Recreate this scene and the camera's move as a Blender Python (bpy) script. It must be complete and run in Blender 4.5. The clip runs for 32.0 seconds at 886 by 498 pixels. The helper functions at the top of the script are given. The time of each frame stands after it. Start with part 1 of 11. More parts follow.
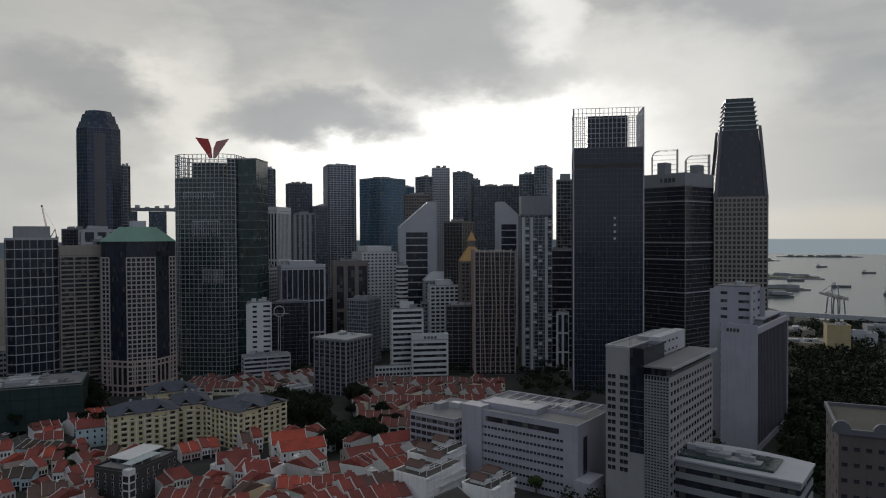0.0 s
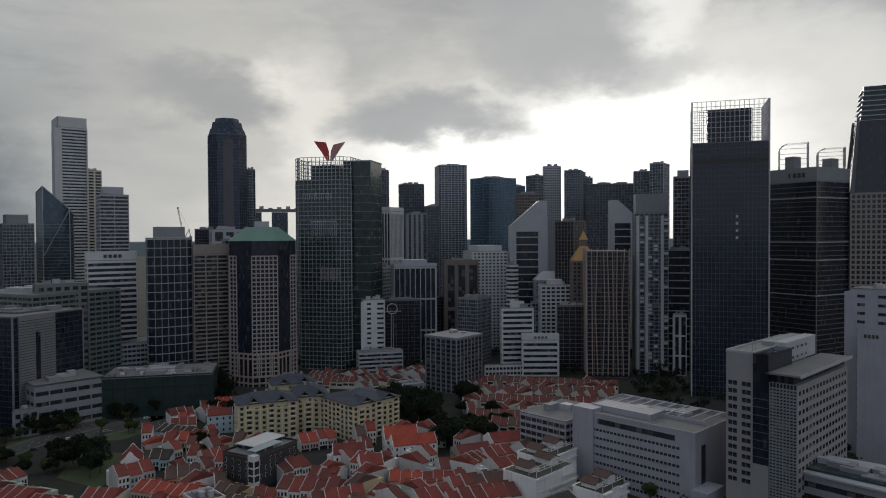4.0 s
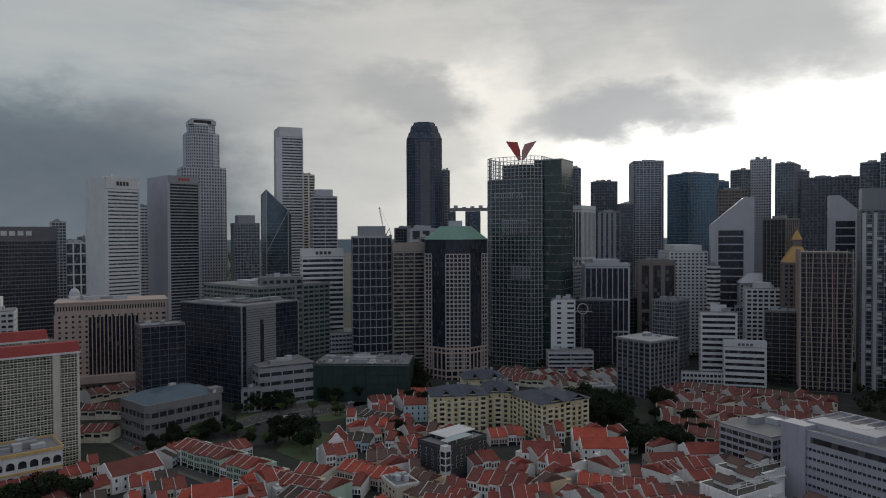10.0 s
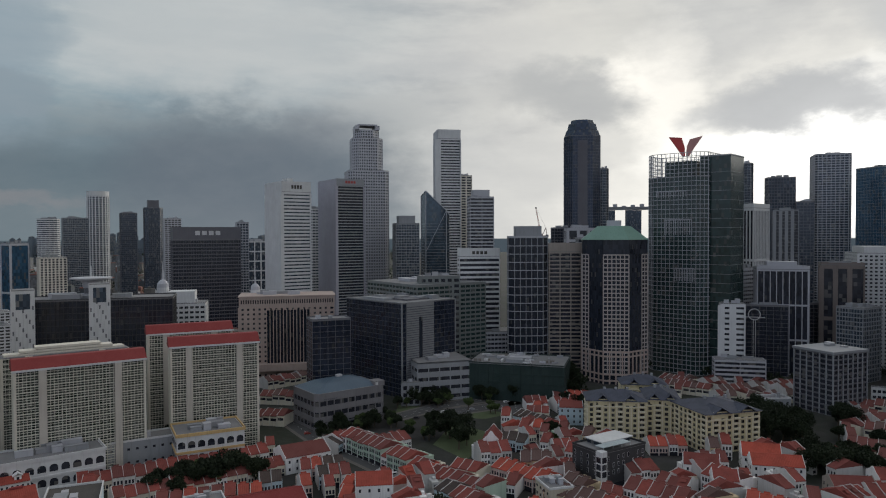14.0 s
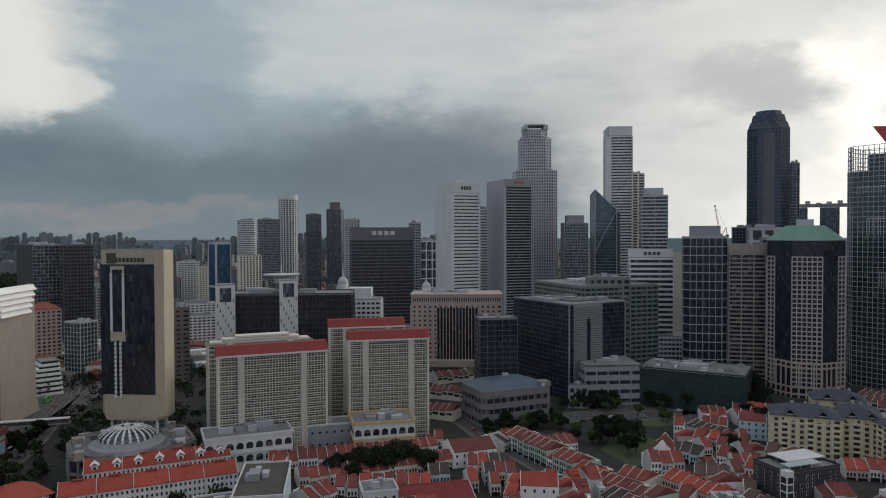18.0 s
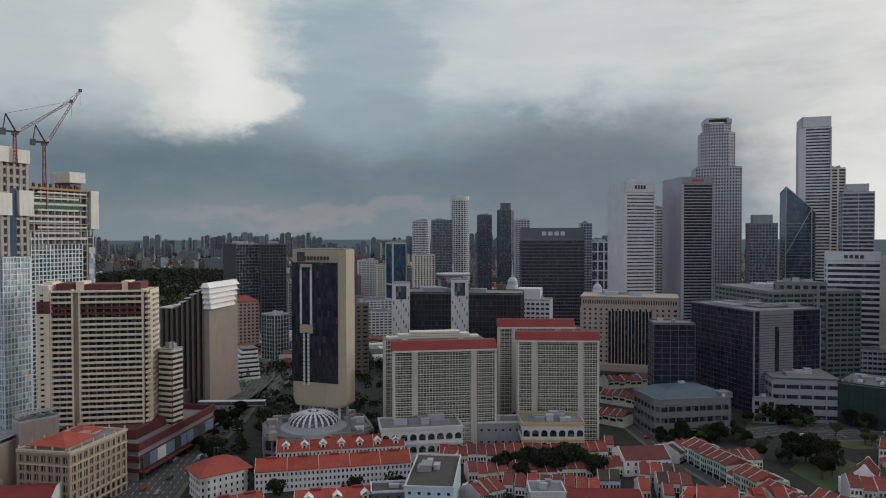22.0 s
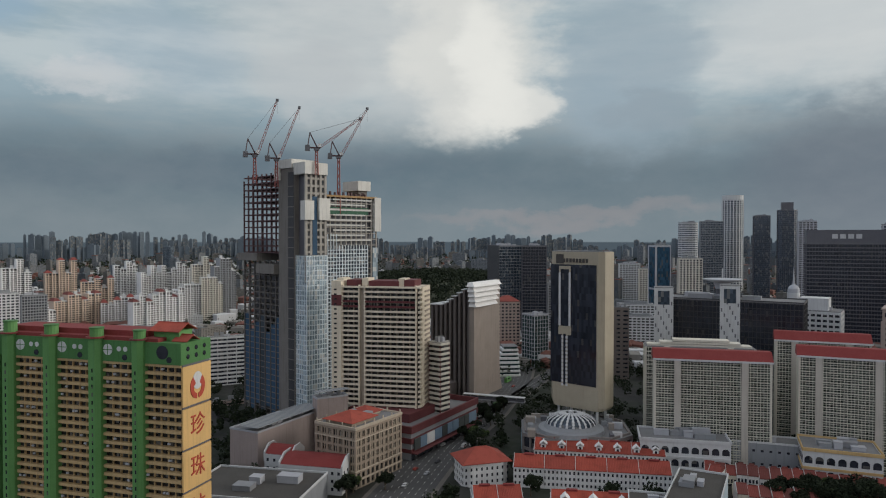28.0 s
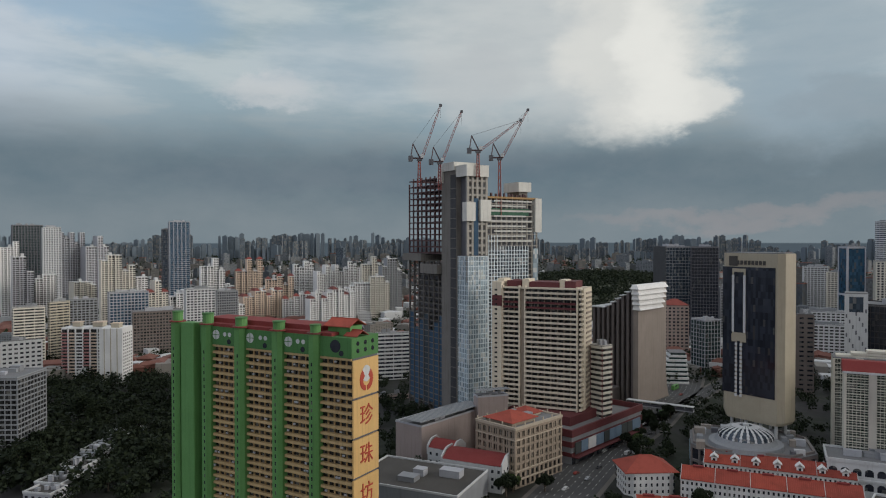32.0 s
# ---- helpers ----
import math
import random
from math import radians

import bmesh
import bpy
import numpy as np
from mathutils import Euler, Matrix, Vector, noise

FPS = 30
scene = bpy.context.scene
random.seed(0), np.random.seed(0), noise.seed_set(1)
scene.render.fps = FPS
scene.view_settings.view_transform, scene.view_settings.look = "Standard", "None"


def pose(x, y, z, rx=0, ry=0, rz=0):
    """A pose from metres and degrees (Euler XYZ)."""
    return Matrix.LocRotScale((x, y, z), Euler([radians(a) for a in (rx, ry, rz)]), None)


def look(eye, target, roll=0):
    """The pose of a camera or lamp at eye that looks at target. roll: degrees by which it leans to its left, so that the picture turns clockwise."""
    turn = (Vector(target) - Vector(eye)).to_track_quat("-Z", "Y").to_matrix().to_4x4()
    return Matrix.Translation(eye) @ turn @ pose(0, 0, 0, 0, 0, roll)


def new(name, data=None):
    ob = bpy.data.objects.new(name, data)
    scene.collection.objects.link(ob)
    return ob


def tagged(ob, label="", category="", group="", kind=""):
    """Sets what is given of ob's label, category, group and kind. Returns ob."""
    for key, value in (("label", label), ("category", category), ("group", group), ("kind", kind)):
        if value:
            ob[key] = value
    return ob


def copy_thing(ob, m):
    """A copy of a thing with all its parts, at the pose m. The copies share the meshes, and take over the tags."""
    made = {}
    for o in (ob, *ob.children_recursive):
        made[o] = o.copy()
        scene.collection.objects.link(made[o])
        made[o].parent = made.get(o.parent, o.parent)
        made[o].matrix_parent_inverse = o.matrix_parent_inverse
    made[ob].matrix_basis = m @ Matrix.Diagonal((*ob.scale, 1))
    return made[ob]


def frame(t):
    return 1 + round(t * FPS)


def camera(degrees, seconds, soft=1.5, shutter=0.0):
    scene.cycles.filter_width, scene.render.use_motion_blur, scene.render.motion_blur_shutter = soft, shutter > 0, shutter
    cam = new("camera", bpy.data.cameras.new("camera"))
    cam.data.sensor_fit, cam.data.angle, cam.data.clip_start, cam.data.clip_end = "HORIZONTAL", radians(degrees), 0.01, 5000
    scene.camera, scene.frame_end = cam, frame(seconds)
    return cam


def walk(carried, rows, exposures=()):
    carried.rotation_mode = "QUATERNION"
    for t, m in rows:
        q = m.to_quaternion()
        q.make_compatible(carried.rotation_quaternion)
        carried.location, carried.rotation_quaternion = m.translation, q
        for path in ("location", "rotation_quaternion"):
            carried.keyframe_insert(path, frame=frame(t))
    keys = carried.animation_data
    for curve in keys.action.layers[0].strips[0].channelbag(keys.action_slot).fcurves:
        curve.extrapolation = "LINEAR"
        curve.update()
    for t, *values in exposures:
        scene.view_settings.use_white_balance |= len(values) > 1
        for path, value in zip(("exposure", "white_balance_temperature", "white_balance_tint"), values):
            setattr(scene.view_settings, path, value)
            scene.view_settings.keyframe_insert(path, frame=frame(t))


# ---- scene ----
cam = camera(65.02, 32.0, soft=1.1)
PATH = [
    (0, pose(0.12, -0.27, 128.06, 88.875, 0.252, 0.000)),
    (1, pose(0.17, -0.38, 128.09, 88.836, 0.342, 2.192)),
    (2, pose(0.24, -0.53, 128.12, 88.861, 0.331, 4.454)),
    (3, pose(0.33, -0.72, 128.17, 88.856, 0.363, 6.750)),
    (3.5, pose(0.41, -0.84, 128.20, 88.845, 0.360, 7.907)),
    (5.5, pose(0.93, -1.57, 128.42, 88.887, 0.269, 12.809)),
    (6, pose(1.03, -1.69, 128.47, 88.874, 0.259, 14.035)),
    (7, pose(1.21, -1.87, 128.55, 88.875, 0.310, 16.538)),
    (8, pose(1.43, -2.04, 128.65, 88.859, 0.246, 19.119)),
    (9, pose(1.69, -2.21, 128.80, 88.802, 0.259, 21.838)),
    (10, pose(1.97, -2.35, 128.96, 88.778, 0.253, 24.789)),
    (11, pose(2.23, -2.47, 129.11, 88.764, 0.275, 28.012)),
    (12, pose(2.49, -2.57, 129.26, 88.772, 0.265, 31.261)),
    (13, pose(2.76, -2.65, 129.41, 88.771, 0.275, 34.390)),
    (14, pose(3.07, -2.74, 129.57, 88.776, 0.207, 37.656)),
    (14.5, pose(3.30, -2.79, 129.67, 88.791, 0.182, 39.382)),
    (16.5, pose(4.46, -3.10, 130.15, 88.792, 0.192, 46.290)),
    (17, pose(4.63, -3.15, 130.21, 88.802, 0.198, 48.033)),
    (18, pose(4.94, -3.24, 130.29, 88.774, 0.213, 51.477)),
    (19, pose(5.33, -3.36, 130.38, 88.768, 0.224, 54.955)),
    (20, pose(5.78, -3.51, 130.47, 88.780, 0.183, 58.459)),
    (21, pose(6.22, -3.64, 130.53, 88.803, 0.157, 61.920)),
    (22, pose(6.66, -3.76, 130.57, 88.840, 0.119, 65.443)),
    (23, pose(7.09, -3.87, 130.59, 88.894, 0.122, 69.023)),
    (24, pose(7.48, -3.92, 130.60, 88.941, 0.066, 72.654)),
    (25, pose(7.84, -3.90, 130.61, 88.975, 0.067, 76.279)),
    (25.5, pose(8.06, -3.86, 130.61, 89.004, 0.044, 78.060)),
    (27.5, pose(9.31, -3.45, 130.64, 89.040, 0.024, 84.952)),
    (28, pose(9.53, -3.38, 130.64, 89.043, -0.024, 86.700)),
    (29, pose(9.87, -3.25, 130.65, 89.031, 0.042, 89.868)),
    (30, pose(10.18, -3.14, 130.66, 89.039, 0.050, 93.029)),
    (31, pose(10.46, -3.03, 130.67, 89.064, 0.086, 96.364)),
    (32, pose(10.67, -2.95, 130.68, 89.116, 0.056, 99.910)),
]
walk(cam, PATH, [(0, -0.06), (6, -0.02), (10, 0.14), (14, 0.34), (18, 0.46), (23, 0.52), (32, 0.50)])

# ---- sky, sun and exposure ----
def heading(yaw, el=0.0):
    """Unit vector towards a compass turn (degrees, anticlockwise from +y) and an elevation."""
    a, e = radians(yaw), radians(el)
    return Vector((-math.sin(a) * math.cos(e), math.cos(a) * math.cos(e), math.sin(e)))


SUN_YAW, SUN_EL = 2.0, 16.0


def build_world():
    world = bpy.data.worlds.new("cloudy_sky")
    scene.world = world
    world.use_nodes = True
    nt = world.node_tree
    nt.nodes.clear()
    N, L = nt.nodes, nt.links

    def math_node(op, a, b=None, c=None, clamp=False):
        n = N.new("ShaderNodeMath")
        n.operation, n.use_clamp = op, clamp
        for i, v in enumerate((a, b, c)):
            if v is None:
                continue
            if isinstance(v, (int, float)):
                n.inputs[i].default_value = v
            else:
                L.new(v, n.inputs[i])
        return n.outputs[0]

    def smooth(v, lo, hi, a=0.0, b=1.0):
        n = N.new("ShaderNodeMapRange")
        n.interpolation_type = "SMOOTHSTEP"
        L.new(v, n.inputs[0])
        for i, x in zip((1, 2, 3, 4), (lo, hi, a, b)):
            n.inputs[i].default_value = x
        return n.outputs[0]

    def mix(f, a, b):
        n = N.new("ShaderNodeMix")
        n.data_type = "RGBA"
        if isinstance(f, (int, float)):
            n.inputs[0].default_value = f
        else:
            L.new(f, n.inputs[0])
        for i, v in ((6, a), (7, b)):
            if isinstance(v, tuple):
                n.inputs[i].default_value = (*v, 1)
            else:
                L.new(v, n.inputs[i])
        return n.outputs[2]

    coord = N.new("ShaderNodeTexCoord").outputs["Generated"]
    sep = N.new("ShaderNodeSeparateXYZ")
    L.new(coord, sep.inputs[0])
    z = sep.outputs[2]

    def toward(v):
        n = N.new("ShaderNodeVectorMath")
        n.operation = "DOT_PRODUCT"
        L.new(coord, n.inputs[0])
        n.inputs[1].default_value = v
        return n.outputs["Value"]

    sky = N.new("ShaderNodeTexSky")
    sky.sky_type, sky.sun_disc = "NISHITA", False
    sky.sun_elevation, sky.sun_rotation = radians(SUN_EL), radians(-SUN_YAW)
    sky.altitude = 100
    blue_sky = N.new("ShaderNodeVectorMath")
    blue_sky.operation = "SCALE"
    L.new(sky.outputs[0], blue_sky.inputs[0])
    blue_sky.inputs[3].default_value = 0.10

    def drift(scale, detail, flat, shift, rough=0.55):
        """Cloud noise on the dome, drawn out along the horizon."""
        n = N.new("ShaderNodeTexNoise")
        n.inputs["Scale"].default_value = scale
        n.inputs["Detail"].default_value = detail
        n.inputs["Roughness"].default_value = rough
        m = N.new("ShaderNodeMapping")
        m.inputs["Location"].default_value = (shift, shift * 0.7, 0)
        m.inputs["Scale"].default_value = (1, 1, flat)
        L.new(coord, m.inputs[0])
        L.new(m.outputs[0], n.inputs["Vector"])
        return math_node("SUBTRACT", n.outputs[0], 0.5)

    wide, lumps, wisps = drift(3.2, 3, 2.4, 4.1, 0.5), drift(8.5, 6, 1.9, 9.3, 0.6), drift(5.0, 5, 4.5, 2.2, 0.58)
    az = math_node("DEGREES", math_node("ARCTAN2", math_node("MULTIPLY", sep.outputs[0], -1.0), sep.outputs[1]))
    elev = math_node("DEGREES", math_node("ARCSINE", z))
    az = math_node("ADD", az, math_node("ADD", math_node("MULTIPLY", lumps, 8.5), math_node("MULTIPLY", wide, 8.0)))
    elev = math_node("ADD", elev, math_node("ADD", math_node("MULTIPLY", drift(9.5, 6, 1.9, 17.7, 0.6), 6.0), math_node("MULTIPLY", drift(3.6, 3, 2.2, 27.0, 0.5), 3.5)))

    def mass(a0, e0, wa, we, soft=0.75):
        u = math_node("DIVIDE", math_node("SUBTRACT", az, a0), wa)
        v = math_node("DIVIDE", math_node("SUBTRACT", elev, e0), we)
        q = math_node("ADD", math_node("MULTIPLY", u, u), math_node("MULTIPLY", v, v))
        return smooth(q, max(0.0, 0.9 - soft * 1.1), 1 + soft * 1.5, 1.0, 0.0)

    def cloud(under, a0, e0, wa, we, amount, tone, soft=0.75):
        return mix(math_node("MULTIPLY", mass(a0, e0, wa, we, soft), amount), under, tone)

    # overcast ceiling: pale grey on the sea side, blue-grey over the rain, slate low down
    rain = smooth(toward(heading(98, 0)), 0.36, 0.80)
    base = mix(smooth(wisps, -0.16, 0.16), (0.52, 0.52, 0.50), (0.38, 0.385, 0.39))
    base = mix(rain, base, mix(smooth(wisps, -0.15, 0.15), (0.330, 0.380, 0.40), (0.215, 0.285, 0.325)))
    behind = smooth(toward(heading(195, 25)), 0.28, 0.75)
    base = mix(math_node("MULTIPLY", behind, 0.85), base, (0.385, 0.435, 0.53))
    ragged = math_node("ADD", z, math_node("ADD", math_node("MULTIPLY", wide, 0.05), math_node("MULTIPLY", wisps, 0.05)))
    veil = math_node("MULTIPLY", smooth(ragged, 0.095, 0.21, 1.0, 0.0), smooth(toward(heading(92, 0)), 0.52, 0.75))
    base = mix(math_node("MULTIPLY", veil, 0.96), base, mix(smooth(z, 0.02, 0.085), (0.120, 0.152, 0.172), (0.084, 0.120, 0.145)))
    # seaward: grey banks with pale rifts and a warm band over the water
    seaward = smooth(toward(heading(-40, 0)), 0.80, 0.97)
    base = mix(math_node("MULTIPLY", seaward, 0.5), base, (0.45, 0.455, 0.46))
    base = cloud(base, -22, 16.5, 6.5, 3.2, 0.8, (0.42, 0.43, 0.44))
    base = cloud(base, -31, 10.8, 6.5, 1.9, 0.75, (0.36, 0.38, 0.40))
    base = cloud(base, -31, 5.0, 8, 1.9, 0.6, (0.42, 0.43, 0.44))
    pale = math_node("MULTIPLY", smooth(z, 0.02, 0.05, 1.0, 0.0), smooth(toward(heading(-34, 0)), 0.85, 0.97))
    base = mix(math_node("MULTIPLY", pale, 0.7), base, (0.70, 0.65, 0.55))
    # the glow behind the towers
    base = cloud(base, 2, 4.0, 27, 10.0, 0.85, (0.80, 0.78, 0.72), 0.9)
    base = cloud(base, -16, 11.5, 9, 4.5, 0.8, (0.84, 0.83, 0.79))
    base = cloud(base, -8, 16.5, 3.2, 4.2, 0.85, (0.97, 0.96, 0.92), 0.6)
    base = cloud(base, 20.5, 11.5, 2.8, 4.0, 0.8, (0.90, 0.87, 0.80), 0.8)
    base = cloud(base, 14, 6.0, 7, 3.2, 0.75, (0.95, 0.93, 0.87), 0.8)
    base = cloud(base, -2, 5.5, 14.5, 6.0, 1.0, (1.32, 1.30, 1.24), 0.7)
    base = cloud(base, 28.0, 15.5, 7.0, 2.6, 0.7, (0.60, 0.59, 0.55), 0.8)
    base = cloud(base, 26.0, 7.2, 5.0, 1.5, 0.5, (0.56, 0.555, 0.53), 0.8)
    # dark undersides in front of the glow
    base = cloud(base, 0.0, 15.5, 7.0, 4.6, 0.85, (0.44, 0.45, 0.455), 0.6)
    base = cloud(base, -6.5, 12.0, 4.5, 1.9, 0.6, (0.48, 0.49, 0.49), 0.7)
    base = cloud(base, 10.5, 9.3, 7.0, 2.2, 0.9, (0.39, 0.40, 0.41), 0.6)
    base = cloud(base, 16.5, 15.5, 5.5, 2.6, 0.4, (0.47, 0.475, 0.47))
    base = cloud(base, 27.5, 11.0, 5.0, 2.2, 0.75, (0.34, 0.35, 0.355), 0.7)
    base = cloud(base, 41.0, 9.5, 9.0, 2.6, 0.4, (0.35, 0.355, 0.36))
    base = cloud(base, 36.0, 14.5, 9.0, 2.2, 0.5, (0.50, 0.50, 0.49))
    base = cloud(base, 33.5, 4.5, 7.5, 3.2, 0.6, (0.50, 0.50, 0.49))
    base = cloud(base, 52.5, 4.5, 11.0, 5.2, 0.85, (0.110, 0.132, 0.158), 0.7)
    # pale sheet high over the river, blue-grey gap beside it
    base = cloud(base, 56, 15.5, 11.0, 4.2, 0.75, (0.44, 0.455, 0.455), 0.8)
    base = cloud(base, 72.5, 12.5, 5.0, 5.5, 0.8, (0.215, 0.272, 0.315), 0.8)
    base = cloud(base, 69.5, 10.3, 4.0, 1.3, 0.6, (0.19, 0.235, 0.27), 0.6)
    # the tall white cloud on the rain side, lit along its crest, and a rift of blue beyond it
    base = cloud(base, 92.0, 15.5, 10.0, 6.0, 0.7, (0.40, 0.415, 0.415), 0.8)
    base = cloud(base, 84.5, 14.5, 6.2, 6.4, 0.9, (0.485, 0.49, 0.47), 0.45)
    base = cloud(base, 80.8, 11.2, 3.6, 2.4, 0.9, (0.50, 0.505, 0.485), 0.4)
    base = cloud(base, 83.0, 13.0, 3.0, 4.8, 0.7, (0.575, 0.575, 0.545), 0.6)
    base = cloud(base, 97.5, 12.5, 3.4, 2.4, 0.55, (0.33, 0.355, 0.37), 0.7)
    base = cloud(base, 113.0, 11.6, 3.4, 1.0, 0.6, (0.42, 0.43, 0.44), 0.7)
    base = cloud(base, 108.0, 14.0, 5.5, 2.6, 0.4, (0.29, 0.345, 0.395), 0.8)
    base = cloud(base, 104.0, 5.2, 18.0, 1.3, 0.5, (0.088, 0.118, 0.146), 0.8)
    base = mix(math_node("MULTIPLY", mass(124, 16.8, 6.5, 2.6, 0.7), 0.75), base, mix(0.5, blue_sky.outputs[0], (0.20, 0.30, 0.38)))
    base = mix(math_node("MULTIPLY", mass(77, 1.6, 9, 0.7, 0.9), 0.5), base, (0.215, 0.20, 0.205))
    base = mix(math_node("MULTIPLY", smooth(lumps, -0.2, 0.2), 0.10), base, (0.30, 0.31, 0.32))
    # under the horizon, far land and water
    below = smooth(z, -0.0075, -0.0055, 1.0, 0.0)
    base = mix(below, base, mix(smooth(toward(heading(-34, 0)), 0.9, 0.95), (0.05, 0.066, 0.08), (0.25, 0.30, 0.33)))
    bg = N.new("ShaderNodeBackground")
    L.new(base, bg.inputs[0])
    bg.inputs[1].default_value = 1.0
    out = N.new("ShaderNodeOutputWorld")
    L.new(bg.outputs[0], out.inputs[0])


build_world()
sun_data = bpy.data.lights.new("sun", "SUN")
sun_data.energy, sun_data.angle, sun_data.color = 1.1, radians(22), (1.0, 0.95, 0.88)
sun = new("sun", sun_data)
sun.matrix_world = look(heading(SUN_YAW, SUN_EL) * 900, (0, 0, 0))
scene.view_settings.exposure = 0.0

# ---- materials ----
MATS = {}


def nodes_of(name):
    m = bpy.data.materials.new(name)
    m.use_nodes = True
    nt = m.node_tree
    return m, nt, nt.nodes["Principled BSDF"]


def node(nt, kind, **values):
    n = nt.nodes.new("ShaderNode" + kind)
    for k, v in values.items():
        n.inputs[k.replace("_", " ")].default_value = v
    return n


def blend(nt, fac, a, b, mode="MIX"):
    n = nt.nodes.new("ShaderNodeMix")
    n.data_type, n.blend_type = "RGBA", mode
    for i, v in ((0, fac), (6, a), (7, b)):
        if isinstance(v, (int, float)):
            n.inputs[i].default_value = v
        elif isinstance(v, tuple):
            n.inputs[i].default_value = (*v, 1)
        else:
            nt.links.new(v, n.inputs[i])
    return n.outputs[2]


def ramp(nt, v, lo, hi, a=0.0, b=1.0):
    n = nt.nodes.new("ShaderNodeMapRange")
    nt.links.new(v, n.inputs[0])
    for i, x in zip((1, 2, 3, 4), (lo, hi, a, b)):
        n.inputs[i].default_value = x
    return n.outputs[0]


def world_pos(nt, scale=(1, 1, 1)):
    g = nt.nodes.new("ShaderNodeNewGeometry")
    m = nt.nodes.new("ShaderNodeMapping")
    m.inputs["Scale"].default_value = scale
    nt.links.new(g.outputs["Position"], m.inputs[0])
    return m.outputs[0]


def noise_at(nt, vec, scale, detail=4, rough=0.55):
    n = node(nt, "TexNoise", Scale=scale, Detail=detail, Roughness=rough)
    nt.links.new(vec, n.inputs["Vector"])
    return n.outputs[0]


def paint(name, color, rough=0.7, wear=0.35, streak=0.5, metal=0.0, vary=0.0):
    """Painted or rendered wall, concrete and stone: blotches, rain streaks and grain."""
    if name in MATS:
        return MATS[name]
    m, nt, p = nodes_of(name)
    dark = tuple(c * 0.55 for c in color)
    light = tuple(min(1, c * 1.12 + 0.01) for c in color)
    blot = noise_at(nt, world_pos(nt), 0.09, 6, 0.62)
    grain = noise_at(nt, world_pos(nt), 1.7, 5, 0.6)
    runs = noise_at(nt, world_pos(nt, (0.9, 0.9, 0.045)), 1.0, 4, 0.6)
    c = blend(nt, ramp(nt, blot, 0.35, 0.7), color, light)
    c = blend(nt, ramp(nt, runs, 0.52, 0.78, 0, streak), c, dark)
    c = blend(nt, ramp(nt, grain, 0.5, 0.8, 0, wear * 0.5), c, dark)
    if vary:
        info = nt.nodes.new("ShaderNodeObjectInfo")
        c = blend(nt, ramp(nt, info.outputs["Random"], 0, 1, 0, vary), c, dark)
    nt.links.new(c, p.inputs["Base Color"])
    nt.links.new(ramp(nt, grain, 0.3, 0.7, rough - 0.08, min(1, rough + 0.1)), p.inputs["Roughness"])
    p.inputs["Metallic"].default_value = metal
    bump = node(nt, "Bump", Strength=0.25, Distance=0.05)
    nt.links.new(grain, bump.inputs["Height"])
    nt.links.new(bump.outputs[0], p.inputs["Normal"])
    MATS[name] = m
    return m


def glass(name, color, fh=3.8, bay=3.0, rough=0.12, light=0.10, lit=0.16, metal=0.0):
    """Window glazing seen from outside: every pane has its own tone, some with blinds drawn."""
    if name in MATS:
        return MATS[name]
    m, nt, p = nodes_of(name)
    tc = nt.nodes.new("ShaderNodeTexCoord")
    sep = nt.nodes.new("ShaderNodeSeparateXYZ")
    nt.links.new(tc.outputs["Object"], sep.inputs[0])

    def step(v, size):
        a = nt.nodes.new("ShaderNodeMath")
        a.operation = "DIVIDE"
        nt.links.new(v, a.inputs[0])
        a.inputs[1].default_value = size
        b = nt.nodes.new("ShaderNodeMath")
        b.operation = "FLOOR"
        nt.links.new(a.outputs[0], b.inputs[0])
        return b.outputs[0]

    comb = nt.nodes.new("ShaderNodeCombineXYZ")
    for i, (o, s) in enumerate(((0, bay), (1, bay), (2, fh))):
        nt.links.new(step(sep.outputs[o], s), comb.inputs[i])
    wn = nt.nodes.new("ShaderNodeTexWhiteNoise")
    nt.links.new(comb.outputs[0], wn.inputs["Vector"])
    blot = noise_at(nt, world_pos(nt), 0.035, 3)
    c = blend(nt, ramp(nt, wn.outputs[0], 0, 1, 0, 0.75), tuple(v * 0.5 for v in color), tuple(v * 1.35 for v in color))
    c = blend(nt, ramp(nt, wn.outputs[0], 1 - lit, 1 - lit + 0.01, 0, 0.8), c, (light, light * 0.97, light * 0.9))
    c = blend(nt, ramp(nt, blot, 0.4, 0.7, 0, 0.4), c, tuple(v * 0.6 for v in color))
    nt.links.new(c, p.inputs["Base Color"])
    nt.links.new(ramp(nt, wn.outputs[0], 0, 1, rough, rough + 0.18), p.inputs["Roughness"])
    p.inputs["Metallic"].default_value = metal
    p.inputs["IOR"].default_value = 1.5
    MATS[name] = m
    return m


def tile_mat(name, color, other, vary=0.6):
    """Clay roof tiles, weathered, with darker and paler patches."""
    m, nt, p = nodes_of(name)
    info = nt.nodes.new("ShaderNodeObjectInfo")
    big = noise_at(nt, world_pos(nt), 0.16, 5, 0.65)
    small = noise_at(nt, world_pos(nt), 2.2, 5, 0.7)
    c = blend(nt, ramp(nt, info.outputs["Random"], 0, 1, 0, vary), color, other)
    c = blend(nt, ramp(nt, big, 0.45, 0.72, 0, 0.7), c, tuple(v * 0.45 for v in color))
    c = blend(nt, ramp(nt, small, 0.5, 0.8, 0, 0.55), c, tuple(v * 0.35 for v in color))
    nt.links.new(c, p.inputs["Base Color"])
    p.inputs["Roughness"].default_value = 0.85
    bump = node(nt, "Bump", Strength=0.4, Distance=0.08)
    nt.links.new(small, bump.inputs["Height"])
    nt.links.new(bump.outputs[0], p.inputs["Normal"])
    MATS[name] = m
    return m


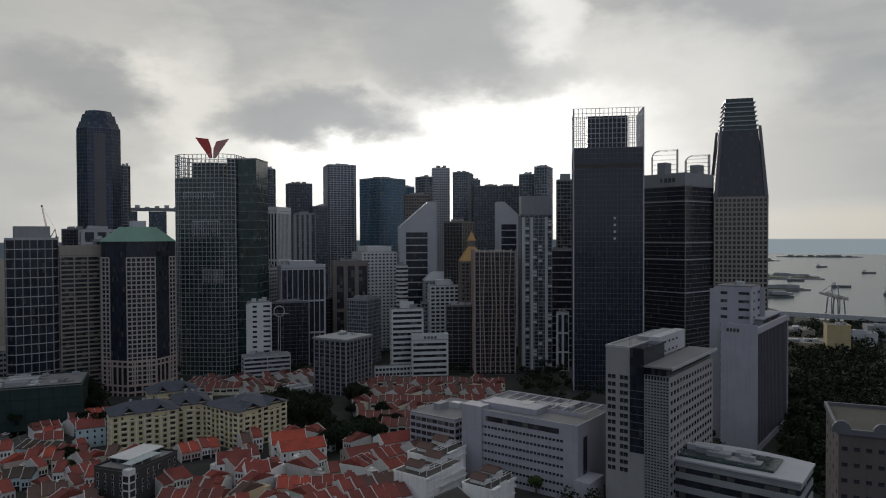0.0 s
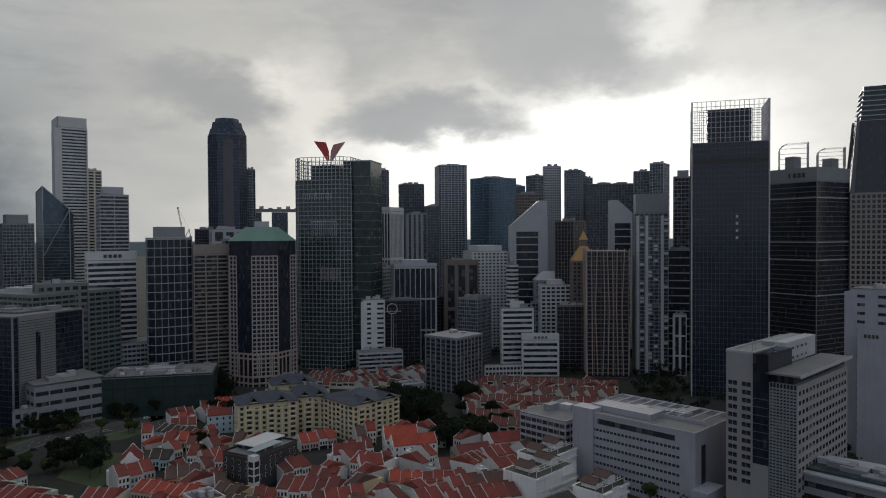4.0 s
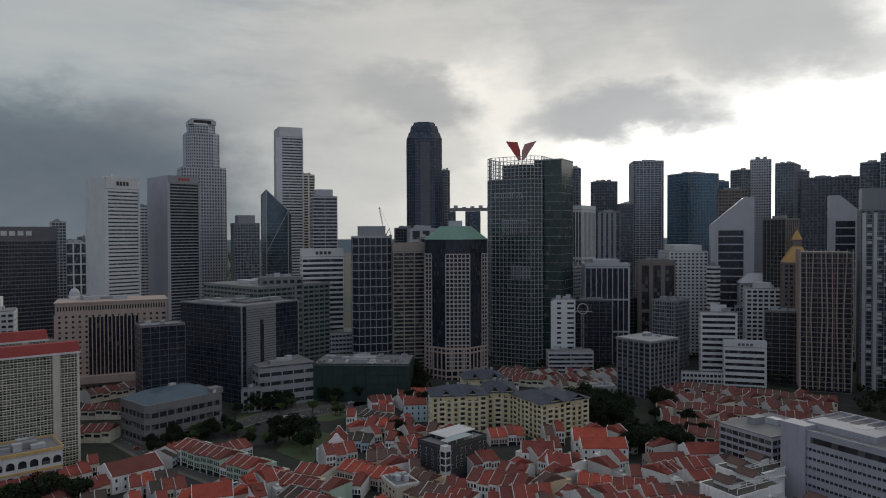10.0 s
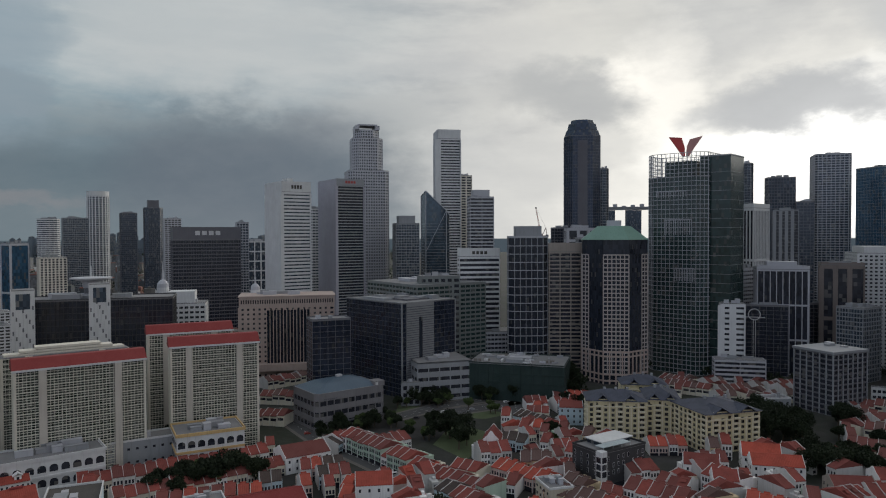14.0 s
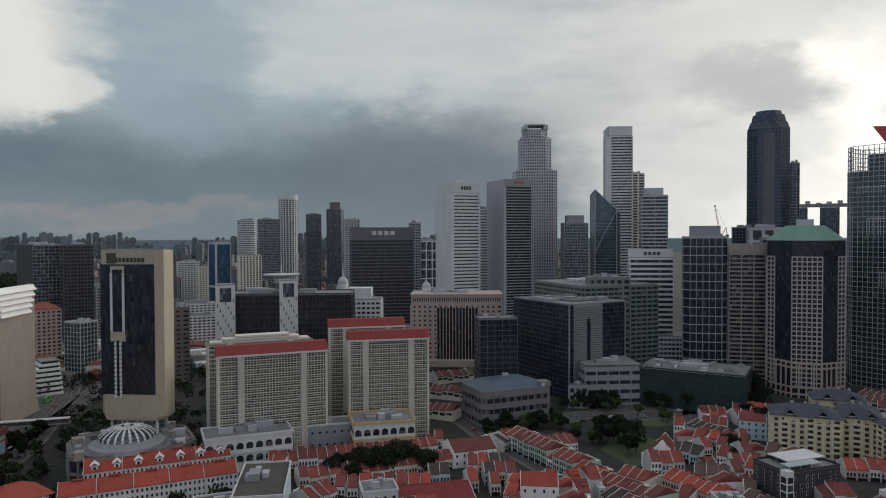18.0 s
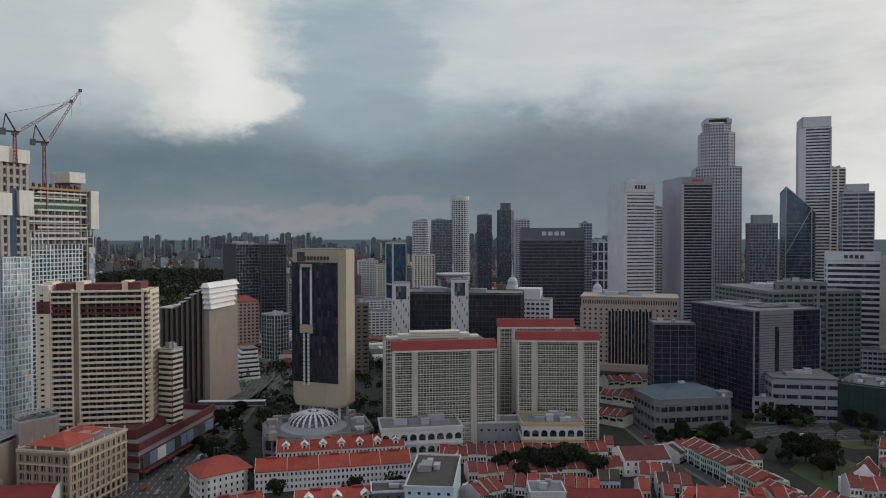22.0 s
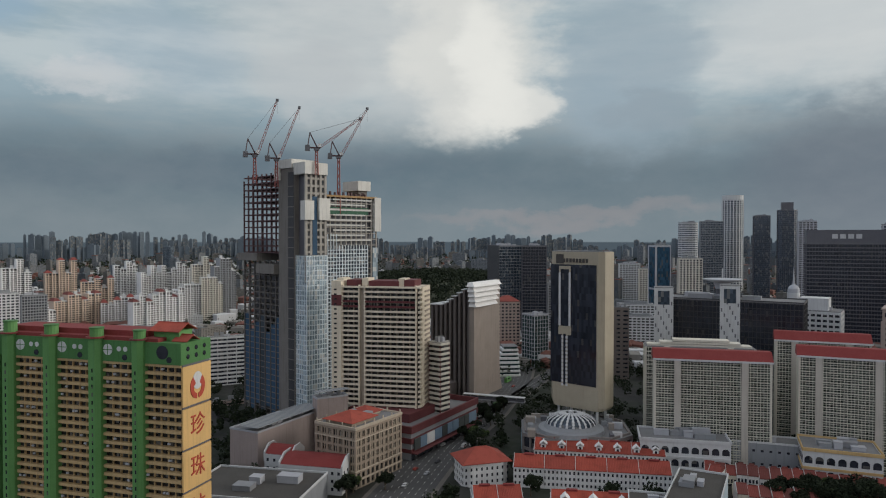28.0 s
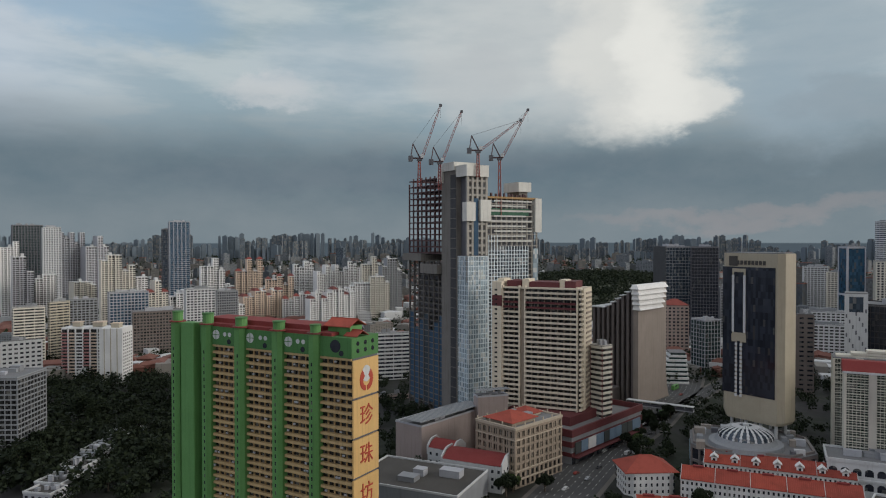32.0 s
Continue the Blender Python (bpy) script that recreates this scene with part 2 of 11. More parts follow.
def leaf_mat(name, a, b):
    m, nt, p = nodes_of(name)
    g = nt.nodes.new("ShaderNodeNewGeometry")
    info = nt.nodes.new("ShaderNodeObjectInfo")
    c = blend(nt, g.outputs["Random Per Island"], a, b)
    c = blend(nt, ramp(nt, info.outputs["Random"], 0, 1, 0, 0.45), c, tuple(v * 0.5 for v in a))
    nt.links.new(c, p.inputs["Base Color"])
    p.inputs["Roughness"].default_value = 0.75
    p.inputs["Specular IOR Level"].default_value = 0.2
    MATS[name] = m
    return m


WHITE = paint("white_paint", (0.53, 0.535, 0.54))
CREAM = paint("cream_paint", (0.43, 0.385, 0.30))
IVORY = paint("ivory_paint", (0.60, 0.565, 0.49))
GREY = paint("grey_render", (0.24, 0.25, 0.265))
PALE = paint("pale_grey_panel", (0.38, 0.385, 0.415), 0.5, 0.2, 0.25)
DARKGREY = paint("dark_grey_panel", (0.10, 0.10, 0.115), 0.5, 0.2, 0.3)
BROWNSTONE = paint("brown_stone", (0.17, 0.14, 0.125), 0.6)
TAN = paint("tan_stone", (0.27, 0.235, 0.205), 0.6)
PINK = paint("pink_granite", (0.37, 0.29, 0.255), 0.55)
MAROON = paint("maroon_paint", (0.11, 0.022, 0.025), 0.7)
BLACKWALL = paint("black_render", (0.030, 0.030, 0.034), 0.6)
CONCRETE = paint("bare_concrete", (0.165, 0.152, 0.138), 0.9, 0.6, 0.9)
ROOFGREY = paint("flat_roof_screed", (0.17, 0.17, 0.175), 0.9, 0.7, 0.2)
ROOFDARK = paint("flat_roof_dark", (0.058, 0.053, 0.048), 0.9, 0.7, 0.2)
STEEL = paint("grey_steel", (0.26, 0.265, 0.28), 0.55, 0.3, 0.2, 0.25)
# Dark, black and grey glass tones are lifted and blued to paint in haze
GLASS_DARK = glass("dark_glazing", (0.036, 0.039, 0.052))
GLASS_BLACK = glass("black_glazing", (0.024, 0.029, 0.043), 4, 1.5, 0.10, 0.04, 0.05)
NAVY = glass("navy_glazing", (0.020, 0.027, 0.046), 3.7, 2.1, 0.08, 0.05, 0.05)
GLASS_BLUE = glass("blue_glazing", (0.055, 0.135, 0.225), 4, 2.4, 0.08, 0.14, 0.10, 0.4)
GLASS_GREEN = glass("green_glazing", (0.032, 0.060, 0.060), 4, 2.4, 0.10, 0.08, 0.10, 0.1)
GLASS_GREY = glass("hazed_grey_glazing", (0.068, 0.092, 0.125), 3.8, 2.0, 0.12, 0.16, 0.12, 0.3)
GLASS_HOME = glass("flat_windows", (0.016, 0.017, 0.018), 2.4, 1.0, 0.25, 0.16, 0.16)
TILE = tile_mat("red_clay_tiles", (0.27, 0.058, 0.044), (0.12, 0.045, 0.04), 0.85)
TILE_ORANGE = tile_mat("orange_clay_tiles", (0.43, 0.078, 0.046), (0.24, 0.05, 0.038), 0.6)
ROOF_RED = paint("red_sheet_roof", (0.20, 0.028, 0.026), 0.88, 0.4, 0.3)
SLATE = tile_mat("blue_grey_roof", (0.06, 0.068, 0.095), (0.05, 0.055, 0.08))
LEAF = leaf_mat("tree_leaves", (0.010, 0.017, 0.009), (0.027, 0.038, 0.016))
LEAF_LIGHT = leaf_mat("pale_leaves", (0.045, 0.075, 0.025), (0.10, 0.13, 0.05))
BARK = paint("bark", (0.09, 0.07, 0.05), 0.9)
ASPHALT = paint("asphalt", (0.055, 0.055, 0.057), 0.9, 0.5, 0.0)
LINE = paint("road_line", (0.55, 0.55, 0.52), 0.8, 0.5, 0.0)

SIGN_RED = paint("red_sign", (0.35, 0.03, 0.025), 0.5, 0.1, 0.1)
SAGE = paint("sage_grey_stone", (0.15, 0.165, 0.162), 0.65, 0.3, 0.4)
LILAC = paint("lilac_grey_panel", (0.325, 0.32, 0.365), 0.65, 0.35, 0.4)

# ---- building helpers ----
SHARED = {}


def mesh_of(name, bm, material):
    me = bpy.data.meshes.new(name)
    bm.to_mesh(me)
    bm.free()
    if material:
        me.materials.append(material)
    return me


def thing(name, x, y, z=0.0, rot=0.0, label="", category="", group="", kind=""):
    ob = new(name)
    ob.empty_display_size = 0.5
    ob.matrix_basis = pose(x, y, z, 0, 0, rot)
    return tagged(ob, label, category, group, kind)


def part(name, bm, material, parent, label=""):
    me = bm if isinstance(bm, bpy.types.Mesh) else mesh_of(name, bm, material)
    ob = new(name, me)
    ob.parent = parent
    if label:
        ob["label"] = label
    return ob


def add_box(bm, x0, x1, y0, y1, z0, z1):
    v = [bm.verts.new(p) for p in ((x0, y0, z0), (x1, y0, z0), (x1, y1, z0), (x0, y1, z0),
                                   (x0, y0, z1), (x1, y0, z1), (x1, y1, z1), (x0, y1, z1))]
    for f in ((3, 2, 1, 0), (4, 5, 6, 7), (0, 1, 5, 4), (1, 2, 6, 5), (2, 3, 7, 6), (3, 0, 4, 7)):
        bm.faces.new([v[i] for i in f])
    return v


def box_bm(x0, x1, y0, y1, z0, z1):
    bm = bmesh.new()
    add_box(bm, x0, x1, y0, y1, z0, z1)
    return bm


def box_mesh(name, w, d, h, material):
    """A shared box, centred in plan, standing on z = 0."""
    key = (name, round(w, 3), round(d, 3), round(h, 3), material.name)
    if key not in SHARED:
        SHARED[key] = mesh_of(name, box_bm(-w / 2, w / 2, -d / 2, d / 2, 0, h), material)
    return SHARED[key]


def add_loft(bm, rings, cap0=True, cap1=True):
    """Skin between rings of equal length; each ring is a list of points."""
    vs = [[bm.verts.new(p) for p in r] for r in rings]
    n = len(rings[0])
    for a, b in zip(vs, vs[1:]):
        for i in range(n):
            bm.faces.new((a[i], a[(i + 1) % n], b[(i + 1) % n], b[i]))
    if cap0:
        bm.faces.new(list(reversed(vs[0])))
    if cap1:
        bm.faces.new(vs[-1])
    return vs


def move_verts(verts, m):
    for v in verts:
        v.co = m @ v.co


def prism(outline, z0, z1):
    bm = bmesh.new()
    add_loft(bm, [[(x, y, z0) for x, y in outline], [(x, y, z1) for x, y in outline]])
    return bm


def ring_of(outline, out, inn):
    """Outline pushed out by out and in by inn along its corners (convex outlines)."""
    n = len(outline)
    res_o, res_i = [], []
    for i in range(n):
        p0, p1, p2 = Vector(outline[i - 1]), Vector(outline[i]), Vector(outline[(i + 1) % n])
        a, b = (p1 - p0).normalized(), (p2 - p1).normalized()
        na, nb = Vector((a.y, -a.x)), Vector((b.y, -b.x))
        k = (na + nb) / max(0.2, 1 + na.dot(nb))
        res_o.append(tuple(p1 + k * out))
        res_i.append(tuple(p1 - k * inn))
    return res_o, res_i


def add_band(bm, outline, z0, z1, out, inn=0.25):
    """A belt round an outline: outer, inner, top and bottom faces."""
    o, i = ring_of(outline, out, inn)
    n = len(outline)
    lo = [bm.verts.new((*p, z0)) for p in o]
    hi = [bm.verts.new((*p, z1)) for p in o]
    li = [bm.verts.new((*p, z0)) for p in i]
    hi2 = [bm.verts.new((*p, z1)) for p in i]
    for k in range(n):
        j = (k + 1) % n
        bm.faces.new((lo[k], lo[j], hi[j], hi[k]))
        bm.faces.new((hi[k], hi[j], hi2[j], hi2[k]))
        bm.faces.new((li[j], li[k], hi2[k], hi2[j]))
        bm.faces.new((lo[j], lo[k], li[k], li[j]))


def rect(w, d, cx=0.0, cy=0.0):
    return [(cx - w / 2, cy - d / 2), (cx + w / 2, cy - d / 2), (cx + w / 2, cy + d / 2), (cx - w / 2, cy + d / 2)]


def chamfered(w, d, c):
    a, b = w / 2, d / 2
    return [(-a + c, -b), (a - c, -b), (a, -b + c), (a, b - c), (a - c, b), (-a + c, b), (-a, b - c), (-a, -b + c)]


def edge_spots(outline, bay, ends=True):
    """Points along every edge, about a bay apart, each with the edge's direction."""
    spots = []
    n = len(outline)
    for i in range(n):
        p, q = Vector(outline[i]), Vector(outline[(i + 1) % n])
        length = (q - p).length
        k = max(1, round(length / bay))
        ang = math.degrees(math.atan2(q.y - p.y, q.x - p.x))
        for j in range(0 if ends else 1, k):
            s = p.lerp(q, j / k)
            spots.append((s.x, s.y, ang))
    return spots


def facade(owner, outline, z0, z1, fh, bay, wall, glazing, spandrel=0.35, column=0.5, proud=0.35, near=False,
           spandrel_name="spandrel", column_name="column", column_wall=None, core_name="glazing", skip=(), cap=True):
    """Glazed core with floor belts and uprights standing proud of it."""
    part(core_name, prism(outline, z0, z1), glazing, owner)
    floors = max(1, round((z1 - z0) / fh))
    step = (z1 - z0) / floors
    levels = [z0 + k * step for k in range(floors + 1)]
    if spandrel > 0:
        if near:
            bm = bmesh.new()
            add_band(bm, outline, -spandrel / 2, spandrel / 2, proud)
            belt = mesh_of(spandrel_name, bm, wall)
            for k, z in enumerate(levels):
                if k in skip:
                    continue
                part(spandrel_name, belt, wall, owner).location = (0, 0, z)
        else:
            bm = bmesh.new()
            for k, z in enumerate(levels):
                if k not in skip:
                    add_band(bm, outline, z - spandrel / 2, z + spandrel / 2, proud)
            part(spandrel_name, bm, wall, owner)["kind"] = "stuff"
    if column > 0:
        spots = edge_spots(outline, bay)
        deep = proud * 2 + 0.1
        if near:
            me = mesh_of(column_name, box_bm(-column / 2, column / 2, -deep / 2, deep / 2, z0, z1), column_wall or wall)
            for x, y, a in spots:
                part(column_name, me, None, owner).matrix_basis = pose(x, y, 0, 0, 0, a)
        else:
            bm = bmesh.new()
            for x, y, a in spots:
                vs = add_box(bm, -column / 2, column / 2, -deep / 2, deep / 2, z0, z1)
                move_verts(vs, pose(x, y, 0, 0, 0, a))
            part(column_name, bm, column_wall or wall, owner)["kind"] = "stuff"
    if cap:
        o, _ = ring_of(outline, proud, 0)
        part("roof_slab", prism(o, z1 + spandrel / 2 + 0.004, z1 + spandrel / 2 + 0.5), ROOFGREY, owner)


def roof_plant(owner, w, d, z, seed, n=5, material=None, joined=False):
    """Tanks, lift heads and cooling boxes on a flat roof."""
    r = random.Random(seed)
    material = material or PALE
    one = bmesh.new()
    for k in range(n):
        a, b, h = r.uniform(0.1, 0.3) * w, r.uniform(0.1, 0.28) * d, r.uniform(1.2, 3.6)
        x, y = r.uniform(-0.5, 0.5) * (w - a) * 0.9, r.uniform(-0.5, 0.5) * (d - b) * 0.9
        bm = one if joined else bmesh.new()
        add_box(bm, x - a / 2, x + a / 2, y - b / 2, y + b / 2, z, z + h)
        add_box(bm, x - a / 2 - 0.15, x + a / 2 + 0.15, y - b / 2 - 0.15, y + b / 2 + 0.15, z + h + 0.004, z + h + 0.2)
        if not joined:
            part("roof_plant", bm, (material, GREY, STEEL)[k % 3], owner)
    if joined:
        part("roof_plant", one, (material, GREY)[seed % 2], owner)["kind"] = "stuff"


def tower(name, x, y, rot, w, d, h, label, wall=None, glazing=None, fh=3.8, bay=3.5, spandrel=1.0, column=0.5, proud=0.35,
          near=False, chamfer=0.0, parapet=1.5, plant=4, head=0.0, z0=0.0, column_wall=None, group="", category="tower", inset=None, flank=None, sign=None, sides=0):
    """An office or apartment block: belts, uprights, parapet, roof plant and an optional set-back head."""
    wall, glazing = wall or PALE, glazing or GLASS_DARK
    near = near and math.hypot(x, y) < 640
    ob = thing(name, x, y, z0, rot, label, category, group)
    outline = chamfered(w, d, chamfer) if chamfer else rect(w, d)
    if sides:
        outline = [(w / 2 * math.cos(q), d / 2 * math.sin(q)) for q in np.linspace(0, 2 * math.pi, sides + 1)[:-1]]
    facade(ob, outline, 0, h - z0 - parapet, fh, bay, wall, glazing, spandrel, column, proud, near, column_wall=column_wall)
    top = h - z0
    bm = bmesh.new()
    add_band(bm, outline, top - parapet + spandrel / 2 + 0.5, top, proud, 0.1)
    part("parapet", bm, wall, ob)
    if head:
        hw, hd = (inset or (0.6, 0.6))
        part("roof_head", prism(rect(w * hw, d * hd), top - 1.0, top + head), column_wall or wall, ob)
    if flank:
        part("blank_flank", box_bm(-w / 2 - proud - 0.25, -w / 2 + 0.3, -d / 2 - proud, d / 2 + proud, 0, top - 0.2), flank, ob)
    if sign:
        for k in range(4):
            part("sign_bar", box_bm(-w * 0.18 + k * w * 0.1, -w * 0.18 + k * w * 0.1 + w * 0.07, -d / 2 - proud - 0.3, -d / 2 - proud + 0.1, top - parapet * 0.62, top - parapet * 0.3), sign, ob)
    if plant:
        roof_plant(ob, w * 0.8, d * 0.8, top - parapet + spandrel / 2 + 0.5, int(abs(x) * 7 + abs(y)), plant + (0 if near else 3), joined=not near)
    return ob


def ring_motif(ob, u, z, r, y):
    """White ring on a stem, set on the front wall of a block."""
    bm = bmesh.new()
    n = 28
    add_loft(bm, [[((r + 0.35) * math.cos(t) + u, y - 0.3, (r + 0.35) * math.sin(t) + z), ((r - 0.35) * math.cos(t) + u, y - 0.3, (r - 0.35) * math.sin(t) + z),
                   ((r - 0.35) * math.cos(t) + u, y, (r - 0.35) * math.sin(t) + z), ((r + 0.35) * math.cos(t) + u, y, (r + 0.35) * math.sin(t) + z)] for t in np.linspace(0, 2 * math.pi, n)])
    bmesh.ops.recalc_face_normals(bm, faces=bm.faces)
    part("ring_motif", bm, WHITE, ob)
    for a in (-0.9, 0.9):
        part("stem_line", box_bm(u + a - 0.22, u + a + 0.22, y - 0.3, y, 4, z - r), WHITE, ob)
    part("cross_bar", box_bm(u - r - 4, u + r + 4, y - 0.3, y, z - r * 0.5 - 0.3, z - r * 0.5 + 0.3), WHITE, ob)

# ---- ground, water ----
def ground_mat():
    m, nt, p = nodes_of("city_ground")
    big = noise_at(nt, world_pos(nt), 0.012, 6, 0.6)
    mid = noise_at(nt, world_pos(nt), 0.11, 6, 0.65)
    fine = noise_at(nt, world_pos(nt), 1.4, 4, 0.6)
    c = blend(nt, ramp(nt, big, 0.42, 0.56), (0.026, 0.025, 0.025), (0.014, 0.020, 0.009))
    c = blend(nt, ramp(nt, mid, 0.45, 0.7, 0, 0.7), c, (0.045, 0.043, 0.040))
    c = blend(nt, ramp(nt, fine, 0.5, 0.8, 0, 0.5), c, (0.03, 0.03, 0.03))
    nt.links.new(c, p.inputs["Base Color"])
    p.inputs["Roughness"].default_value = 0.95
    return m


bm = bmesh.new()
bmesh.ops.create_circle(bm, cap_ends=True, segments=96, radius=4990)
ground = tagged(new("ground", mesh_of("ground", bm, ground_mat())), "paved and planted city ground", "ground", kind="structure")

# ---- business district, seaward end to the river ----
tower("office_tower", 125.7, 714.1, -5.3, 17.0, 9.5, 184.5, "dark glazed office tower with pale floor lines", wall=GREY, glazing=GLASS_DARK, spandrel=0.7, column=0.3, head=6)
tower("office_tower", 112.3, 930.7, -2.3, 19.2, 14.0, 209.2, "grey office tower behind, lower of a pair", wall=GREY, glazing=GLASS_GREY, spandrel=0.5, column=0.3)
tower("office_tower", 133.5, 921.0, 66.5, 28.3, 16.9, 217.6, "grey office tower, taller of a pair", wall=PALE, glazing=GLASS_GREY, spandrel=0.5, column=0.3)
tower("office_tower", 115.7, 675.8, -5.8, 22.6, 10.5, 114.4, "striped dark office block with pale belts", wall=PALE, glazing=GLASS_BLACK, spandrel=0.9, column=0, fh=7, near=True)
tower("office_tower", 112.7, 654.8, -6.3, 10.5, 8.8, 55.4, "small white office block with dark slots", wall=WHITE, glazing=GLASS_DARK, fh=20, bay=6, spandrel=1.5, column=2.2, near=True)
tower("office_tower", 78.6, 1021.5, 2.4, 65.7, 22.9, 199.8, "wide dark slab tower with window grid", wall=DARKGREY, glazing=GLASS_GREY, spandrel=1.1, column=1.0, bay=4.5)
tower("office_tower", -3.2, 1089.4, 5.8, 25.9, 17.0, 233.1, "slender tower with chequered pale panels", wall=PALE, glazing=GLASS_DARK, spandrel=2.0, column=1.4, bay=3.2)
tower("office_tower", 32.1, 1085.6, 78.0, 49.3, 23.3, 224.8, "grey tower with set-back head", wall=GREY, glazing=GLASS_GREY, spandrel=0.8, column=0.5)
tower("office_tower", 49.0, 1095.8, 3.9, 18.3, 12.4, 215.2, "dark grey tower with stepped shoulders", wall=GREY, glazing=GLASS_GREY, spandrel=0.8, column=0.4)
tower("office_tower", -28.5, 1062.3, 46.5, 16.3, 20.3, 217.4, "grey tower beside a slanting glass fin", wall=GREY, glazing=GLASS_GREY, spandrel=0.8, column=0.4)
tower("office_tower", -32.5, 887.9, 11.1, 31.5, 13.1, 180.2, "brown stepped office block with small windows", wall=BROWNSTONE, glazing=GLASS_DARK, spandrel=1.6, column=0.9, plant=3)
tower("office_tower", -84.5, 977.7, 45.3, 49.0, 41.5, 207.4, "blue glass office tower with bright side bay", wall=STEEL, glazing=GLASS_BLUE, spandrel=0.25, column=0.12, bay=2.4, proud=0.1)
tower("office_tower", -59.0, 1007.2, 14.3, 34.2, 12.5, 198.6, "blue glass tower, rear bay", wall=STEEL, glazing=GLASS_BLUE, spandrel=0.3, column=0.1, proud=0.1)
tower("apartment_tower", -150.2, 1013.0, 18.4, 40.5, 42.7, 229.5, "tall grey tower with curved balcony floors", wall=PALE, glazing=GLASS_GREY, fh=3.2, spandrel=0.9, column=0.7, bay=5, proud=0.6, chamfer=3)
tower("office_tower", -196.7, 952.2, 27.5, 31.3, 17.6, 199.6, "dark tower with slanted parapet", wall=DARKGREY, glazing=GLASS_GREY, spandrel=0.8, column=0.5)
tower("office_tower", -253.4, 1025.0, 34.2, 14.3, 7.9, 227.3, "slim glass tower with rounded crown", wall=STEEL, glazing=GLASS_GREY, spandrel=0.5, column=0.2, chamfer=5)
tower("office_tower", -170.2, 853.9, 17.0, 24.0, 19.8, 155.4, "plain grey slab with a dark window slot", wall=GREY, glazing=GLASS_DARK, spandrel=0.3, column=3.4, bay=6.5)
tower("office_tower", -165.0, 933.0, 15.6, 18.9, 13.8, 167.7, "dark narrow block between towers", wall=DARKGREY, glazing=GLASS_GREY, spandrel=0.9, column=0.5)
tower("office_tower", -188.0, 758.6, 78.4, 33.7, 31.0, 159.3, "white office tower with dark vertical strips", wall=WHITE, glazing=GLASS_BLACK, fh=60, bay=3.4, spandrel=2.5, column=1.3, near=False, proud=0.7, parapet=6, plant=3)
tower("office_tower", -142.9, 699.9, 21.1, 42.5, 23.0, 99.3, "white block with dark vertical glazing and low roof house", wall=PALE, glazing=GLASS_BLACK, fh=30, bay=5.2, spandrel=1.6, column=0.7, proud=0.8, head=4, near=True, parapet=4)
tower("office_tower", -178.9, 711.0, 74.3, 34.7, 13.7, 96.1, "pale stepped block with ribbon windows", wall=PALE, glazing=GLASS_DARK, spandrel=2.2, column=0.8, plant=3)
tower("office_tower", -100.9, 751.1, 14.9, 35.0, 22.4, 101.5, "brownish office block with blank flanks", wall=BROWNSTONE, glazing=GLASS_DARK, fh=40, bay=12, spandrel=3.5, column=4.2, proud=0.6, parapet=4)
tower("office_tower", -78.6, 794.2, 20.6, 38.9, 48.6, 110.3, "white hospital-like block with punched windows", wall=WHITE, glazing=GLASS_DARK, fh=3.6, bay=4.2, spandrel=1.9, column=1.9, plant=5, head=6, inset=(0.72,0.9))
tower("office_tower", -44.2, 744.4, 9.8, 12.2, 10.7, 96.4, "white block with rounded balcony floors", wall=WHITE, glazing=GLASS_DARK, fh=4.5, spandrel=2.4, column=0, chamfer=4)
tower("office_tower", 16.9, 735.4, 58.4, 23.8, 22.1, 142.5, "dark brown tower with slanted crown", wall=BROWNSTONE, glazing=GLASS_BLACK, spandrel=0.5, column=0.5, plant=2)
tower("office_tower", -80.1, 703.2, 68.2, 28.9, 22.5, 65.2, "grey blue office block with fins", wall=GREY, glazing=GLASS_GREY, spandrel=0.9, column=0.35, bay=2.6)
tower("office_tower", 16.9, 657.8, 3.7, 28.1, 4.4, 62.4, "dark brown glazed block", wall=BROWNSTONE, glazing=GLASS_BLACK, spandrel=0.5, column=0.3, near=True, bay=6)
tower("office_tower", -9.4, 725.5, 7.8, 27.5, 8.7, 58.9, "grey glazed block with pale frame", wall=GREY, glazing=GLASS_GREY, spandrel=0.9, column=0.4)
tower("office_tower", 0.2, 715.2, 11.0, 29.5, 15.9, 77.6, "stepped white block beside a hipped roof", wall=WHITE, glazing=GLASS_DARK, fh=4, spandrel=1.8, column=1.4, bay=5, head=5, inset=(0.5,0.6))
ring_motif(tower("office_tower", -149.5, 675.3, 17.9, 36.0, 1.0, 64.4, "dark block behind the white slim block", wall=DARKGREY, glazing=GLASS_BLACK, spandrel=0.3, column=0.25, bay=6), -10.0, 55.4, 5.0, -0.8)
tower("office_tower", -125.8, 752.4, 15.2, 45.9, 2.4, 61.3, "dark office block with plain glazing", wall=DARKGREY, glazing=GLASS_BLACK, spandrel=0.4, column=0.3)
tower("office_tower", -60.6, 785.1, 11.0, 46.2, 10.9, 63.3, "dark block with pale roof slab", wall=DARKGREY, glazing=GLASS_DARK, spandrel=1.2, column=0.4)
tower("office_tower", -29.0, 633.9, 13.6, 67.7, 2.5, 10.5, "white terraced block with parapet band", wall=WHITE, glazing=GLASS_DARK, fh=5, bay=3.2, spandrel=2.2, column=0.8, plant=0, near=True)
tower("office_tower", -166.3, 626.3, 21.6, 18.6, 14.5, 69.0, "slim white slab with a column of small windows", wall=WHITE, glazing=GLASS_DARK, fh=4.4, bay=9, spandrel=2.6, column=5.5, near=True, plant=2)
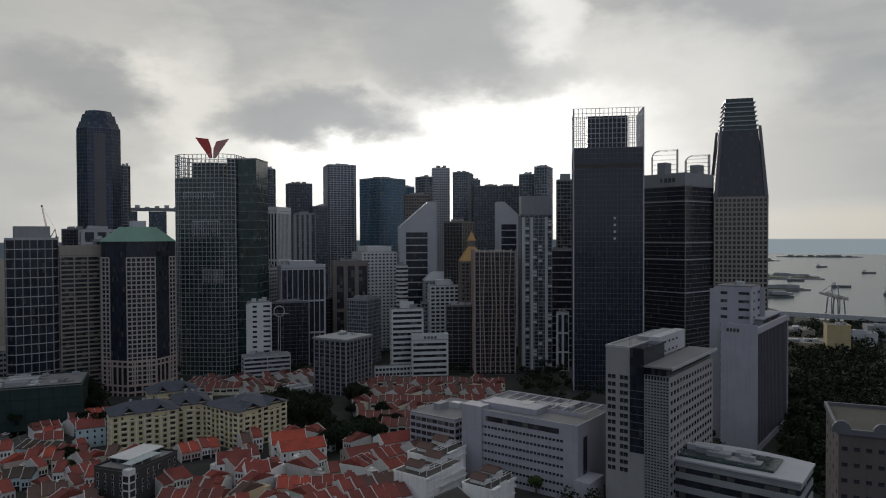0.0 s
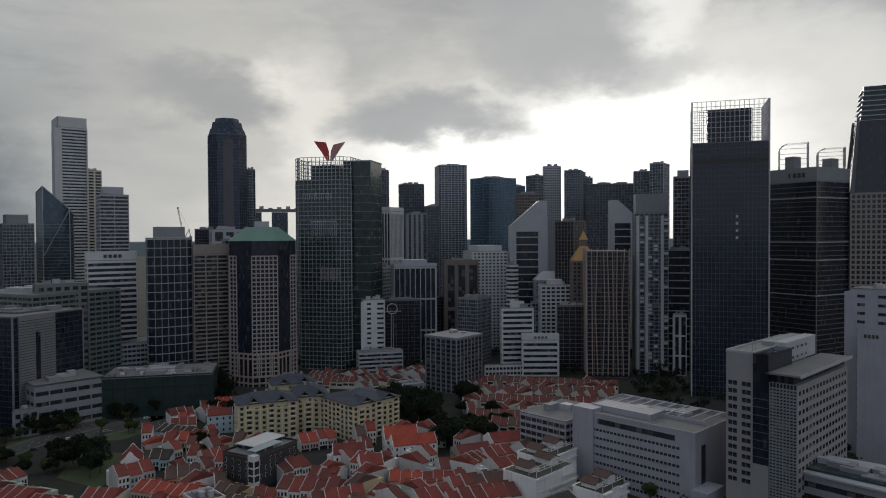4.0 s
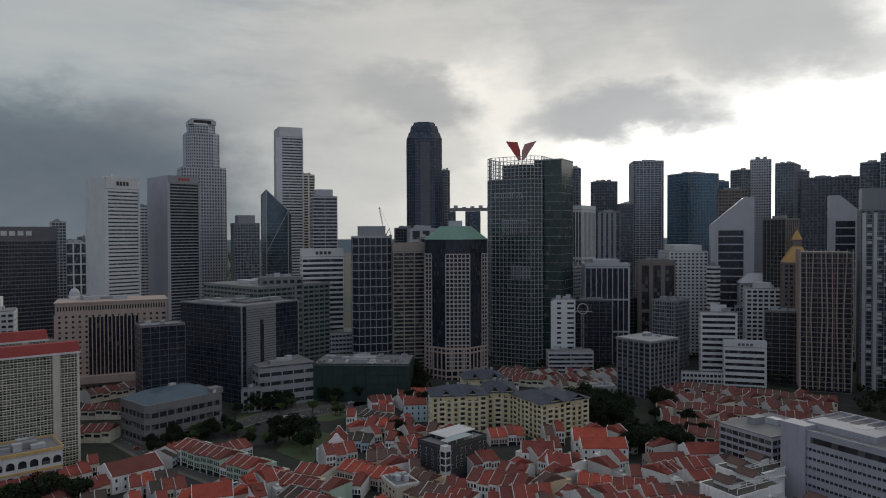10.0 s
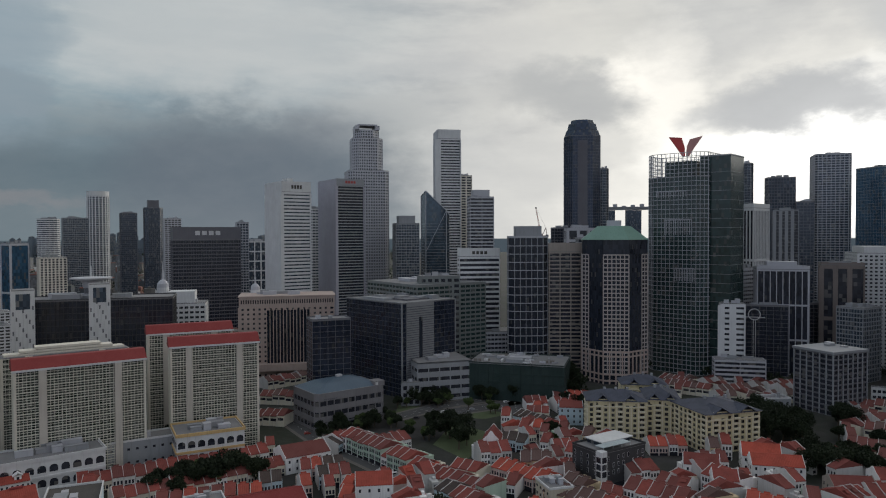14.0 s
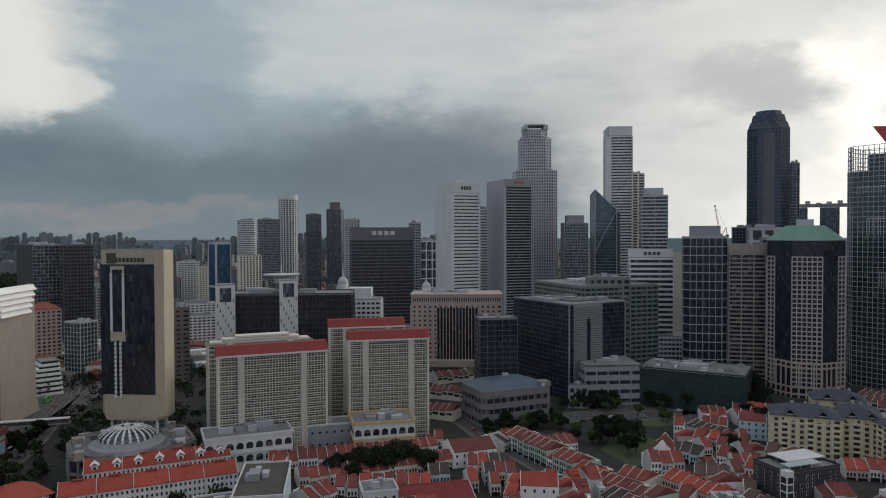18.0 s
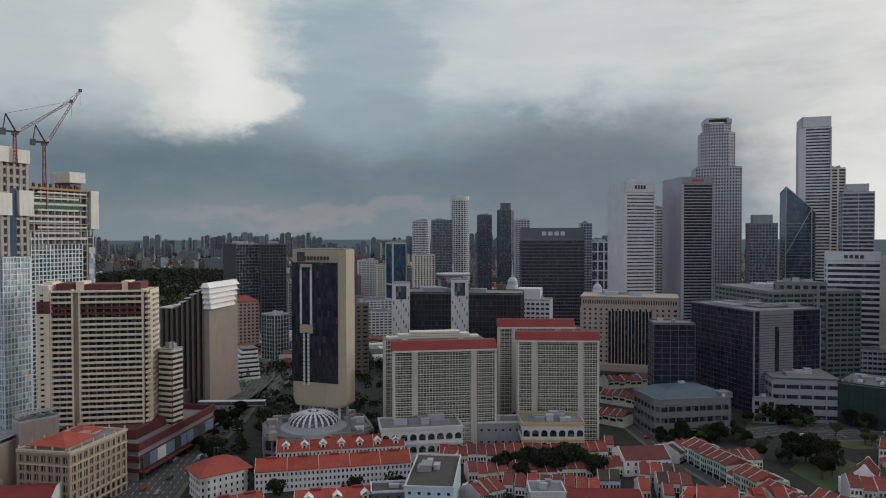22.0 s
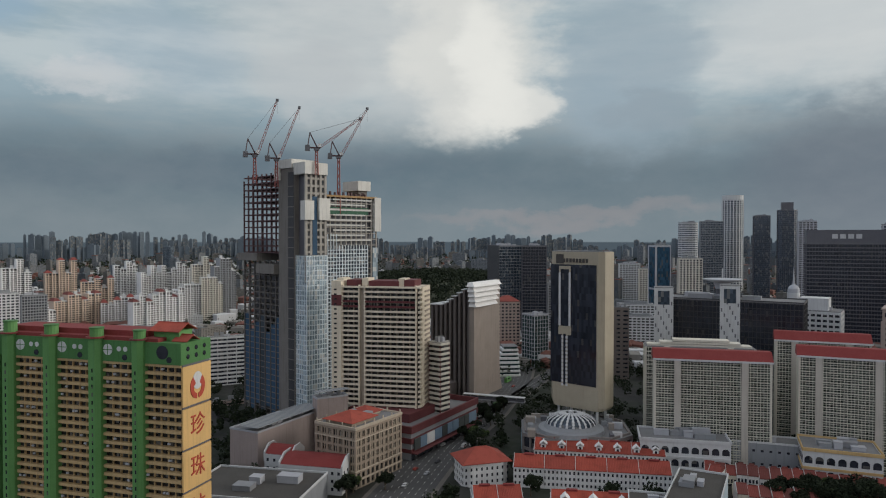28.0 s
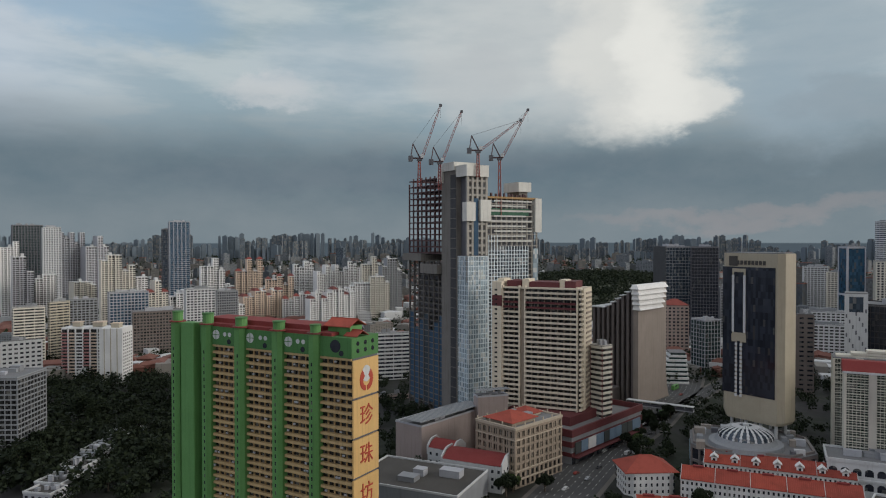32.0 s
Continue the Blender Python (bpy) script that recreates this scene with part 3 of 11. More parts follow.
tower("office_tower", -156.7, 612.0, 24.0, 39.7, 14.1, 24.0, "pale low podium with louvred floors", wall=PALE, glazing=GLASS_DARK, fh=4, bay=20, spandrel=1.8, column=0.5, near=True, plant=3)
tower("office_tower", -34.0, 645.0, 14.2, 28.5, 7.2, 60.6, "white banded office block", wall=WHITE, glazing=GLASS_DARK, fh=4.9, bay=40, spandrel=2.4, column=1.2, near=True, proud=0.8, head=6, plant=3, inset=(0.45,0.5))
tower("office_tower", -12.6, 634.4, 8.5, 32.0, 6.0, 38.4, "lower white banded office block", wall=WHITE, glazing=GLASS_DARK, fh=5.6, bay=60, spandrel=2.7, column=1.2, near=True, proud=0.8, parapet=7, plant=4, sign=DARKGREY)
tower("office_tower", -82.9, 573.2, 60.0, 34.2, 32.4, 44.9, "grey low office block with projecting roof", wall=DARKGREY, glazing=GLASS_DARK, fh=3.7, bay=5.2, spandrel=1.1, column=0.9, near=True, plant=4, head=0.7, inset=(1.06, 1.06), column_wall=GREY)

# ---- towers by the river and behind the square ----
tower("office_tower", -415.7, 910.3, 35.0, 12.8, 6.1, 221.1, "dark rounded tower head beside the tall tower", wall=STEEL, glazing=GLASS_GREY, spandrel=0.7, column=0.2, chamfer=4)
tower("office_tower", -422.1, 796.4, 36.8, 25.0, 6.0, 137.6, "dark office block with slanted top", wall=DARKGREY, glazing=GLASS_BLACK, spandrel=0.4, column=0.3)
tower("office_tower", -378.6, 766.3, 35.5, 37.1, 31.0, 136.2, "pale block with sunken dark window", wall=PALE, glazing=GLASS_DARK, fh=14, bay=12, spandrel=3, column=3.4, plant=3)
tower("office_tower", -309.1, 633.1, 36.6, 14.9, 13.5, 126.0, "dark banded block beside the green-roofed tower", wall=GREY, glazing=GLASS_BLACK, fh=4, spandrel=1.2, column=0.3, near=True)
tower("apartment_tower", -300.0, 572.6, 36.9, 29.5, 15.4, 121.2, "brown-grey block with deep balcony floors", wall=TAN, glazing=GLASS_DARK, fh=3.6, bay=9, spandrel=1.2, column=0.8, proud=0.9, near=True, plant=3, parapet=9)
tower("office_tower", -324.4, 548.1, 40.2, 35.9, 15.5, 127.6, "dark glass tower framed by a pale grid", wall=PALE, glazing=GLASS_BLACK, fh=7.6, bay=5.6, spandrel=0.6, column=0.5, near=True, chamfer=5, head=9, inset=(0.66,0.8), column_wall=GREY)
tower("office_tower", -517.8, 752.7, 43.4, 30.7, 30.0, 178.1, "striped grey tower with stepped top", wall=PALE, glazing=GLASS_DARK, fh=4.4, spandrel=1.7, column=0.5, bay=20, head=9, inset=(0.7,0.7))
tower("office_tower", -378.3, 547.1, 44.3, 38.7, 11.7, 116.0, "white slab with round emblem and window bands", wall=WHITE, glazing=GLASS_DARK, fh=4.6, bay=40, spandrel=2.1, column=1.0, near=True, parapet=9, plant=2, sign=ROOFDARK)
tower("office_tower", -614.6, 715.0, 51.5, 31.3, 27.7, 144.6, "stepped blue-grey glass tower", wall=GREY, glazing=GLASS_GREY, fh=3.8, spandrel=1.0, column=0.5, head=10, inset=(0.7,0.7))
tower("office_tower", -579.5, 803.7, 51.2, 15.9, 15.1, 212.9, "pale slim tower, lower twin", wall=IVORY, glazing=GLASS_DARK, fh=3.8, bay=7, spandrel=1.5, column=2.0)
tower("office_tower", -603.3, 792.8, 47.1, 31.6, 38.9, 276.6, "tall pale twin tower with window panel", wall=WHITE, glazing=GLASS_DARK, fh=3.9, bay=30, spandrel=2.0, column=8.0, proud=0.5, parapet=14, flank=PALE)
tower("office_tower", -411.9, 507.4, 72.8, 75.5, 87.1, 85.6, "low stepped office block with greenish ribbon windows", wall=SAGE, glazing=GLASS_GREEN, fh=4, spandrel=1.8, column=0.7, bay=6, near=True, plant=5)
tower("office_tower", -382.3, 489.7, 49.5, 35.6, 13.3, 92.3, "gabled grey office block with square windows", wall=SAGE, glazing=GLASS_DARK, fh=5, bay=6, spandrel=2.2, column=2.2, near=True)
tower("office_tower", -369.0, 552.3, 45.2, 38.4, 28.9, 37.8, "low pale block with rooftop plant", wall=PALE, glazing=GLASS_DARK, fh=4, spandrel=2.0, column=0.5, near=True)
tower("office_tower", -648.8, 626.6, 68.4, 36.3, 62.0, 198.9, "pale tower with dark louvred panels and side fin", wall=GREY, glazing=GLASS_BLACK, fh=3.6, bay=60, spandrel=1.3, column=3.4, proud=0.5, parapet=9, column_wall=LILAC, flank=LILAC, sign=SIGN_RED)
tower("office_tower", -665.9, 554.0, 74.7, 36.0, 49.1, 192.7, "white banded tower with side wing", wall=WHITE, glazing=GLASS_GREY, fh=4.2, bay=60, spandrel=2.6, column=4.0, proud=0.5, parapet=14, flank=WHITE, sign=ROOFDARK, head=5, inset=(0.2, 0.3))
tower("office_tower", -748.9, 670.7, 63.5, 16.4, 14.0, 166.8, "slim white tower behind", wall=WHITE, glazing=GLASS_GREY, fh=4, spandrel=2.2, column=0.6, chamfer=4)
tower("office_tower", -764.5, 505.3, 63.9, 79.9, 31.3, 139.4, "dark stone office slab with ribbon floors", wall=DARKGREY, glazing=GLASS_BLACK, fh=4.4, spandrel=1.2, column=0.2, bay=3, parapet=16, sign=WHITE)
tower("office_tower", -811.9, 594.2, 60.2, 15.6, 17.8, 147.2, "pale framed block behind", wall=PALE, glazing=GLASS_GREY, spandrel=1.2, column=0.8)
tower("office_tower", -999.7, 762.5, 63.3, 32.2, 16.1, 118.8, "low white frame building", wall=WHITE, glazing=GLASS_GREY, fh=16, bay=12, spandrel=2, column=2)

# ---- blocks round the square ----
tower("office_tower", -387.6, 360.8, 60.3, 29.0, 20.4, 67.0, "lower black glazed wing", wall=DARKGREY, glazing=NAVY, fh=4, bay=6, spandrel=0.3, column=0.25, near=True, proud=0.15, plant=2)

# ---- river end and distance ----
tower("office_tower", -1588.2, 772.7, 69.7, 45.6, 37.0, 229.4, "round white hotel tower with window ribs", wall=WHITE, glazing=GLASS_GREY, fh=5, bay=6.4, spandrel=1.3, column=2.0, proud=0.8, sides=20, parapet=12)
tower("office_tower", -1389.3, 582.1, 73.9, 38.0, 24.7, 161.3, "white striped slab tower", wall=WHITE, glazing=GLASS_GREY, fh=3.8, spandrel=1.9, column=0.3, bay=20, sides=16)
tower("office_tower", -1284.8, 682.1, 68.5, 28.1, 22.6, 172.6, "dark glass tower with slanted head", wall=DARKGREY, glazing=GLASS_GREY, spandrel=0.5, column=0.2)
tower("office_tower", -1265.4, 721.4, 68.9, 32.7, 25.0, 182.9, "dark tower with lattice crown", wall=DARKGREY, glazing=GLASS_GREY, spandrel=0.5, column=0.3, chamfer=6, head=14, inset=(0.6,0.6))
tower("office_tower", -1509.4, 685.9, 72.3, 48.4, 26.8, 166.9, "grey office slab behind the hotel tower", wall=GREY, glazing=GLASS_GREY, spandrel=1.0, column=0.4)
tower("apartment_tower", -908.1, 383.1, 75.8, 29.1, 23.3, 102.9, "white apartment tower with dark window columns", wall=IVORY, glazing=GLASS_DARK, fh=3.1, bay=4, spandrel=1.0, column=1.8)
tower("office_tower", -942.7, 354.4, 94.6, 20.8, 23.6, 120.2, "glass tower with slanted white crown", wall=PALE, glazing=GLASS_BLUE, fh=60, bay=60, spandrel=2.5, column=2.6)
tower("office_tower", -911.4, 132.4, 100.0, 32.0, 49.6, 120.5, "dark block with one pale curved face", wall=GREY, glazing=GLASS_GREY, fh=4, spandrel=0.5, column=0.2, bay=4, flank=BLACKWALL)
tower("office_tower", -866.8, 163.0, 85.1, 30.0, 16.5, 120.6, "dark office block with window bands", wall=DARKGREY, glazing=GLASS_BLACK, fh=4, spandrel=0.6, column=0.25)
tower("office_tower", -693.2, 131.6, 119.1, 18.1, 19.6, 53.0, "glazed office block with pale frame", wall=PALE, glazing=GLASS_GREEN, fh=4, bay=4, spandrel=0.4, column=0.3, near=True)
tower("office_tower", -484.5, 235.6, 55.0, 97.2, 34.0, 86.8, "dark glazed block between patterned cores", wall=BLACKWALL, glazing=GLASS_BLACK, fh=4, bay=2.6, spandrel=0.5, column=0.3, near=True, plant=5)
tower("office_tower", -504.1, 311.5, 52.0, 35.7, 26.0, 75.9, "white stepped block with window bands", wall=WHITE, glazing=GLASS_DARK, fh=4, bay=4, spandrel=2.1, column=1.2, near=True, head=9, inset=(0.55,0.7))

# ---- landmark towers ----
def strut(bm, p, q, r=0.3):
    """A square bar from p to q."""
    p, q = Vector(p), Vector(q)
    m = (q - p).to_track_quat("Z", "Y").to_matrix().to_4x4()
    vs = add_box(bm, -r, r, -r, r, 0, (q - p).length)
    move_verts(vs, Matrix.Translation(p) @ m)


def lattice(owner, w, d, z0, z1, nx, ny, nz, size, material, name="frame_bar"):
    """An open frame of posts and beams round a rectangle, one mesh per side."""
    for side in range(4):
        bm = bmesh.new()
        length, off, ang = ((w, d / 2, 0), (d, w / 2, 90), (w, d / 2, 180), (d, w / 2, 270))[side]
        n = (nx, ny, nx, ny)[side]
        for k in range(n + 1):
            u = -length / 2 + length * k / n
            add_box(bm, u - size / 2, u + size / 2, -off - size / 2, -off + size / 2, z0, z1)
        for k in range(nz + 1):
            z = z0 + (z1 - z0) * k / nz
            add_box(bm, -length / 2, length / 2, -off - size * 0.4, -off + size * 0.4, z - size * 0.4, z + size * 0.4)
        bmesh.ops.rotate(bm, verts=bm.verts, matrix=Matrix.Rotation(radians(ang), 3, "Z"))
        part(name, bm, material, owner)


def tapered_tower(x, y, rot, w, d, za, zb, zc, label):
    """Square tower: gridded lower shaft, dark tapering shaft, stepped glass crown."""
    ob = thing("office_tower", x, y, 0, rot, label, "tower")
    facade(ob, rect(w, d), 0, za, 4.2, 3.6, TAN, GLASS_BLACK, 1.5, 1.3, 0.4, near=False)
    bm = bmesh.new()
    add_loft(bm, [[(*p, za + 0.8) for p in rect(w * 0.97, d * 0.97)], [(*p, zb) for p in rect(w * 0.68, d * 0.68)]])
    part("upper_shaft", bm, GLASS_BLACK, ob)
    for sx in (-1, 1):
        for sy in (-1, 1):
            bm = bmesh.new()
            add_loft(bm, [[(*p, za) for p in rect(3, 3, sx * w * 0.48, sy * d * 0.48)], [(*p, zb + 3) for p in rect(2.2, 2.2, sx * w * 0.37, sy * d * 0.37)]])
            part("corner_pier", bm, DARKGREY, ob)
    levels = 7
    for k in range(levels):
        f = k / levels
        z, ww = zb + (zc - zb) * f, w * (0.69 - 0.14 * f)
        part("crown_storey", prism(rect(ww * 0.93, ww * 0.93), z, z + (zc - zb) / levels), GLASS_GREEN, ob)
        bm = bmesh.new()
        add_band(bm, rect(ww, ww), z - 0.4, z + 0.4, 0.8, 2.0)
        part("crown_ledge", bm, PALE, ob)
    return ob


def crown_tower(x, y, rot, w, d, roof, top, label):
    """Black glass slab tower with an open frame crown round a roof box."""
    ob = thing("office_tower", x, y, 0, rot, label, "tower")
    facade(ob, rect(w, d), 0, roof, 4.2, 3.0, DARKGREY, NAVY, 0.25, 0.18, 0.12, near=False)
    bm = bmesh.new()
    add_band(bm, rect(w * 0.985, d * 0.985), roof - 16, roof - 12.5, 0.5)
    part("plant_belt", bm, ROOFDARK, ob)
    for s in (-1, 1):
        part("edge_fin", box_bm(s * w / 2 - 0.5, s * w / 2 + 0.5, -d / 2 - 0.9, -d / 2 + 0.3, 0, top), PALE, ob)
    part("roof_box", box_bm(-w * 0.29, w * 0.29, -d * 0.3, d * 0.3, roof, top - 5), GLASS_BLACK, ob)
    lattice(ob, w - 1, d - 1, roof, top, 16, 11, 8, 0.45, PALE)
    for k in range(4):
        part("lit_window", box_bm(4.2, 6.0, -d / 2 - 0.32, -d / 2 - 0.15, roof - 58 - k * 5.5, roof - 56 - k * 5.5), WHITE, ob)
    return ob


def arched_tower(x, y, rot, w, d, h, label):
    """Dark tower with pale belts, two arched glass frames on the roof and an emblem band."""
    ob = thing("office_tower", x, y, 0, rot, label, "tower")
    facade(ob, rect(w, d), 0, h - 12, 4.0, 60, BROWNSTONE, GLASS_BLACK, 0.5, 0.8, 0.25, near=False)
    part("head_band", prism(rect(w + 0.6, d + 0.6), h - 11.4, h), GREY, ob)
    for z in (0.42, 0.58, 0.66, 0.86):
        bm = bmesh.new()
        add_band(bm, rect(w, d), h * z, h * z + 0.8, 0.6)
        part("pale_belt", bm, PALE, ob)
    # emblem and lettering as plain bars on the head band
    for a, b in ((-9, -7.5), (-5, -2.2), (-1, 1.8), (3, 5.6)):
        part("sign_bar", box_bm(-w / 2 - 0.6, -w / 2 - 0.35, -b - 6, -a - 6, h - 8, h - 4.2), ROOFDARK, ob)
    for k, (cx, cy, ww, hh) in enumerate(((-w * 0.22, d * 0.18, 22, 22), (w * 0.22, -d * 0.30, 20, 17))):
        bm = bmesh.new()
        n = 10
        prof = [(-ww / 2, 0)] + [(-ww / 2 + ww * 0.32 * (1 - math.cos(i / n * math.pi / 2)), hh * 0.7 + hh * 0.3 * math.sin(i / n * math.pi / 2)) for i in range(n + 1)] + [(ww / 2, hh * 1.02), (ww / 2, 0)]
        for side in (-6, -2, 2, 6):
            for (a, b), (c, e) in zip(prof, prof[1:]):
                add_loft(bm, [[(a, side - 0.35, b), (a, side + 0.35, b), (a + 0.6, side + 0.35, b + 0.1), (a + 0.6, side - 0.35, b + 0.1)],
                              [(c, side - 0.35, e), (c, side + 0.35, e), (c + 0.6, side + 0.35, e + 0.1), (c + 0.6, side - 0.35, e + 0.1)]])
        for a, b in prof[::2]:
            add_box(bm, a - 0.25, a + 0.25, -6, 6, b - 0.25, b + 0.25)
        for zz in range(1, 5):
            add_box(bm, -ww / 2, ww / 2, -6.3, -5.9, hh * zz / 5 - 0.15, hh * zz / 5 + 0.15)
        ob2 = part("roof_arch", bm, STEEL, ob)
        ob2.matrix_basis = pose(cx, cy, h, 0, 0, -52)
        part("arch_core", box_bm(cx - 5, cx + 5, cy - 4, cy + 4, h, h + hh * 0.5), GREY, ob)
    return ob


def v_tower(x, y, rot, w, d, h, label):
    """Green glass tower behind a pale frame of floors and posts, open at the top, a plain glass wing beside it and a red winged emblem."""
    ob = thing("office_tower", x, y, 0, rot, label, "tower")
    off, d1 = d * 0.11, d * 0.78
    out = [(a, b + off) for a, b in chamfered(w, d1, 8)]
    facade(ob, out, 0, h - 22, 4.2, 4.0, PALE, GLASS_GREEN, 0.45, 0.24, 0.6, near=False)
    # screens of closer posts on the street front
    for lo, hi, a, b in ((h * 0.63, h * 0.70, -0.30, 0.16), (h * 0.42, h * 0.48, -0.34, -0.02), (h * 0.80, h * 0.83, -0.2, 0.3)):
        part("pale_screen", box_bm(-w / 2 - 0.9, -w / 2 - 0.7, off + d1 * a, off + d1 * b, hi - 0.8, hi), PALE, ob)
        for k in range(13):
            v = off + d1 * (a + (b - a) * k / 12)
            part("pale_post", box_bm(-w / 2 - 0.85, -w / 2 - 0.65, v - 0.2, v + 0.2, lo, hi - 0.8), PALE, ob)
    part("roof_core", prism([(a * 0.6, (b - off) * 0.55 + off) for a, b in out], h - 21, h - 7), GLASS_GREEN, ob)
    post = bmesh.new()
    for px, py, a in edge_spots(out, 4.0):
        vs = add_box(post, -0.2, 0.2, -0.35, 0.35, h - 22, h)
        move_verts(vs, pose(px, py, 0, 0, 0, a))
    part("crown_post", post, PALE, ob)
    for k in range(6):
        bm = bmesh.new()
        z = h - 18.4 + k * 3.68
        add_band(bm, out, z - 0.22, z + 0.22, 0.4, 0.5)
        part("crown_beam", bm, PALE, ob)
    # plain glass wing, set back
    side = rect(w * 0.72, d * 0.38, w * 0.1, -d * 0.35)
    part("side_wing", prism(side, 0, h - 4), GLASS_GREEN, ob)
    bm = bmesh.new()
    for k in range(int((h - 6) / 8.4)):
        add_band(bm, side, 8.4 * k, 8.4 * k + 0.3, 0.12)
    part("wing_line", bm, STEEL, ob)["kind"] = "stuff"
    bm = bmesh.new()
    add_band(bm, side, h - 4.2, h - 3.0, 0.3, 0.5)
    part("wing_parapet", bm, GREY, ob)
    # two wings of the emblem, facing the corner
    red = paint("emblem_red", (0.42, 0.035, 0.03), 0.4, 0.1, 0.1)
    for s in (-1, 1):
        bm = bmesh.new()
        prof = [(s * 0.3, 0), (s * 3.0, 0), (s * 7.6, 7.5), (s * 15.0, 18.5), (s * 3.6, 17.5 if s < 0 else 15.5), (s * 0.9, 9)]
        add_loft(bm, [[(a, -2.2, b) for a, b in (prof if s > 0 else prof[::-1])], [(a, 2.2, b) for a, b in (prof if s > 0 else prof[::-1])]])
        bmesh.ops.recalc_face_normals(bm, faces=bm.faces)
        part("emblem_wing", bm, red if s < 0 else paint("emblem_side", (0.42, 0.20, 0.18), 0.45, 0.1, 0.1), ob).matrix_basis = pose(-w * 0.1, off - d * 0.04, h - 1.5, 0, 0, 19 - rot)
    return ob


def octagon_tower(x, y, rot, w, h, label):
    """Eight-sided tower: pale window grids on four faces, dark glass between, green hipped roof."""
    ob = thing("office_tower", x, y, 0, rot, label, "tower")
    c = w * 0.31
    out = chamfered(w, w, c)
    part("glazing", prism(out, 0, h), GLASS_BLACK, ob)
    fw, n, lo, hi = w - 2 * c, 6, 9.0, h - 13
    floors = round((hi - lo) / 3.7)
    STONE_PALE = paint("pale_rose_stone", (0.36, 0.32, 0.305), 0.6)
    col = mesh_of("grid_post", box_bm(-0.42, 0.42, -0.5, 0.6, lo, hi), STONE_PALE)
    rail = mesh_of("grid_rail", box_bm(-fw / 2, fw / 2, -0.48, 0.5, -0.5, 0.5), STONE_PALE)
    for q in range(4):
        turn = pose(0, 0, 0, 0, 0, 90 * q)
        for k in range(n + 1):
            part("grid_post", col, None, ob).matrix_basis = turn @ pose(-fw / 2 + fw * k / n, -w / 2, 0)
        for k in range(floors + 1):
            part("grid_rail", rail, None, ob).matrix_basis = turn @ pose(0, -w / 2, lo + (hi - lo) * k / floors)
    # narrow grids where the slanting faces meet the side faces
    k2 = mesh_of("grid_post", box_bm(-0.4, 0.4, -0.5, 0.6, lo, hi), STONE_PALE)
    r2 = mesh_of("grid_rail", box_bm(-3.6, 3.6, -0.48, 0.5, -0.5, 0.5), STONE_PALE)
    for s in (-1, 1):
        for e in (-1, 1):
            a, b = Vector((s * (w / 2 - c), e * w / 2)), Vector((s * w / 2, e * (w / 2 - c)))
            ang = math.degrees(math.atan2(b.y - a.y, b.x - a.x))
            for t in (0.68, 0.83, 0.98):
                m = a.lerp(b, t)
                part("grid_post", k2, None, ob).matrix_basis = pose(m.x, m.y, 0, 0, 0, ang)
            m = a.lerp(b, 0.83)
            for k in range(floors + 1):
                part("grid_rail", r2, None, ob).matrix_basis = pose(m.x, m.y, lo + (hi - lo) * k / floors, 0, 0, ang)
    for z in (3.0, 8.4, 24.0, 28.0):
        bm = bmesh.new()
        add_band(bm, out, z - 0.7, z + 0.7, 0.55)
        part("base_belt", bm, PINK, ob)
    for px, py, a in edge_spots(out, 5.4):
        part("base_post", box_mesh("base_post", 1.2, 1.3, 28, PINK), None, ob).matrix_basis = pose(px, py, 0, 0, 0, a)
    green = paint("green_copper", (0.12, 0.23, 0.185), 0.6, 0.5, 0.6)
    bm = bmesh.new()
    o, _ = ring_of(out, 0.8, 0)
    top = chamfered(w * 0.5, w * 0.5, w * 0.15)
    add_loft(bm, [[(*p, h) for p in o], [(*p, h + 12) for p in top]])
    part("hipped_roof", bm, green, ob)
    part("roof_lantern", prism(chamfered(w * 0.22, w * 0.22, 2), h + 12, h + 17), PALE, ob)
    return ob


DEEP = glass("deep_blue_glazing", (0.030, 0.048, 0.085), 4, 2.4, 0.08, 0.10, 0.06, 0.3)
DEEP_STONE = paint("dusky_stone", (0.095, 0.092, 0.105), 0.6)


def crowned_tower(x, y, rot, w, h, label):
    """Blue glass tower with cut corners and a stepped, tapering crown."""
    ob = thing("office_tower", x, y, 0, rot, label, "tower")
    out = chamfered(w, w, w * 0.22)
    shaft = h - 22
    facade(ob, out, 0, shaft, 4.1, 3.2, DARKGREY, DEEP, 0.4, 0.25, 0.2, near=False)
    for q in range(4):
        part("stone_bay", box_bm(-w * 0.13, w * 0.13, -w / 2 - 0.6, -w / 2 + 0.5, 0, shaft - 6), DEEP_STONE, ob).matrix_basis = pose(0, 0, 0, 0, 0, 90 * q)
    steps = ((0.99, 0, 8), (0.84, 8, 17), (0.66, 17, 22))
    for f, a, b in steps:
        bm = bmesh.new()
        add_loft(bm, [[(*p, shaft + a + 0.3) for p in chamfered(w * f, w * f, w * f * 0.25)], [(*p, shaft + b) for p in chamfered(w * f * 0.9, w * f * 0.9, w * f * 0.26)]])
        part("crown_step", bm, DEEP, ob)
    part("waist_belt", prism(chamfered(w * 1.01, w * 1.01, w * 0.22), shaft * 0.42, shaft * 0.42 + 4), DEEP_STONE, ob)
    return ob


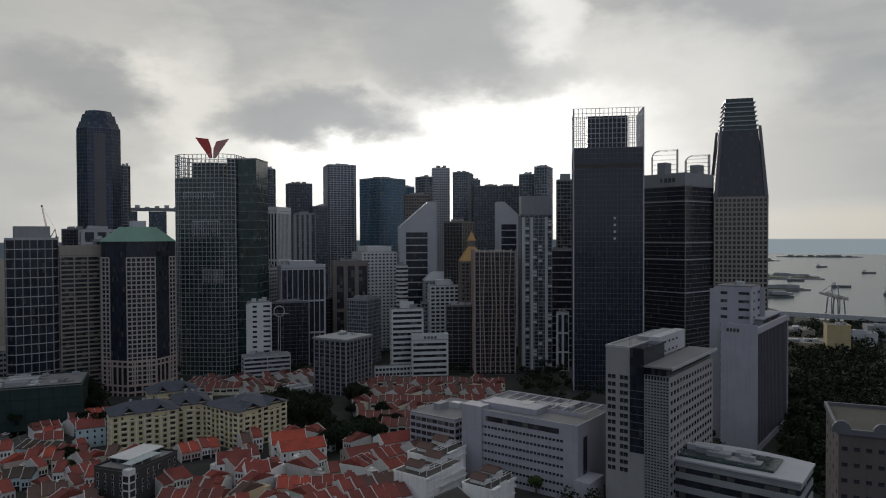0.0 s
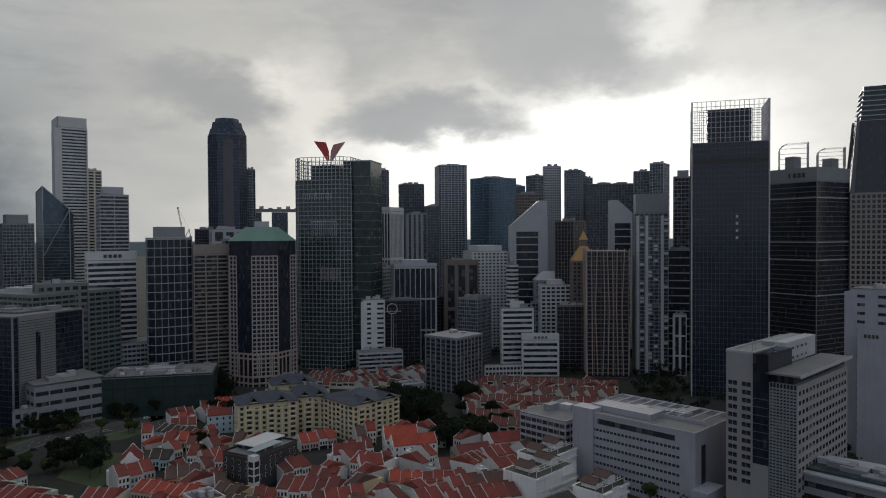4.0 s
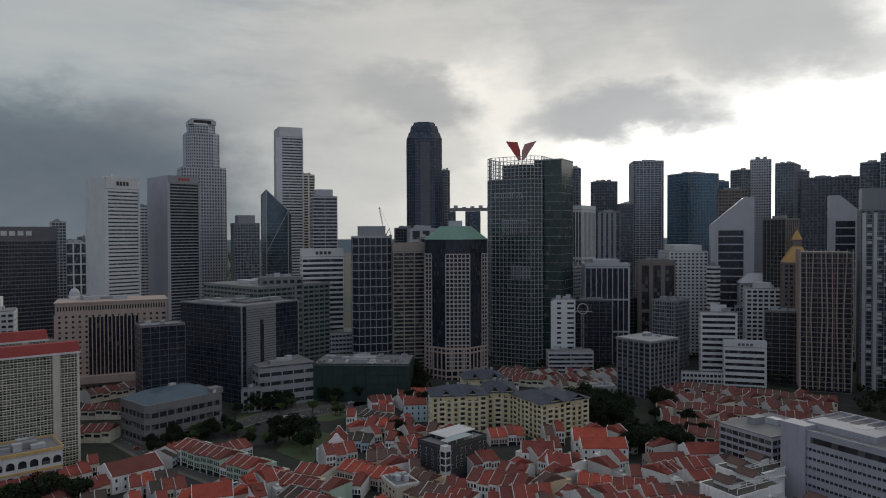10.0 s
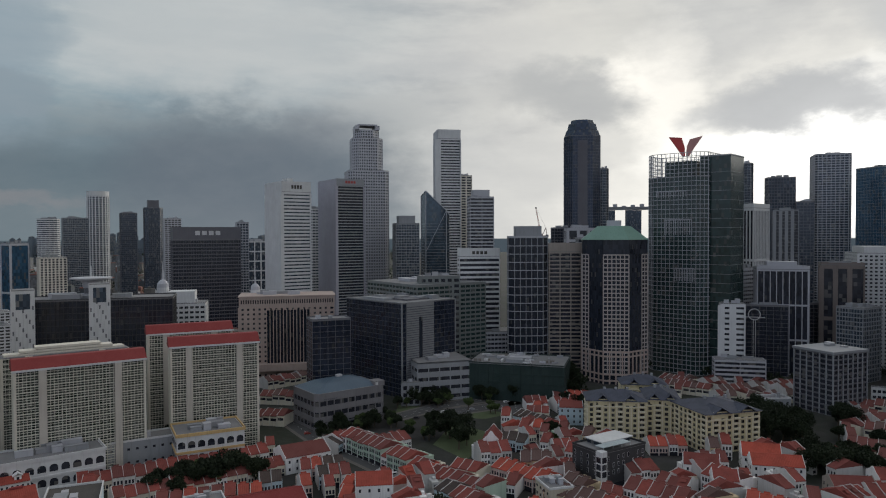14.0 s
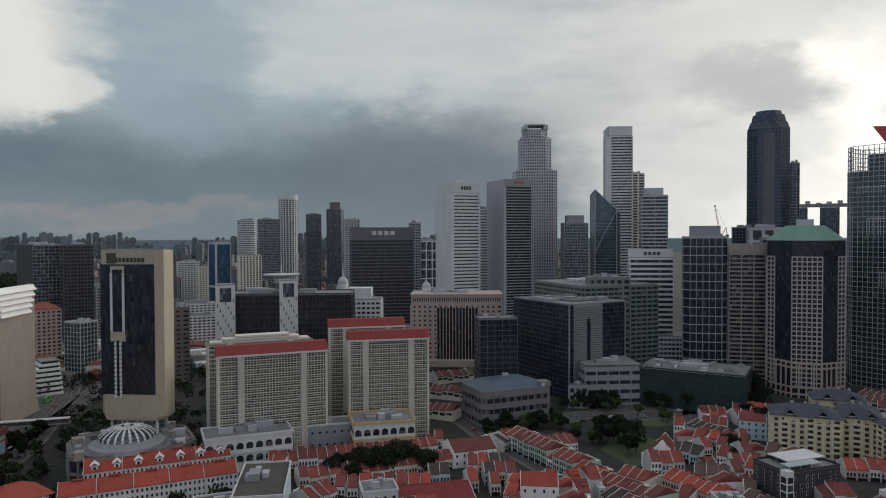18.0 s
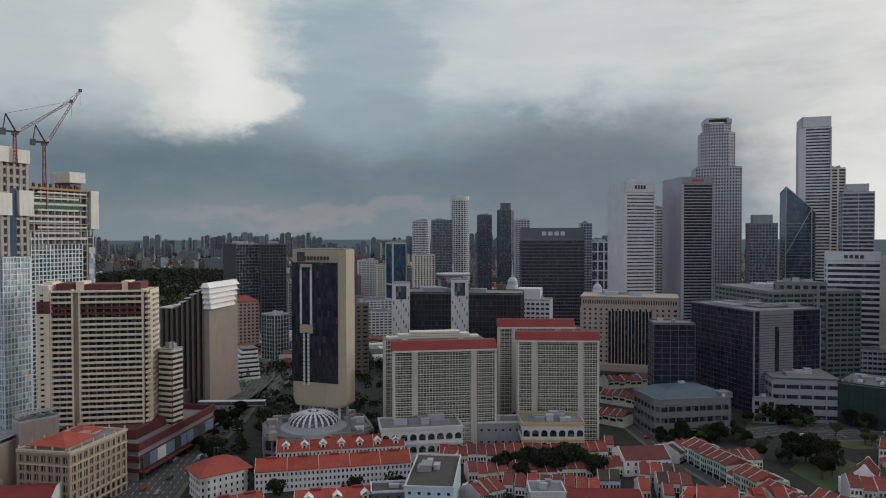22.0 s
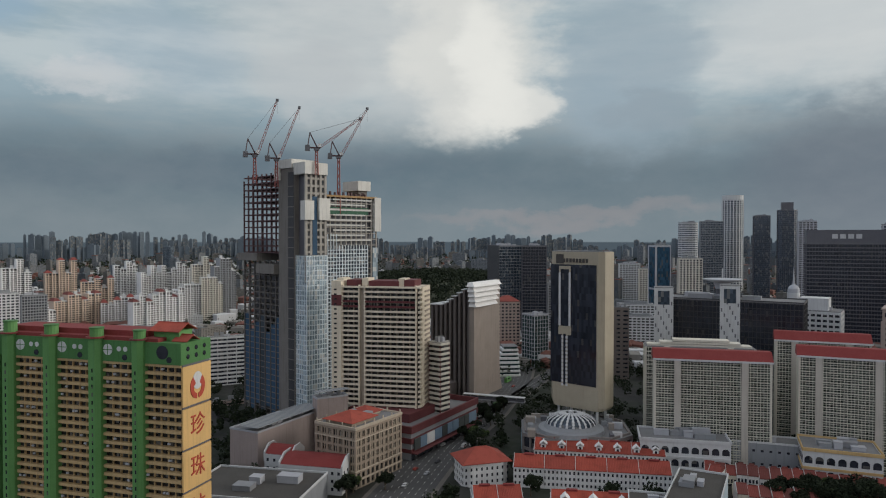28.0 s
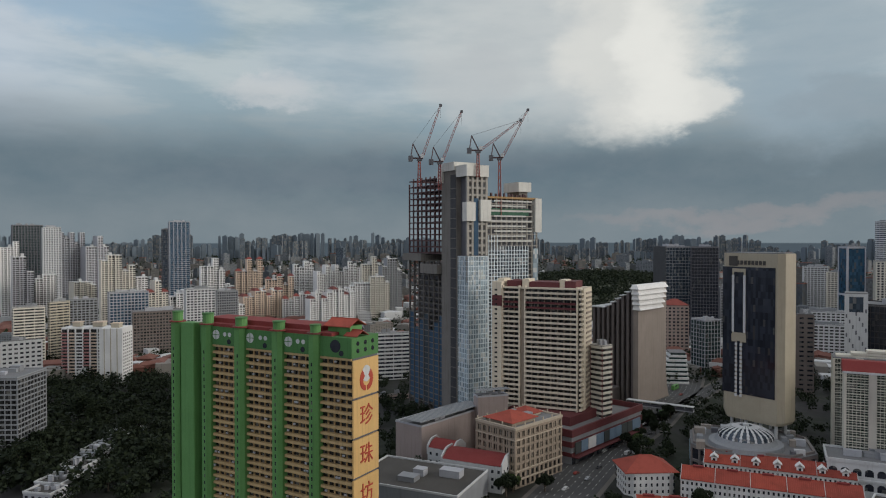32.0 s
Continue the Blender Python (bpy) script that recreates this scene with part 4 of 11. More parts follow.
def stepped_tower(x, y, rot, label, stages):
    """Pale stone tower of stacked, cut-cornered stages: (width, from, to)."""
    ob = thing("office_tower", x, y, 0, rot, label, "tower")
    for k, (w, a, b) in enumerate(stages):
        facade(ob, chamfered(w, w, w * (0.1, 0.2, 0.28)[k % 3]), a, b - 1.2, 4.1, 3.4, PALE, GLASS_DARK, 1.7, 1.5, 0.3, near=False)
    w, a, b = stages[-1]
    for s in (-1, 1):
        part("crown_pier", box_bm(s * w * 0.42 - 3, s * w * 0.42 + 3, -w * 0.46, w * 0.46, b, b + 6), PALE, ob)
    part("crown_beam", box_bm(-w * 0.42, w * 0.42, -w * 0.4, w * 0.4, b + 6, b + 8), PALE, ob)
    return ob


def wedge_tower(x, y, rot, w, d, lo, hi, label):
    """Pale tower whose top slopes to one side, with a dark glazed front panel crossed by belts."""
    ob = thing("office_tower", x, y, 0, rot, label, "tower")
    bm = bmesh.new()
    prof = [(-w / 2, 0), (w / 2, 0), (w / 2, hi), (w * 0.28, hi), (-w / 2, lo)] if hi > lo else [(-w / 2, 0), (w / 2, 0), (w / 2, hi), (-w * 0.2, lo), (-w / 2, lo)]
    add_loft(bm, [[(a, -d / 2, b) for a, b in prof], [(a, d / 2, b) for a, b in prof]])
    bmesh.ops.recalc_face_normals(bm, faces=bm.faces)
    part("body", bm, PALE, ob)
    m = min(lo, hi) - 6
    part("front_glazing", box_bm(-w * 0.34, w * 0.26, -d / 2 - 0.3, -d / 2 + 0.5, 4, m), GLASS_BLACK, ob)
    k = 0
    z = 10.0
    while z < m:
        part("front_belt", box_bm(-w * 0.34, w * 0.26, -d / 2 - 0.7, -d / 2 + 0.3, z, z + 1.1), PALE, ob)
        z += 8.2
    for u in (-0.35, 0.27):
        part("front_pier", box_bm(w * u - 0.8, w * u + 0.8, -d / 2 - 0.9, -d / 2, 0, m + 1), PALE, ob)
    return ob


def faceted_tower(x, y, rot, w, d, lo, hi, label):
    """Glass tower folded like a cut stone: the roof falls to one side and one corner is sliced away."""
    ob = thing("office_tower", x, y, 0, rot, label, "tower")
    a, b = w / 2, d / 2
    foot = [(-a, -b), (a * 0.35, -b), (a, -b * 0.2), (a, b), (-a, b)]
    tops = (hi, lo + (hi - lo) * 0.35, lo, lo + 4, hi - 6)
    bm = bmesh.new()
    add_loft(bm, [[(*p, 0) for p in foot], [(px * 0.98, py * 0.98, z) for (px, py), z in zip(foot, tops)]])
    part("glazing", bm, glass("facet_glass", (0.085, 0.125, 0.165), 4, 2.2, 0.08, 0.2, 0.1, 0.4), ob)
    for k in range(int(lo / 4)):
        bm = bmesh.new()
        add_band(bm, foot, 4 * k - 0.2, 4 * k + 0.2, 0.18)
        part("floor_line", bm, STEEL, ob)
    bm = bmesh.new()
    for k, (px, py) in enumerate(foot):
        strut(bm, (px * 1.005, py * 1.005, 0), (px * 0.985, py * 0.985, tops[k]), 0.4)
        q, z = foot[(k + 1) % 5], tops[(k + 1) % 5]
        strut(bm, (px * 0.985, py * 0.985, tops[k]), (q[0] * 0.985, q[1] * 0.985, z), 0.4)
    strut(bm, (-a, -b - 0.2, hi * 0.55), (a * 0.35, -b - 0.2, tops[1]), 0.3)
    part("edge_trim", bm, PALE, ob)
    return ob


def ribbed_tower(x, y, rot, w, d, h, label):
    """Dark tower wrapped in pale, irregularly leaning ribs."""
    ob = thing("office_tower", x, y, 0, rot, label, "tower")
    facade(ob, rect(w, d), 0, h, 4.0, 6, BROWNSTONE, GLASS_BLACK, 0.8, 0.4, 0.25, near=True)
    r = random.Random(4)
    for q, length in ((0, w), (270, d)):
        off = d / 2 if q == 0 else w / 2
        n = int(length / 4.4)
        for k in range(n + 1):
            u0 = -length / 2 + length * k / n
            u1 = u0 + r.uniform(-2.2, 2.2)
            bm = bmesh.new()
            add_loft(bm, [[(*p, 2) for p in rect(0.75, 0.8, u0, -off - 0.6)], [(*p, h * 0.55) for p in rect(0.75, 0.8, u1, -off - 0.6)],
                          [(*p, h + 3) for p in rect(0.75, 0.8, u0 + r.uniform(-1.2, 1.2), -off - 0.6)]])
            part("rib", bm, PINK, ob).matrix_basis = pose(0, 0, 0, 0, 0, q)
    return ob


def spire_block(x, y, rot, w, d, h, label):
    ob = tower("office_tower", x, y, rot, w, d, h, label, wall=BROWNSTONE, glazing=GLASS_DARK, fh=3.8, bay=4, spandrel=1.6, column=1.4, plant=0, near=False)
    gold = paint("ochre_tiles", (0.42, 0.24, 0.08), 0.6, 0.3, 0.2)
    bm = bmesh.new()
    add_loft(bm, [[(*p, h) for p in rect(w * 1.0, d * 1.0)], [(*p, h + 14) for p in rect(w * 0.3, d * 0.3)]])
    part("hipped_roof", bm, gold, ob)
    part("belfry", prism(rect(w * 0.3, d * 0.3), h + 14, h + 20), BROWNSTONE, ob)
    bm = bmesh.new()
    add_loft(bm, [[(*p, h + 20) for p in rect(w * 0.36, d * 0.36)], [(*p, h + 29) for p in rect(0.3, 0.3)]])
    part("spire", bm, gold, ob)
    return ob


def panel_tower(x, y, rot, w, d, h, label):
    """White and grey apartment tower with staggered balcony strips and a plain grey head."""
    ob = thing("apartment_tower", x, y, 0, rot, label, "tower")
    facade(ob, rect(w, d), 0, h - 18, 3.4, 4.2, GREY, GLASS_GREY, 0.7, 0.5, 0.3, near=False)
    part("head", prism(rect(w * 0.96, d * 0.96), h - 17.2, h), GREY, ob)
    r = random.Random(9)
    for u in (-0.42, -0.15, 0.32):
        part("white_strip", box_bm(w * u - 1.3, w * u + 1.3, -d / 2 - 0.9, -d / 2 + 0.2, 0, h - 20), WHITE, ob)
    z = 4.0
    while z < h - 24:
        u = r.choice((-0.3, -0.05, 0.12, 0.44))
        part("balcony", box_bm(w * u - 1.8, w * u + 1.8, -d / 2 - 1.3, -d / 2 + 0.2, z, z + 2.2), WHITE, ob)
        z += 3.4
    return ob


def rows_of_windows(owner, w, d, h, z0, face, n, floors, win_w, win_h, glazing, name="window_strip", frame_mat=None):
    """One row of small windows a storey on one side of a block; face: 0 front (-y), 1 left (-x), 2 back, 3 right."""
    length, off, ang = ((w, d / 2, 0), (d, w / 2, 270), (w, d / 2, 180), (d, w / 2, 90))[face]
    bm = bmesh.new()
    for k in range(n):
        u = -length / 2 + length * (k + 0.5) / n
        add_box(bm, u - win_w / 2, u + win_w / 2, -0.06, 0.1, -win_h / 2, win_h / 2)
    me = mesh_of(name, bm, glazing)
    for f in range(floors):
        ob = part(name, me, None, owner)
        ob["kind"] = "stuff"
        ob.matrix_basis = pose(0, 0, 0, 0, 0, ang) @ pose(0, -off, z0 + (h - z0) * (f + 0.5) / floors)

# ---- landmarks, placed ----
tapered_tower(273.5, 646.0, -15.4, 44.1, 48.0, 160.4, 222.2, 251.5, "dark tapering office tower with gridded base and stepped glass crown")
crown_tower(137.8, 586.4, -8.6, 55.6, 42.0, 198.4, 230.8, "tall black glass tower with an open white frame crown")
arched_tower(214.8, 635.1, 38.8, 45.2, 43.1, 182.0, "dark office tower with two arched roof frames and pale belts")
v_tower(-211.5, 661.2, 85.6, 45.9, 73.0, 203.5, "green glass tower with pale grid and a red winged emblem")
octagon_tower(-255.9, 583.0, 27.8, 56.0, 124.2, "eight-sided pink-gridded tower under a green hipped roof")
crowned_tower(-414.6, 839.8, 29.3, 46.0, 278.2, "tall blue glass tower with cut corners and stepped crown")
stepped_tower(-694.5, 721.4, 51.9, "very tall pale tower in stacked cut-cornered stages", ((57, 0, 219.0), (43, 219.0, 265.3), (34, 265.3, 277.3)))
wedge_tower(-29.4, 785.8, 7.6, 41.4, 30.0, 137.5, 165.6, "pale wedge-topped office tower with dark banded front")
wedge_tower(77.0, 812.2, -0.4, 30.4, 30.0, 166.4, 146.4, "pale wedge-topped office tower with a chimney-like shoulder")
ribbed_tower(46.6, 650.3, 3.4, 36.2, 32.0, 112.3, "dark brown tower wrapped in irregular pale ribs")
spire_block(28.6, 695.6, 4.6, 23.2, 28.0, 102.7, "brown office block with an ochre hipped roof and spire")
panel_tower(88.4, 669.1, -1.3, 29.0, 28.0, 164.9, "white and grey apartment tower with staggered balconies")

faceted_tower(-606.0, 775.9, 51.0, 44.0, 34.0, 148.0, 190.0, "blue-grey glass office tower with a slanting faceted top")

# ---- blocks round the old quarter ----
ROSEGREY_DARK = paint("dull_rose_stone", (0.19, 0.165, 0.155), 0.75)
LIMEWASH = paint("limewashed_wall", (0.74, 0.73, 0.72), 0.8, 0.4, 0.6)
BLOCKED = []

def hip_roof(owner, w, d, z, rise, material, over=0.8, name="hipped_roof", ridge=None):
    bm = bmesh.new()
    a, b = w / 2 + over, d / 2 + over
    r = ridge if ridge is not None else max(0.2, (a - b))
    if a >= b:
        top = [(-r, -0.1), (r, -0.1), (r, 0.1), (-r, 0.1)]
    else:
        r = b - a
        top = [(-0.1, -r), (0.1, -r), (0.1, r), (-0.1, r)]
    add_loft(bm, [[(*p, z - 0.3) for p in rect(2 * a, 2 * b)], [(*p, z) for p in rect(2 * a, 2 * b)], [(*p, z + rise) for p in top]])
    return part(name, bm, material, owner)


def gable_bm(w, d, z, rise, over=0.5, thick=0.25, ridge_along="x"):
    """Two roof slopes with thickness and raised tile ribs."""
    bm = bmesh.new()
    L, half = (w, d / 2) if ridge_along == "x" else (d, w / 2)
    for s in (-1, 1):
        e, zz = half + over, z - rise * over / half
        prof = [(0, z + rise), (s * e, zz), (s * e, zz + thick), (0, z + rise + thick)]
        if s > 0:
            prof = prof[::-1]
        add_loft(bm, [[(-L / 2, a, b) for a, b in prof], [(L / 2, a, b) for a, b in prof]])
    add_box(bm, -L / 2, L / 2, -0.22, 0.22, z + rise + thick - 0.1, z + rise + thick + 0.18)
    if ridge_along != "x":
        bmesh.ops.rotate(bm, verts=bm.verts, matrix=Matrix.Rotation(radians(90), 3, "Z"))
    bmesh.ops.recalc_face_normals(bm, faces=bm.faces)
    return bm


GREEN_PANES = glass("greenish_flat_windows", (0.028, 0.040, 0.030), 2.75, 1.15, 0.25, 0.11, 0.2)


def flats(x, y, rot, w, d, z0, h, label, roof=True, lifts=(0.2, 0.78)):
    """Long housing slab: window grid, cream stair towers, red pitched roof."""
    ob = thing("apartment_block", x, y, z0, rot, label, "apartment block", "slab blocks of flats")
    H = h - z0
    cream = paint("flats_cream", (0.60, 0.59, 0.51), 0.8, 0.4, 0.6)
    facade(ob, rect(w, d), 0, H, 2.75, 1.75, cream, GREEN_PANES, 0.5, 0.2, 0.45, near=False, cap=not roof)
    bm = bmesh.new()
    for k in range(int(H / 2.75)):
        add_band(bm, rect(w, d), 2.75 * k + 1.5, 2.75 * k + 1.72, 0.4)
    part("window_rail", bm, cream, ob)["kind"] = "stuff"
    for u in lifts:
        cx = -w / 2 + w * u
        part("stair_tower", box_bm(cx - 1.8, cx + 1.8, -d / 2 - 1.6, -d / 2 + 0.2, -z0 * 0.9, H + 0.8), paint("stone_grey_wall", (0.47, 0.435, 0.385), 0.8), ob)
    for s in (-1, 1):
        part("end_wall", box_bm(s * w / 2 - 0.4, s * w / 2 + 0.7, -d / 2 - 0.7, d / 2 + 0.7, 0, H + 0.4), IVORY, ob)
    if roof:
        bm = bmesh.new()
        prof = [(-d / 2 - 1.6, H), (-d / 2 - 1.6, H + 0.6), (-d * 0.18, H + 5.6), (d * 0.18, H + 5.6), (d / 2 + 1.6, H + 0.6), (d / 2 + 1.6, H)]
        add_loft(bm, [[(-w / 2 - 1.2, a, b) for a, b in prof[::-1]], [(w / 2 + 1.2, a, b) for a, b in prof[::-1]]])
        bmesh.ops.recalc_face_normals(bm, faces=bm.faces)
        part("red_roof", bm, ROOF_RED, ob)
        part("eaves_board", box_bm(-w / 2 - 1.3, w / 2 + 1.3, -d / 2 - 1.75, -d / 2 - 1.55, H - 0.3, H + 0.8), WHITE, ob)
    else:
        for k in range(3):
            part("roof_tier", box_bm(-w * (0.48 - 0.12 * k), w * (0.48 - 0.1 * k), -d * 0.3, d * 0.3, H + 0.5 + 1.6 * k, H + 1.8 + 1.6 * k), IVORY, ob)
    return ob


def arch_podium(x, y, rot, w, d, h, label, tint=None, n=8):
    """Low shopping podium with a row of arched openings under a flat roof."""
    ob = thing("podium", x, y, 0, rot, label, "podium")
    part("body", box_bm(-w / 2, w / 2, -d / 2, d / 2, 0, h), WHITE, ob)
    part("roof_deck", box_bm(-w / 2 + 0.6, w / 2 - 0.6, -d / 2 + 0.6, d / 2 - 0.6, h + 0.004, h + 0.25), ROOFGREY, ob)
    bm = bmesh.new()
    add_band(bm, rect(w, d), h - 0.6, h + 1.1, 0.5, 0.1)
    part("parapet", bm, tint or WHITE, ob)
    for face, length, off, ang in ((0, w, d / 2, 0), (1, d, w / 2, 270)):
        k = max(2, round(n * length / w))
        for i in range(k):
            u, ww = -length / 2 + length * (i + 0.5) / k, length / k * 0.72
            for z0, z1 in ((h * 0.30, h * 0.46), (h * 0.66, h * 0.82)):
                pts = [(u - ww / 2, z0), (u + ww / 2, z0)] + [(u + ww / 2 * math.cos(t), z1 - ww * 0.3 + ww * 0.42 * math.sin(t)) for t in np.linspace(0, math.pi, 9)]
                bm = bmesh.new()
                add_loft(bm, [[(a, -off - 0.08, b) for a, b in pts], [(a, -off + 0.3, b) for a, b in pts]])
                bmesh.ops.recalc_face_normals(bm, faces=bm.faces)
                part("arch_opening", bm, GLASS_DARK, ob).matrix_basis = pose(0, 0, 0, 0, 0, ang)
        part("string_course", box_bm(-length / 2, length / 2, -off - 0.5, -off, h * 0.52, h * 0.58), tint or WHITE, ob).matrix_basis = pose(0, 0, 0, 0, 0, ang)
    roof_plant(ob, w * 0.8, d * 0.7, h + 0.25, int(abs(x)), 9)
    return ob


def apartments(x, y, rot, w, d, h, label):
    """Cream apartment house: tall window bays between piers, belts, a deep eaves board and a slate hipped roof."""
    cream = paint("pale_yellow_render", (0.52, 0.46, 0.29), 0.8, 0.35, 0.5)
    trim = paint("ivory_trim", (0.62, 0.57, 0.43), 0.8, 0.3, 0.4)
    ob = thing("apartment_house", x, y, 0, rot, label, "apartment house", "cream apartment houses")
    part("body", box_bm(-w / 2, w / 2, -d / 2, d / 2, 0, h), cream, ob)
    floors = 7
    for face, (length, off, ang) in enumerate(((w, d / 2, 0), (d, w / 2, 270), (w, d / 2, 180), (d, w / 2, 90))):
        turn = pose(0, 0, 0, 0, 0, ang)
        n = max(3, round(length / 4.6))
        for k in range(n):
            u = -length / 2 + length * (k + 0.5) / n
            wide = k % 3 == 1
            ww = length / n * (0.62 if wide else 0.42)
            bay = bmesh.new()
            for f in range(floors):
                z = 1.0 + f * (h - 1.6) / floors
                add_box(bay, u - ww / 2, u + ww / 2, -off - 0.06, -off + 0.2, z, z + (h - 1.6) / floors * (0.72 if wide else 0.58))
            q = part("window_bay", bay, GLASS_HOME, ob)
            q["kind"] = "stuff"
            q.matrix_basis = turn
            if wide:
                bal = bmesh.new()
                for f in range(1, floors):
                    z = 0.75 + f * (h - 1.6) / floors
                    add_box(bal, u - ww / 2 - 0.25, u + ww / 2 + 0.25, -off - 1.1, -off, z, z + 0.95)
                q = part("balcony_front", bal, trim, ob)
                q["kind"] = "stuff"
                q.matrix_basis = turn
            part("pier", box_bm(u - length / n / 2 - 0.28, u - length / n / 2 + 0.28, -off - 0.4, -off, 0, h - 0.6), trim, ob).matrix_basis = turn
    for z, hh, out in ((3.6, 0.5, 0.5), (h - 4.2, 0.5, 0.5), (h - 0.7, 0.7, 0.9)):
        bm = bmesh.new()
        add_band(bm, rect(w, d), z, z + hh, out, 0.1)
        part("belt", bm, trim, ob)
    hip_roof(ob, w, d, h + 0.01, 5.2, SLATE, 1.5)
    gab = min(w, d) * 0.32
    for s in (-1, 1):
        bm = gable_bm(gab, gab * 1.1, h + 0.02, 3.4, ridge_along="y")
        part("roof_gable", bm, SLATE, ob).location = (s * w * 0.24, -d / 2 + gab * 0.35, 0)
        part("gable_front", box_bm(s * w * 0.24 - gab * 0.42, s * w * 0.24 + gab * 0.42, -d / 2 - 0.5, -d / 2 + 0.1, h - 3, h + 0.9), cream, ob)
    for k in range(3):
        part("roof_vent", box_bm(-w * 0.2 + k * w * 0.2, -w * 0.2 + k * w * 0.2 + 1.6, -0.8, 0.8, h + 4.4, h + 6.2), GREY, ob)
    return ob


def mall(x, y, rot, w, d, h, label):
    stone = paint("mall_grey_stone", (0.16, 0.155, 0.165), 0.6)
    ob = thing("shopping_centre", x, y, 0, rot, label, "shopping centre")
    w, d = w * 1.05, d * 1.05
    out = chamfered(w, d, 2.5)
    facade(ob, out, 0, h - 1, 6.2, 5.2, stone, GLASS_DARK, 3.9, 0.7, 0.4, near=True)
    blue = paint("blue_metal_roof", (0.05, 0.085, 0.125), 0.45, 0.3, 0.3, 0.3)
    bm = bmesh.new()
    add_band(bm, out, h + 1.3, h + 2.3, 0.5)
    part("parapet", bm, stone, ob)
    bm = bmesh.new()
    add_loft(bm, [[(a * 0.985, b * 0.985, h + 1.4) for a, b in out], [(a * 0.985, b * 0.985, h + 2.0) for a, b in out], [(a * 0.60, b * 0.52, h + 6.2) for a, b in out], [(a * 0.22, b * 0.1, h + 8.2) for a, b in out]])
    part("hipped_roof", bm, blue, ob)
    part("roof_vent", prism(rect(4, 3), h + 8, h + 9.6), PALE, ob)
    part("stair_head", box_bm(w * 0.34, w * 0.5, -d * 0.5, -d * 0.26, h + 1.4, h + 5.0), stone, ob)
    part("stair_window", box_bm(w * 0.36, w * 0.4, -d * 0.5 - 0.1, -d * 0.5, h + 2.2, h + 4.4), WHITE, ob)
    for k in range(7):
        part("sign_bar", box_bm(-w * 0.40 + k * 1.5, -w * 0.40 + k * 1.5 + 1.0, -d / 2 - 0.6, -d / 2 - 0.42, h - 2.4, h - 1.4), DARKGREY, ob)
    part("street_canopy", box_bm(-w * 0.46, w * 0.46, -d / 2 - 3, -d / 2, 4.2, 4.6), DARKGREY, ob)
    return ob


def black_office(x, y, rot, w, d, h, label):
    """Navy glass office block with fine floor lines; a ribbed stone bay with a dark slot faces the street."""
    ob = thing("office_block", x, y, 0, rot, label, "office block")
    stone = paint("ribbed_grey_stone", (0.20, 0.205, 0.215), 0.65, 0.3, 0.3)
    line = paint("dull_floor_line", (0.055, 0.06, 0.075), 0.5)
    facade(ob, rect(w, d), 0, h, 3.7, 4.2, line, NAVY, 0.34, 0.10, 0.14, near=True)
    for s in (-1, 1):
        part("corner_fin", box_bm(s * w / 2 - 0.5, s * w / 2 + 0.5, -d / 2 - 0.4, -d / 2 + 0.5, 0, h + 0.6), stone, ob)
    bm = bmesh.new()
    add_band(bm, rect(w, d), h + 0.72, h + 1.3, 0.35, 0.5)
    part("roof_rim", bm, stone, ob)
    cx, bw = -w * 0.18, w * 0.5
    part("stone_bay", box_bm(cx - bw / 2, cx + bw / 2, -d / 2 - 1.0, -d / 2, 0, h + 0.9), stone, ob)
    ledge = mesh_of("stone_ledge", box_bm(-bw / 2 + 0.02, bw / 2 - 0.02, -0.14, 0.05, 0, 0.5), line)
    k = 3.0
    while k < h - 2:
        part("stone_ledge", ledge, None, ob).location = (cx, -d / 2 - 0.98, k)
        k += 1.85
    part("bay_slot", box_bm(cx - 1.6, cx + 1.8, -d / 2 - 1.3, -d / 2 - 0.95, 4, h - 11), GLASS_BLACK, ob)
    part("roof_house", box_bm(-w * 0.2, w * 0.3, -d * 0.3, d * 0.2, h + 0.6, h + 1.9), DARKGREY, ob)
    part("roof_house", box_bm(-w * 0.4, -w * 0.25, -d * 0.1, d * 0.3, h + 0.6, h + 2.4), GREY, ob)
    roof_plant(ob, w * 0.8, d * 0.8, h + 0.6, 31, 7, GREY)
    return ob


